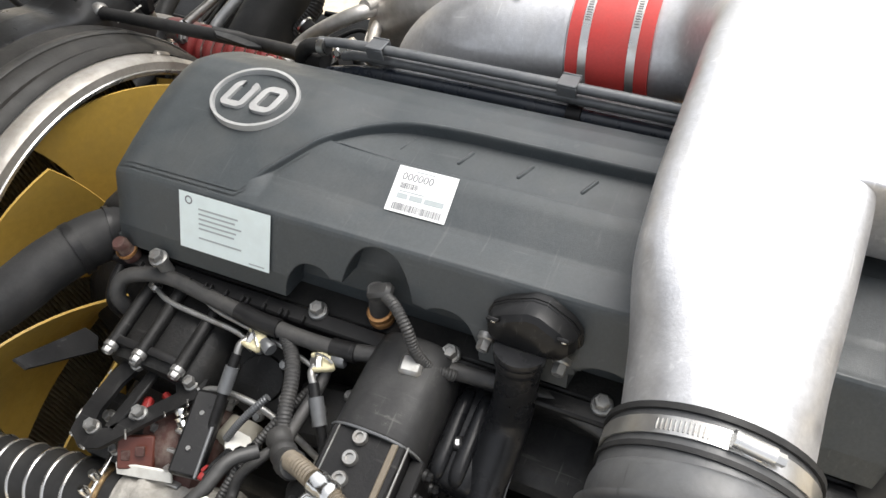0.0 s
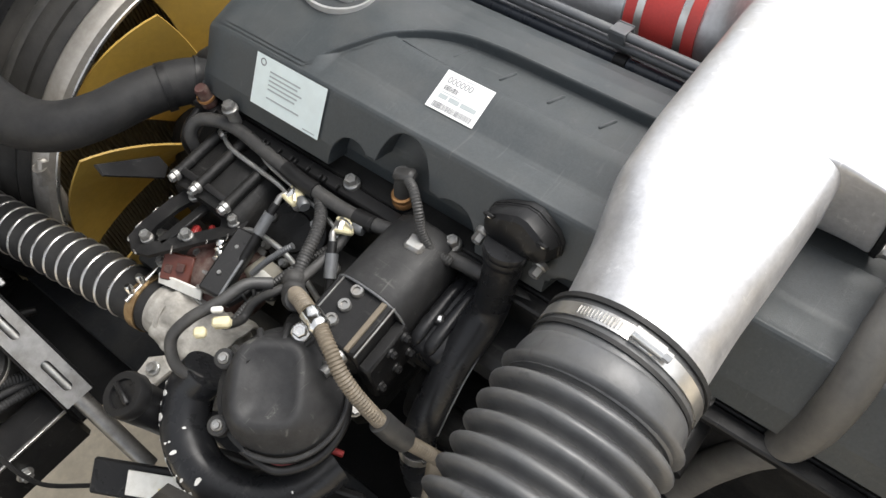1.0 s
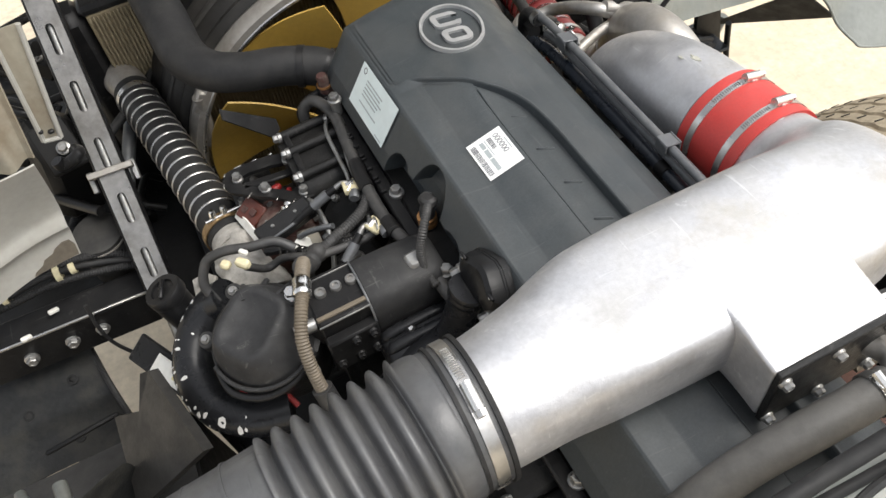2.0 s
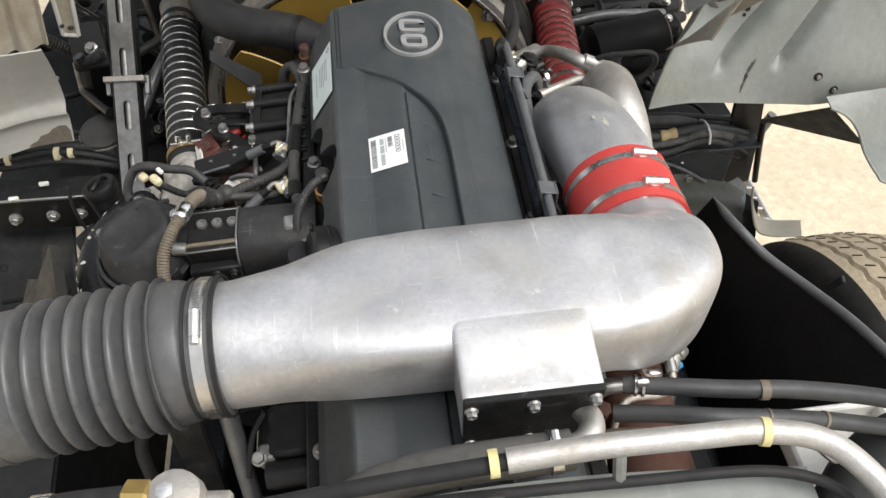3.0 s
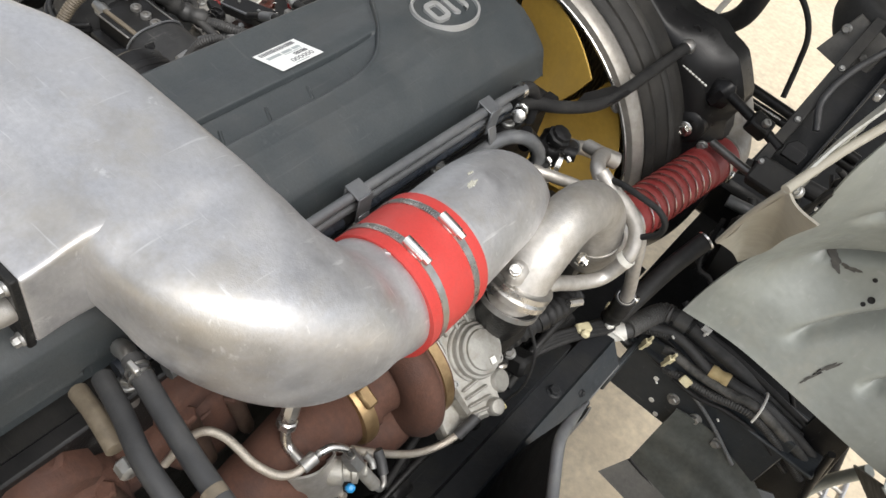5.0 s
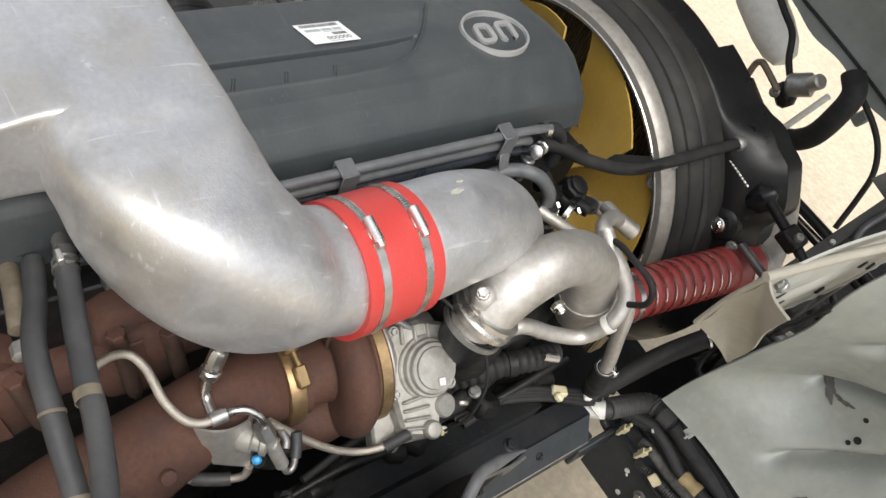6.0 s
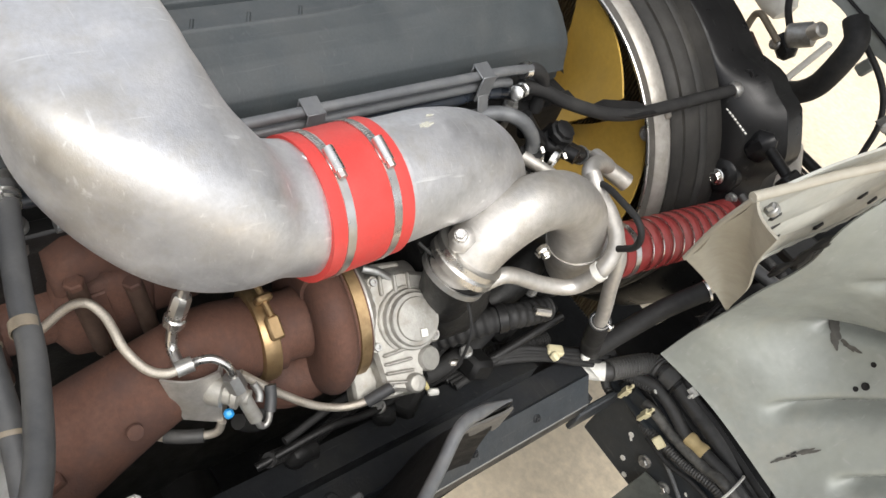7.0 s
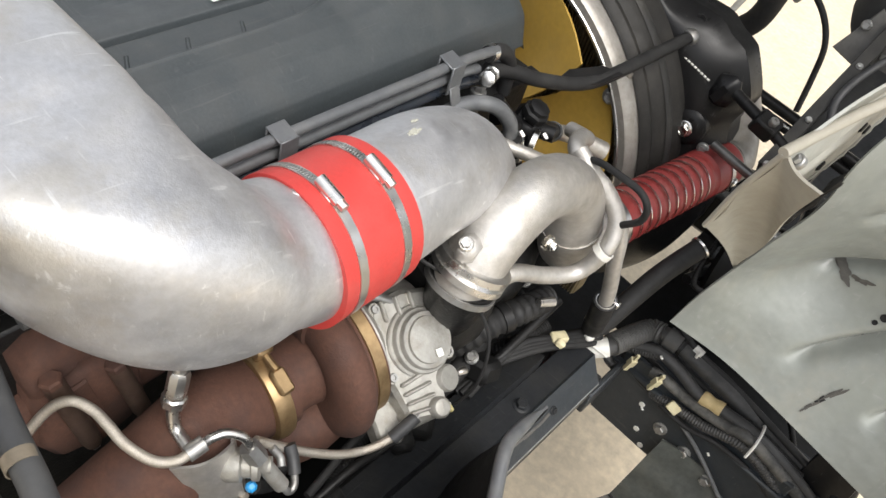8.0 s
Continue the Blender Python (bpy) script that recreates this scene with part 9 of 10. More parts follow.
part("can", lathe([(0.045, -0.14), (0.052, -0.12), (0.052, -0.012), (0.049, -0.008), (0.049, 0.0), (0.040, 0.004), (0.001, 0.005)], (-0.672, 0.285, -0.385), (0, -0.1, 1), 32), M_DUSTY, canister)
part("rim", band((-0.672, 0.2862, -0.394), (0, -0.1, 1), 0.0505, 0.004, 0.0022, 36), M_RING, canister)
ecu = thing("label_plate", (-0.5, -0.3, -0.5), "dark plate with a white maker's label beside the separator", "plate")
part("plate", box((-0.535, -0.235, -0.42), (0.012, 0.30, 0.20), 0.003, turned(0, 18, 20)), M_PLASTIC, ecu)
part("arm", box((-0.612, -0.105, -0.376), (0.050, 0.20, 0.010), 0.003, turned(0, -25, 28)), M_PLASTIC, ecu)
part("label", box((-0.616, -0.108, -0.368), (0.034, 0.085, 0.002), 0.0008, turned(0, -25, 28)), M_WHITE, ecu)
part("yellow_bar", box((-0.609, -0.128, -0.3635), (0.006, 0.024, 0.002), 0.0008, turned(0, -25, 40)), M_TAPE, ecu)

# ---- rear: crossing tube, hoses and deck ----
deck = thing("rear_deck", (0.05, -0.95, 0.0), "light grey painted deck panel with a black edge strip", "deck panel")
part("panel", sheet(lambda u, v: (-0.26 + 0.53 * u, -0.838 - 0.34 * v + 0.02 * math.sin(3 * u), 0.118 - 0.03 * v), 16, 8, 0.004), M_PANEL, deck)
part("edge_strip", tube([(-0.30, -0.822, 0.115), (-0.10, -0.828, 0.128), (0.10, -0.836, 0.138), (0.245, -0.846, 0.138), (0.30, -0.89, 0.125), (0.31, -1.0, 0.11)], 0.005, 10, 8), M_RUBBER, deck)
part("bolt", hexbolt((0.215, -0.885, 0.119), (0, 0, 1), 0.016, 0.010, 0.012), M_BOLT, deck)
part("bolt", hexbolt((0.12, -0.905, 0.117), (0, 0, 1), 0.014, 0.010, 0.012), M_RUBBER, deck)
part("leg", box((-0.02, -0.92, -0.22), (0.05, 0.05, 0.62), 0.005), M_BLACK, deck)
part("leg", box((0.24, -1.0, -0.22), (0.05, 0.05, 0.62), 0.005), M_BLACK, deck)
ctube = thing("cross_tube", (0.15, -0.83, 0.1), "scuffed aluminium tube with yellow tape rings", "tube")
part("tube", tube([(0.005, -0.817, 0.166), (0.08, -0.816, 0.170), (0.16, -0.818, 0.171), (0.22, -0.820, 0.170), (0.268, -0.832, 0.167), (0.298, -0.862, 0.160), (0.315, -0.905, 0.150), (0.325, -0.98, 0.13)], 0.0106, 20, 8), M_ALU_DULL, ctube)
part("tape_ring", band((0.222, -0.8205, 0.170), (1, -0.22, 0), 0.0108, 0.007, 0.0014), M_TAPE, ctube)
part("tape_ring", band((-0.006, -0.8175, 0.1655), (1, 0, 0.03), 0.0100, 0.008, 0.002), M_TAPE, ctube)
part("inner_rod", tube([(-0.30, -0.820, 0.120), (-0.20, -0.819, 0.138), (-0.10, -0.818, 0.154), (-0.02, -0.818, 0.163), (0.01, -0.817, 0.166)], 0.0075, 14, 4), M_RUBBER, ctube)
part("stand", tube([(0.10, -0.82, 0.165), (0.10, -0.835, 0.135)], 0.006, 8, 2), M_BOLT, ctube)
rh = thing("rubber_hose", (0.4, -0.7, -0.1), "dusty grey-black rubber hose with wire clip", "hose", "rear hoses")
part("hose", tube([(0.178, -0.658, -0.030), (0.230, -0.670, -0.025), (0.300, -0.684, -0.022), (0.365, -0.694, -0.020), (0.440, -0.714, -0.016), (0.490, -0.735, -0.012), (0.560, -0.760, -0.014), (0.70, -0.80, -0.06)], 0.0104, 18, 8), M_HOSE_GREY, rh)
for x, y in ((0.192, -0.6615), (0.200, -0.6635)):
    part("wire_clip", band((x, y, -0.0285), (1, -0.22, 0.05), 0.0107, 0.003, 0.0016), M_BRIGHT, rh)
part("clip_ear", box((0.196, -0.668, -0.013), (0.014, 0.006, 0.010), 0.001), M_BRIGHT, rh)
part("tape_patch", band((0.332, -0.690, -0.021), (1, -0.14, 0), 0.0105, 0.010, 0.0010), M_TAN, rh)
part("stub", tube([(0.150, -0.652, -0.050), (0.166, -0.655, -0.036), (0.185, -0.6595, -0.0292)], 0.0095, 12, 5), M_STEEL, rh)
rh2 = thing("rubber_hose", (0.4, -0.73, -0.1), "dusty grey-black rubber hose with tan tape", "hose", "rear hoses")
part("hose", tube([(0.165, -0.682, -0.052), (0.215, -0.695, -0.040), (0.270, -0.712, -0.028), (0.335, -0.718, -0.036), (0.40, -0.722, -0.050), (0.47, -0.732, -0.064), (0.56, -0.748, -0.080), (0.70, -0.78, -0.12)], 0.0102, 18, 8), M_HOSE_GREY, rh2)
part("tape_patch", band((0.400, -0.722, -0.050), (1, -0.2, -0.3), 0.0103, 0.004, 0.0008), M_TAN, rh2)
part("tape_patch", band((0.330, -0.7175, -0.035), (1, -0.14, -0.2), 0.0103, 0.003, 0.0008), M_TAN, rh2)
part("stub", tube([(0.15, -0.70, -0.075), (0.185, -0.705, -0.066), (0.225, -0.712, -0.066)], 0.0095, 12, 5), M_TAN, rh2)
part("stub_nut", lathe([(0.008, 0), (0.010, 0.002), (0.010, 0.014), (0.007, 0.016)], (0.238, -0.715, -0.066), (1, -0.1, 0), 8), M_BOLT, rh2)
tray = thing("battery_tray", (0.52, -0.65, -0.3), "white painted cast tray under the rear hoses", "tray")
part("base", box((0.500, -0.725, -0.225), (0.15, 0.175, 0.012), 0.005), M_WHITE, tray)
part("inner_step", box((0.515, -0.740, -0.212), (0.07, 0.07, 0.020), 0.008), M_WHITE, tray)
for dx, dy, sx_, sy_ in ((-0.070, 0, 0.010, 0.175), (0.0, 0.083, 0.15, 0.010), (0.070, 0, 0.010, 0.175)):
    part("rim", box(Vector((0.500 + dx, -0.725 + dy, -0.212)), (sx_, sy_, 0.036), 0.004), M_WHITE, tray)
part("post", box((0.50, -0.72, -0.41), (0.03, 0.03, 0.36), 0.004), M_BLACK, tray)
duct = thing("air_duct", (0.55, -0.76, -0.3), "thick black rubber duct under the hoses", "duct")
part("duct", tube([(0.385, -0.86, -0.20), (0.43, -0.80, -0.16), (0.475, -0.755, -0.13), (0.53, -0.735, -0.11), (0.60, -0.74, -0.13), (0.66, -0.77, -0.20)], 0.040, 26, 8), M_RUBBER, duct)
part("coupling", lathe([(0.018, 0), (0.022, 0.003), (0.022, 0.02), (0.018, 0.024)], (0.405, -0.74, -0.095), (0.6, 0.3, 0.6), 14), M_BOLT, duct)
outlet = thing("drain_elbow", (0.08, -0.75, 0.0), "tan metal elbow leading into a dusty hose below the outlet box", "pipe")
part("elbow", tube([(0.108, -0.712, 0.036), (0.113, -0.730, 0.042), (0.110, -0.745, 0.046), (0.098, -0.757, 0.047), (0.080, -0.762, 0.047), (0.05, -0.763, 0.046)], 0.0135, 20, 8), M_ALU_DULL, outlet)
part("clamp", band((0.068, -0.7625, 0.0468), (-1, 0, 0), 0.0208, 0.011), M_STEEL, outlet)
part("clamp_screw", join(tube([(0.068, -0.772, 0.068), (0.068, -0.752, 0.072)], 0.0048, 8, 2), box((0.068, -0.762, 0.0685), (0.012, 0.012, 0.005), 0.001)), M_BRIGHT, outlet)
part("hose", tube([(0.086, -0.762, 0.047), (0.045, -0.763, 0.046), (0.01, -0.762, 0.043), (-0.03, -0.760, 0.036), (-0.06, -0.758, 0.027), (-0.09, -0.757, 0.013), (-0.12, -0.757, -0.005), (-0.148, -0.757, -0.036), (-0.168, -0.752, -0.085), (-0.178, -0.738, -0.135), (-0.186, -0.715, -0.180), (-0.195, -0.69, -0.26), (-0.20, -0.67, -0.36)], 0.0205, 24, 8), M_HOSE_DUST, outlet, "thick dusty grey rubber hose")
hyd = thing("cab_lock", (-0.24, -0.87, 0.25), "brass and grey hydraulic cab lock fitting", "fitting")
part("body", lathe([(0.014, -0.03), (0.018, -0.026), (0.020, 0.0), (0.018, 0.012), (0.010, 0.016)], (-0.226, -0.868, 0.283), (0, 0, 1), 20), M_ALU_DULL, hyd)
part("cap_nut", lathe([(0.006, 0), (0.006, 0.006), (0.004, 0.007)], (-0.228, -0.868, 0.299), (0, 0, 1), 6), M_ALU, hyd)
part("brass_nut", lathe([(0.012, -0.008), (0.014, -0.006), (0.014, 0.008), (0.011, 0.010)], (-0.249, -0.866, 0.287), (-1, 0.1, 0.05), 6), M_BRASSY, hyd, "brass-yellow union nut")
part("pipe", tube([(-0.255, -0.866, 0.287), (-0.285, -0.864, 0.288), (-0.305, -0.863, 0.287)], lambda s: 0.0115 - 0.003 * s, 14, 4), M_RUBBER, hyd)
part("ferrule", lathe([(0.008, 0.0), (0.0095, 0.003), (0.0095, 0.014), (0.007, 0.017)], (-0.302, -0.863, 0.287), (-1, 0.02, -0.05), 14), M_STEEL, hyd)
part("hose", tube([(-0.315, -0.8625, 0.286), (-0.34, -0.862, 0.284), (-0.40, -0.86, 0.27)], 0.0075, 12, 4), M_RUBBER, hyd)
part("plug", lathe([(0.010, 0), (0.010, 0.016), (0.008, 0.018)], (-0.210, -0.870, 0.276), (1, -0.05, -0.1), 12), M_ALU_DULL, hyd)
part("lead", tube([(-0.194, -0.871, 0.273), (-0.17, -0.868, 0.255), (-0.12, -0.855, 0.20), (-0.06, -0.842, 0.155), (0.0, -0.838, 0.142)], 0.004, 8, 6), M_RUBBER, hyd)
part("post", tube([(-0.226, -0.868, 0.255), (-0.226, -0.868, 0.02), (-0.226, -0.868, -0.5)], 0.013, 12, 3), M_BLACK, hyd)
# gearbox side: dark units below the bellows
gb = thing("gearbox", (-0.05, -1.1, -1.0), "dark cast gearbox housing behind the engine", "gearbox")
part("bell", loft_sections([((-0.01, -0.92, -0.52), 0.23, 0.33, 2.6, 0, 0), ((-0.01, -1.05, -0.52), 0.21, 0.30, 2.4, 0, 0), ((-0.01, -1.4, -0.54), 0.16, 0.22, 2.4, 0, 0), ((-0.01, -1.9, -0.56), 0.14, 0.18, 2.4, 0, 0)], 4, 36), M_BLACK_CAST, gb)
units = thing("valve_block", (-0.26, -0.62, -0.3), "dark grey valve block with unions under the bellows", "valve block")
part("block", box((-0.222, -0.60, -0.185), (0.065, 0.075, 0.07), 0.006), M_BLACK_CAST, units)
part("cylinder", tube([(-0.255, -0.655, -0.17), (-0.190, -0.655, -0.165)], 0.018, 18, 3), M_BLACK, units)
part("ear", box((-0.255, -0.628, -0.168), (0.025, 0.025, 0.03), 0.005), M_BOLT, units)
part("bolt", hexbolt((-0.262, -0.640, -0.148), (0, -0.3, 1), 0.014, 0.012, 0.010), M_BOLT, units)
part("column", tube([(-0.302, -0.565, -0.10), (-0.300, -0.60, -0.20), (-0.298, -0.64, -0.32)], 0.013, 12, 4), M_RAIL, units)
part("plate", box((-0.355, -0.60, -0.22), (0.045, 0.012, 0.26), 0.004, turned(0, 4, 0)), M_BLACK, units)
part("loop", tube([(-0.435, -0.60, -0.30), (-0.43, -0.58, -0.20), (-0.405, -0.565, -0.155), (-0.38, -0.57, -0.17), (-0.372, -0.59, -0.26)], 0.009, 12, 8), M_RUBBER, units)
part("loop", tube([(-0.29, -0.63, -0.22), (-0.275, -0.60, -0.165), (-0.255, -0.58, -0.14)], 0.004, 8, 6), M_RUBBER, units)
lower = thing("starter_unit", (-0.3, -0.45, -0.6), "dark starter and pipes low on the engine flank", "starter")
part("barrel", tube([(-0.26, -0.30, -0.42), (-0.26, -0.52, -0.42)], 0.06, 24, 3), M_BLACK_CAST, lower)
part("barrel", tube([(-0.31, -0.34, -0.36), (-0.31, -0.47, -0.36)], 0.03, 18, 3), M_BLACK, lower)
part("green_plug", box((-0.335, -0.375, -0.31), (0.03, 0.02, 0.012), 0.003, turned(0, 0, 40)), material("green_plug", (0.03, 0.22, 0.12), 0.5), lower, "green cable plug")
part("tan_plate", box((-0.385, -0.44, -0.31), (0.05, 0.05, 0.012), 0.004, turned(20, 0, 30)), M_TAN, lower)
part("pan", box((-0.27, 0.0, -0.48), (0.16, 0.44, 0.20), 0.02), M_BLACK_CAST, lower)
# ---- front: steering parts beyond the shroud ----
frontb = thing("front_linkage", (0.1, 1.1, -0.6), "dark wiper or steering linkage on a front beam", "linkage")
part("beam", tube([(0.02, 0.97, -0.30), (0.077, 0.95, -0.298), (0.130, 0.95, -0.303), (0.172, 0.95, -0.285), (0.203, 0.95, -0.240), (0.212, 0.95, -0.172), (0.205, 0.96, -0.118), (0.170, 0.98, -0.095)], 0.026, 18, 8), M_RUBBER, frontb)
part("lever", tube([(-0.007, 0.95, -0.279), (-0.012, 0.95, -0.215), (-0.004, 0.95, -0.200), (0.010, 0.95, -0.200), (0.072, 0.95, -0.222)], 0.008, 10, 6), M_TAN, frontb)
part("motor", lathe([(0.022, -0.03), (0.028, -0.024), (0.028, 0.024), (0.018, 0.03)], (0.095, 0.98, -0.190), (0.6, 0.2, 0.5), 18), M_BOLT, frontb)
part("motor_cap", lathe([(0.018, 0), (0.018, 0.03), (0.014, 0.034)], (0.112, 0.975, -0.172), (0.5, -0.2, 0.7), 16), M_ALU_DULL, frontb)
part("gearcase", box((0.080, 0.98, -0.232), (0.06, 0.04, 0.045), 0.012, turned(0, 30, 0)), M_BLACK_CAST, frontb)
part("bolt", hexbolt((0.066, 0.955, -0.232), (0, -1, 0.2), 0.016, 0.012, 0.013), M_BOLT, frontb)
part("bracket", box((0.02, 0.97, -0.275), (0.07, 0.03, 0.016), 0.004, turned(0, 25, 0)), M_BROWN, frontb)
part("bright_bar", tube([(0.149, 0.922, -0.259), (0.177, 0.922, -0.141)], 0.0075, 10, 3), M_WHITE, frontb)
part("cable", tube([(-0.103, 1.0, -0.072), (-0.055, 1.0, -0.098), (-0.006, 1.0, -0.124), (0.030, 0.99, -0.168), (0.06, 0.98, -0.19)], 0.008, 10, 6), M_RUBBER, frontb)
part("cable", tube([(0.205, 1.0, -0.125), (0.270, 1.0, -0.154), (0.316, 1.0, -0.188), (0.348, 1.0, -0.236), (0.363, 1.0, -0.30), (0.38, 0.98, -0.38)], 0.007, 10, 6), M_RUBBER, frontb)
FP_A, FP_B, FP_UP = Vector((-0.135, 1.08, -0.098)), Vector((0.290, 1.08, -0.172)), Vector((0.50, 0.04, 0.38))
part("front_panel", sheet(lambda u, v: FP_A.lerp(FP_B, u) + FP_UP * v + Vector((0, 0.01 * math.sin(9 * v), 0.006 * math.sin(14 * u) * (1 - v))), 24, 16, 0.004), M_PANEL, cabp)
part("front_seam", tube([FP_A + FP_UP * 0.06 + Vector((0, -0.004, 0)), FP_A.lerp(FP_B, 0.5) + FP_UP * 0.07 + Vector((0, -0.004, 0)), FP_B + FP_UP * 0.06 + Vector((0, -0.004, 0))], 0.004, 8, 6), M_BLACK, cabp)
part("front_lug", box((0.225, 1.077, -0.195), (0.03, 0.02, 0.04), 0.005, turned(0, 20, 0)), M_PANEL, cabp)
bottle = thing("washer_bottle", (-0.12, 1.1, -0.25), "off-white plastic bottle beside the front linkage", "bottle")
part("body", lathe([(0.010, 0.0), (0.030, 0.008), (0.046, 0.04), (0.054, 0.09), (0.056, 0.18), (0.05, 0.26)], (-0.012, 1.12, -0.236), (-0.90, 0.0, 0.42), 28), M_WHITE, bottle)
part("bracket", box((-0.10, 1.15, -0.235), (0.06, 0.03, 0.02), 0.004, turned(0, 25, 0)), M_BLACK, bottle)
fb = thing("front_beam", (0, 1.0, -0.9), "black front cross beam ahead of the radiator", "beam")
part("beam", box((0.0, 0.86, -0.62), (1.7, 0.10, 0.14), 0.02), M_BLACK, fb)
part("bar", tube([(0.20, 0.80, -0.297), (0.29, 0.80, -0.301), (0.416, 0.80, -0.306), (0.60, 0.80, -0.315)], 0.012, 12, 4), M_BLACK, fb)
part("bar", tube([(0.20, 0.80, -0.330), (0.309, 0.80, -0.332), (0.42, 0.80, -0.333), (0.60, 0.80, -0.338)], 0.011, 12, 4), M_BLACK, fb)
# thin bright tube added as the highlight along the black bars
part("bar_glint", tube([(0.28, 0.792, -0.322), (0.42, 0.792, -0.325)], 0.003, 8, 3), M_BRIGHT, fb)
channel = thing("cab_hinge_channel", (0.48, 0.44, -0.24), "black steel channel rising to the cab hinge, with a paler lip", "bracket")
CH_A, CH_D = Vector((0.447, 0.46, -0.226)), Vector((0.008, 0.146, 0.130)).normalized()
CH_N = CH_D.cross(Vector((1, 0, 0))).normalized()
CH_R = Matrix((Vector((1, 0, 0)), CH_D, CH_N * -1)).transposed()


def on_channel(a, b, c):
    """A point by width, length up the channel, and depth behind its lip."""
    return CH_A + Vector((a, 0, 0)) + CH_D * b + CH_R @ Vector((0, 0, c))


CH_BACK = -1 if (CH_R @ Vector((0, 0, 1))).z > 0 else 1
part("flange", box(on_channel(0.003, 0.175, 0.022 * CH_BACK), (0.006, 0.36, 0.050), 0.0015, CH_R), M_FRAME, channel)
part("flange", box(on_channel(0.078, 0.175, 0.022 * CH_BACK), (0.006, 0.36, 0.050), 0.0015, CH_R), M_FRAME, channel)
part("back", box(on_channel(0.0405, 0.175, 0.045 * CH_BACK), (0.068, 0.36, 0.005), 0.0015, CH_R), M_FRAME, channel)
# the lip's paler colour stands in for light on the channel's left edge
part("lip", box(on_channel(0.010, 0.175, -0.002 * CH_BACK), (0.022, 0.36, 0.005), 0.0015, CH_R), M_DUSTY, channel, "lip paler than the channel, as its lit edge")
part("end_block", box(on_channel(0.043, -0.012, 0.018 * CH_BACK), (0.074, 0.055, 0.050), 0.005, CH_R), M_DUSTY, channel, "dusty grey-black end block")
part("lug", prism([(-0.018, -0.012), (0.018, -0.012), (0.020, 0.012), (0.010, 0.026), (-0.010, 0.026), (-0.020, 0.012)], on_channel(0.046, 0.040, -0.004 * CH_BACK), (1, 0, 0), CH_D, 0.010, 0.002), M_BLACK, channel)
for b in (0.0, 0.10, 0.22):
    part("bolt", hexbolt(on_channel(0.012, b, -0.005 * CH_BACK), CH_R @ Vector((0, 0, -CH_BACK)), 0.008, 0.006, 0.006), M_BOLT, channel)
part("hose", tube([on_channel(0.060, 0.30, -0.02 * CH_BACK), on_channel(0.030, 0.22, -0.014 * CH_BACK), on_channel(0.024, 0.15, -0.012 * CH_BACK), on_channel(0.050, 0.10, -0.006 * CH_BACK)], 0.0065, 10, 8), M_HOSE_GREY, channel)
block_c = thing("cross_tube_clamp", (0.415, 0.50, -0.2), "black clamp block on the cross tubes", "clamp")
part("block", box((0.4155, 0.500, -0.190), (0.042, 0.036, 0.034), 0.004, turned(20, 15, 10)), M_BLACK, block_c)
part("screw", sockbolt((0.425, 0.490, -0.172), (0.2, -0.3, 0.9), 0.008, 0.006), M_BOLT, block_c)
part("rod", tube([(0.33, 0.53, -0.185), (0.415, 0.505, -0.192), (0.47, 0.49, -0.200)], 0.010, 12, 4), M_BLACK, block_c)
part("rod", tube([(0.36, 0.50, -0.275), (0.43, 0.48, -0.270), (0.50, 0.46, -0.262)], 0.009, 12, 4), M_STRUT, block_c)
mount = thing("cab_mount", (0.46, 0.74, -0.10), "dusty grey cast cab mount with a rubber hose over it", "cab mount")
part("casting", loft_sections([((0.400, 0.76, -0.010), 0.020, 0.050, 3, 20, 0), ((0.440, 0.74, -0.030), 0.040, 0.055, 4, 20, 0), ((0.490, 0.72, -0.050), 0.045, 0.062, 4, 20, 0), ((0.540, 0.72, -0.050), 0.045, 0.058, 3, 20, 0)], 5, 28), M_DUSTY, mount)
part("web", prism([(-0.05, -0.04), (0.05, -0.06), (0.06, 0.03), (-0.02, 0.05)], (0.455, 0.70, -0.060), (1, 0, 0), (0, 0.3, 1), 0.012, 0.003), M_HOSE_DUST, mount, "dust-caked web")
for x, z in ((0.43, -0.04), (0.485, -0.07)):
    part("bolt", hexbolt((x, 0.690, z), (0, -1, 0.2), 0.012, 0.010, 0.009), M_BOLT, mount)
pump = thing("water_pump", (0.26, 0.12, -0.45), "black cast water pump housing behind the turbo pipe", "water pump")
part("housing", loft_sections([((0.205, 0.130, -0.390), 0.060, 0.070, 4, 90, 0), ((0.260, 0.130, -0.390), 0.062, 0.074, 4, 90, 0), ((0.310, 0.132, -0.385), 0.050, 0.060, 3, 90, 0), ((0.330, 0.134, -0.382), 0.034, 0.040, 3, 90, 0)], 5, 32), M_BLACK_CAST, pump)
part("neck", tube([(0.27, 0.10, -0.35), (0.285, 0.06, -0.345), (0.30, 0.02, -0.36), (0.305, -0.03, -0.39)], 0.028, 24, 6), M_BLACK_CAST, pump)
for y, z in ((0.085, -0.34), (0.175, -0.345), (0.085, -0.43)):
    part("bolt", hexbolt((0.318, y, z), (1, 0, 0.2), 0.011, 0.010, 0.008), M_BOLT, pump)
part("tank", lathe([(0.06, -0.10), (0.075, -0.09), (0.075, 0.09), (0.06, 0.10)], (0.58, 0.52, -0.47), (1, 0.1, 0.1), 24), M_LINER, fb)
part("tube", tube([(0.40, 0.70, -0.42), (0.55, 0.74, -0.40), (0.75, 0.78, -0.42)], 0.02, 12, 4), M_RUBBER, fb)
part("tube", tube([(0.44, 0.60, -0.44), (0.55, 0.62, -0.44), (0.72, 0.66, -0.48)], 0.014, 12, 4), M_RAIL, fb)
lclut = thing("steering_gear", (-0.66, 0.5, -0.6), "dark steering gear and brackets behind the strut", "steering gear")
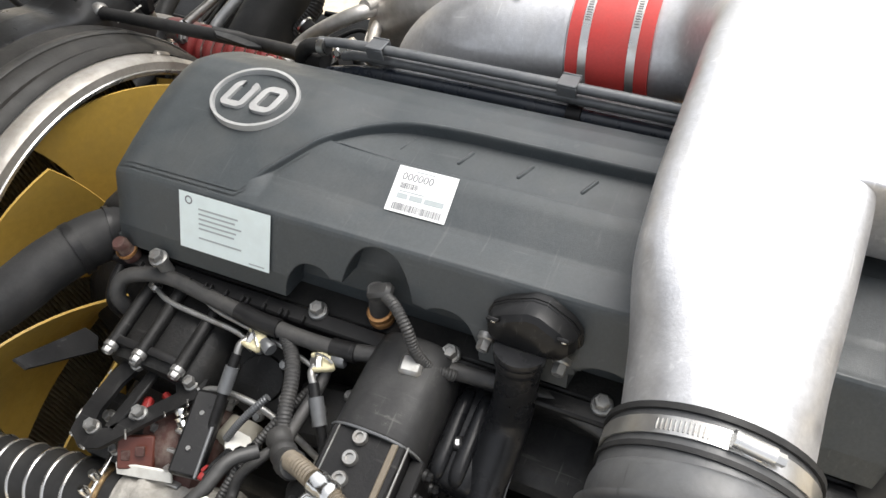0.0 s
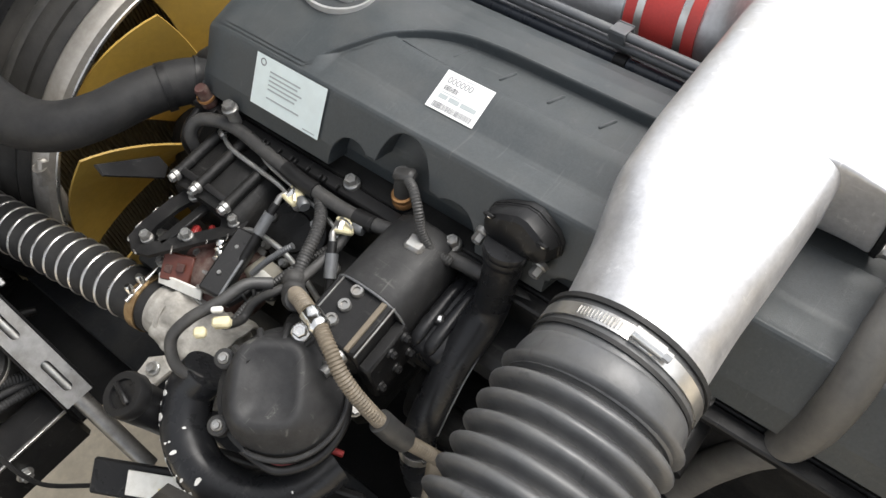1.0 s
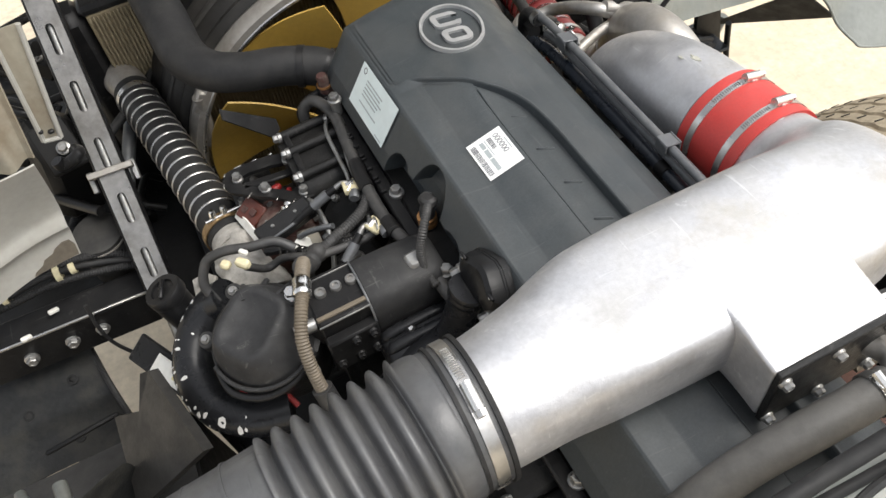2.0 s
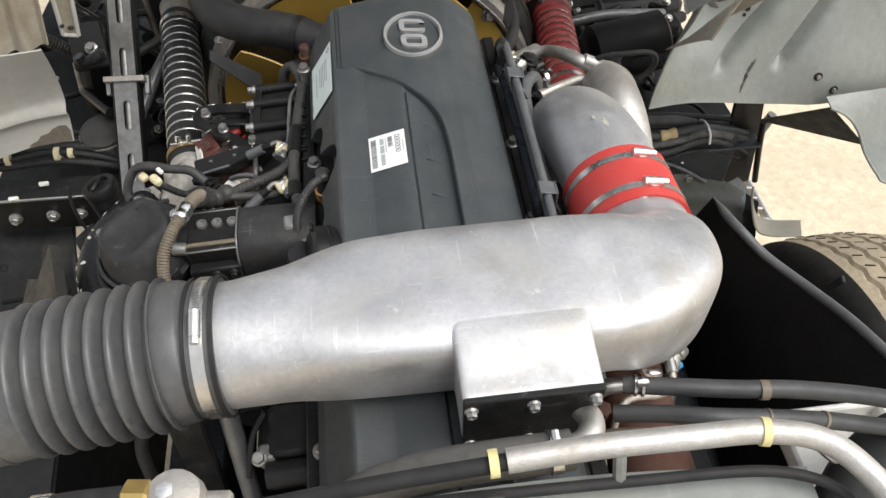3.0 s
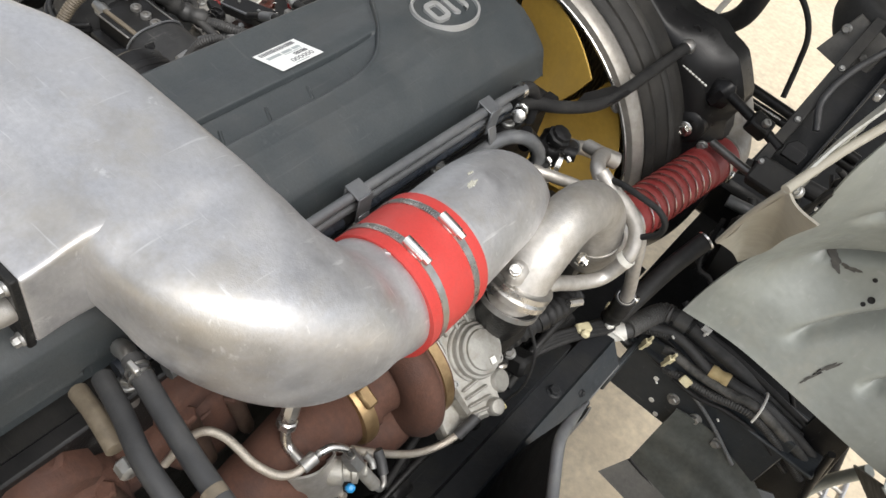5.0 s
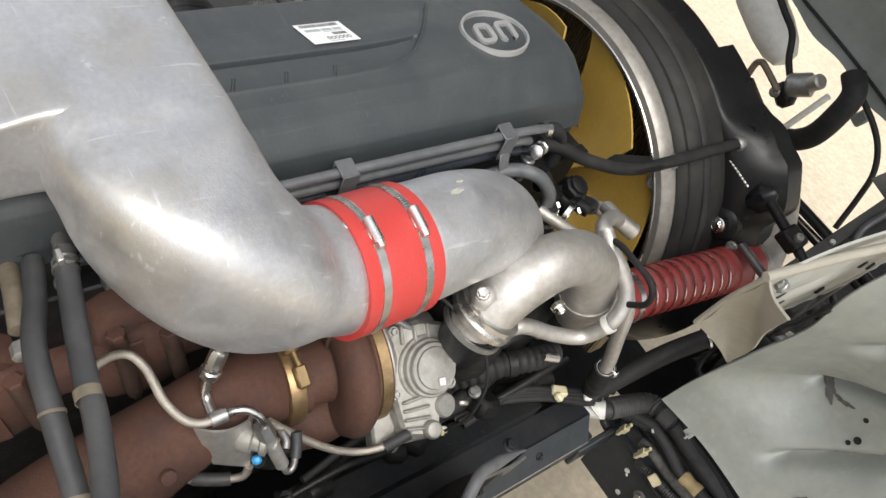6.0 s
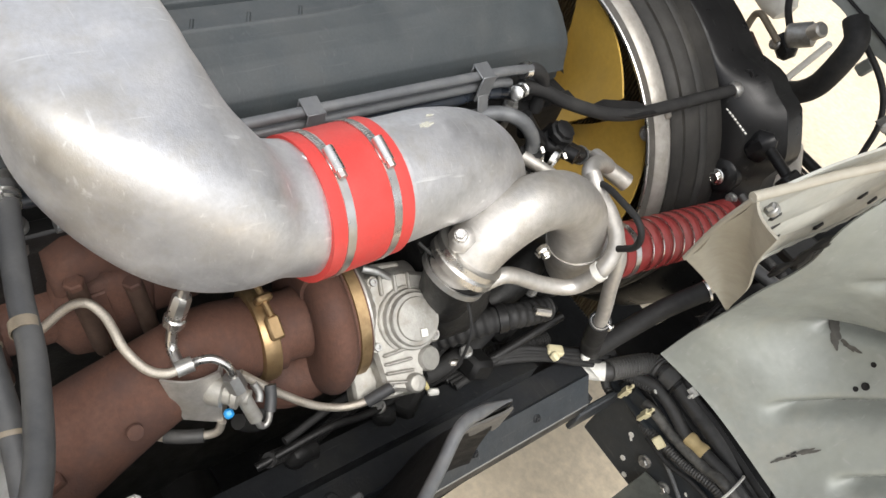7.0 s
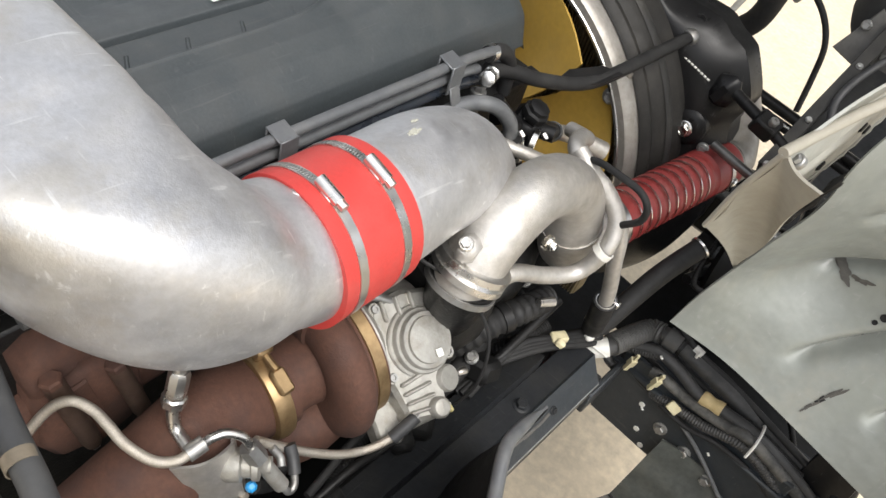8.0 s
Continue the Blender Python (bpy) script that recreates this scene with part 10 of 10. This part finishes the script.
part("box", box((-0.69, 0.48, -0.36), (0.10, 0.16, 0.18), 0.02, turned(0, 10, 15)), M_LINER, lclut)
part("plate", box((-0.655, 0.36, -0.22), (0.07, 0.10, 0.012), 0.004, turned(35, 0, 10)), M_LINER, lclut)
part("boss", lathe([(0.03, 0), (0.034, 0.006), (0.034, 0.03), (0.02, 0.04)], (-0.66, 0.44, -0.26), (0.2, -0.7, 0.7), 18), M_BLACK_CAST, lclut)
part("nut", hexbolt((-0.645, 0.345, -0.215), (0, -0.5, 0.8), 0.016, 0.012, 0.013), M_BOLT, lclut)
part("rod", tube([(-0.62, 0.30, -0.42), (-0.56, 0.45, -0.36), (-0.50, 0.60, -0.33), (-0.46, 0.74, -0.32)], 0.014, 12, 6), M_RAIL, lclut)
part("rod", tube([(-0.62, 0.40, -0.30), (-0.52, 0.50, -0.30), (-0.42, 0.62, -0.30)], 0.010, 12, 6), M_RUBBER, lclut)

# ---- dark tangles under the cab on both sides ----
def tangle(label, lo, hi, count, seed):
    """Black hoses and leads that wander through a box, with small blocks and clips."""
    rng = random.Random(seed)
    ob = thing("hose_tangle", ((lo[0] + hi[0]) / 2, (lo[1] + hi[1]) / 2, lo[2]), label, "hoses")

    def inside():
        return Vector([rng.uniform(a, b) for a, b in zip(lo, hi)])
    for k in range(count):
        a = inside()
        d = Vector((rng.uniform(-0.25, 0.25), rng.uniform(-0.4, 0.4), rng.uniform(-0.12, 0.12)))
        pts = [a + d * f + Vector((rng.uniform(-0.03, 0.03), rng.uniform(-0.03, 0.03), rng.uniform(-0.03, 0.03))) for f in (0, 0.3, 0.6, 1.0)]
        pts = [Vector([min(h, max(l, c)) for c, l, h in zip(p, lo, hi)]) for p in pts]
        r = rng.choice((0.006, 0.008, 0.011, 0.016))
        if k % 3 == 0:
            part("conduit", ribbed(pts, r, 0.007, 0.12, 10, 4), M_RUBBER, ob)
        else:
            part("hose", tube(pts, r, 10, 6), M_RUBBER if k % 2 else M_BLACK, ob)
    for k in range(count // 2):
        c = inside()
        part("block", box(c, (rng.uniform(0.03, 0.09), rng.uniform(0.03, 0.09), rng.uniform(0.02, 0.06)), 0.008, turned(rng.uniform(-30, 30), rng.uniform(-30, 30), rng.uniform(0, 90))), M_LINER, ob)
        part("bolt", hexbolt(c + Vector((0, -0.02, 0.035)), (0, -0.5, 0.8), 0.014, 0.010, 0.011), M_BOLT, ob)
    for k in range(count // 4):
        c = inside()
        part("clip", box(c, (0.020, 0.012, 0.010), 0.003, turned(rng.uniform(-30, 30), 0, rng.uniform(0, 90))), M_WHITE if k % 2 else M_STEEL, ob)
    return ob


tangle("tangle of black hoses and brackets behind the slotted strut", (-0.95, 0.30, -0.62), (-0.54, 1.05, -0.20), 26, 5)
tangle("tangle of black hoses and leads under the grey cab panel", (0.46, 0.42, -0.66), (0.86, 1.10, -0.42), 26, 9)
tangle("dark leads and pipes beneath the turbocharger", (0.30, -0.45, -0.60), (0.36, 0.12, -0.44), 12, 15)


# ---- small pieces belong to the part that carries them ----
def nest(thing_name, child, carrier):
    """Hangs every part called child under the first part called carrier of the same thing."""
    for ob in list(bpy.data.objects):
        if ob.parent is None and ob.name.split(".")[0] == thing_name:
            kids = list(ob.children)
            host = [k for k in kids if k.name.split(".")[0] == carrier]
            for k in kids:
                if host and k.name.split(".")[0] == child:
                    k.parent = host[0]


for thing_name, child, carrier in (
        ("truck_cab", "hole", "corner_panel"), ("truck_cab", "stud", "corner_panel"), ("truck_cab", "stain", "corner_panel"), ("truck_cab", "slot", "corner_panel"), ("truck_cab", "clip", "upper_plate"),
        ("valve_cover", "badge_block", "badge_ring"), ("breather", "window", "hood"), ("breather", "glint", "hood"), ("breather", "bolt", "hood"), ("ribbed_pump", "bolt", "flange"), ("ribbed_pump", "rib", "housing"),
        ("slotted_bracket", "paint_chip", "plate"), ("fuel_pump", "screw", "block"), ("fuel_pump", "front_bolt", "front_step"), ("charge_air_hose", "ring", "sleeve"), ("radiator", "fin", "core"),
        ("turbo_actuator", "screw", "body"), ("turbo_actuator", "boss", "body"), ("turbo_actuator", "rib", "body"), ("exhaust_pipe", "v_band_lug", "v_band"), ("exhaust_pipe", "v_band_bolt", "v_band"),
        ("exhaust_manifold", "bolt", "log"), ("exhaust_manifold", "saddle", "log"), ("intake_pipe", "bolt", "end_plate"), ("oil_elbow", "paint_flake", "bend"), ("truck_wheel", "sipes", "tread"),
        ("serial_label", "bar_code_bar", "paper"), ("serial_label", "text_bar", "paper"), ("serial_label", "digits", "paper"), ("engine_label", "text_bar", "paper"), ("engine_label", "printed_oval", "paper"),
        ("fan_shroud", "stitch", "face"), ("fan_shroud", "bolt", "face"), ("fan_ring", "bolt", "tongue"), ("oil_filler", "grip", "cap"), ("relay_box", "screw", "body"), ("step_bracket", "bolt", "plate"), ("step_bracket", "hole_rim", "plate"),
        ("chassis_rail", "bolt", "top_flange"), ("rear_deck", "bolt", "panel"), ("cross_tube", "tape_ring", "tube"), ("cover_bolt", "sleeve", "head"), ("hose_clamp", "thread_tooth", "strap"), ("hose_clamp", "screw", "screw_housing")):
    nest(thing_name, child, carrier)
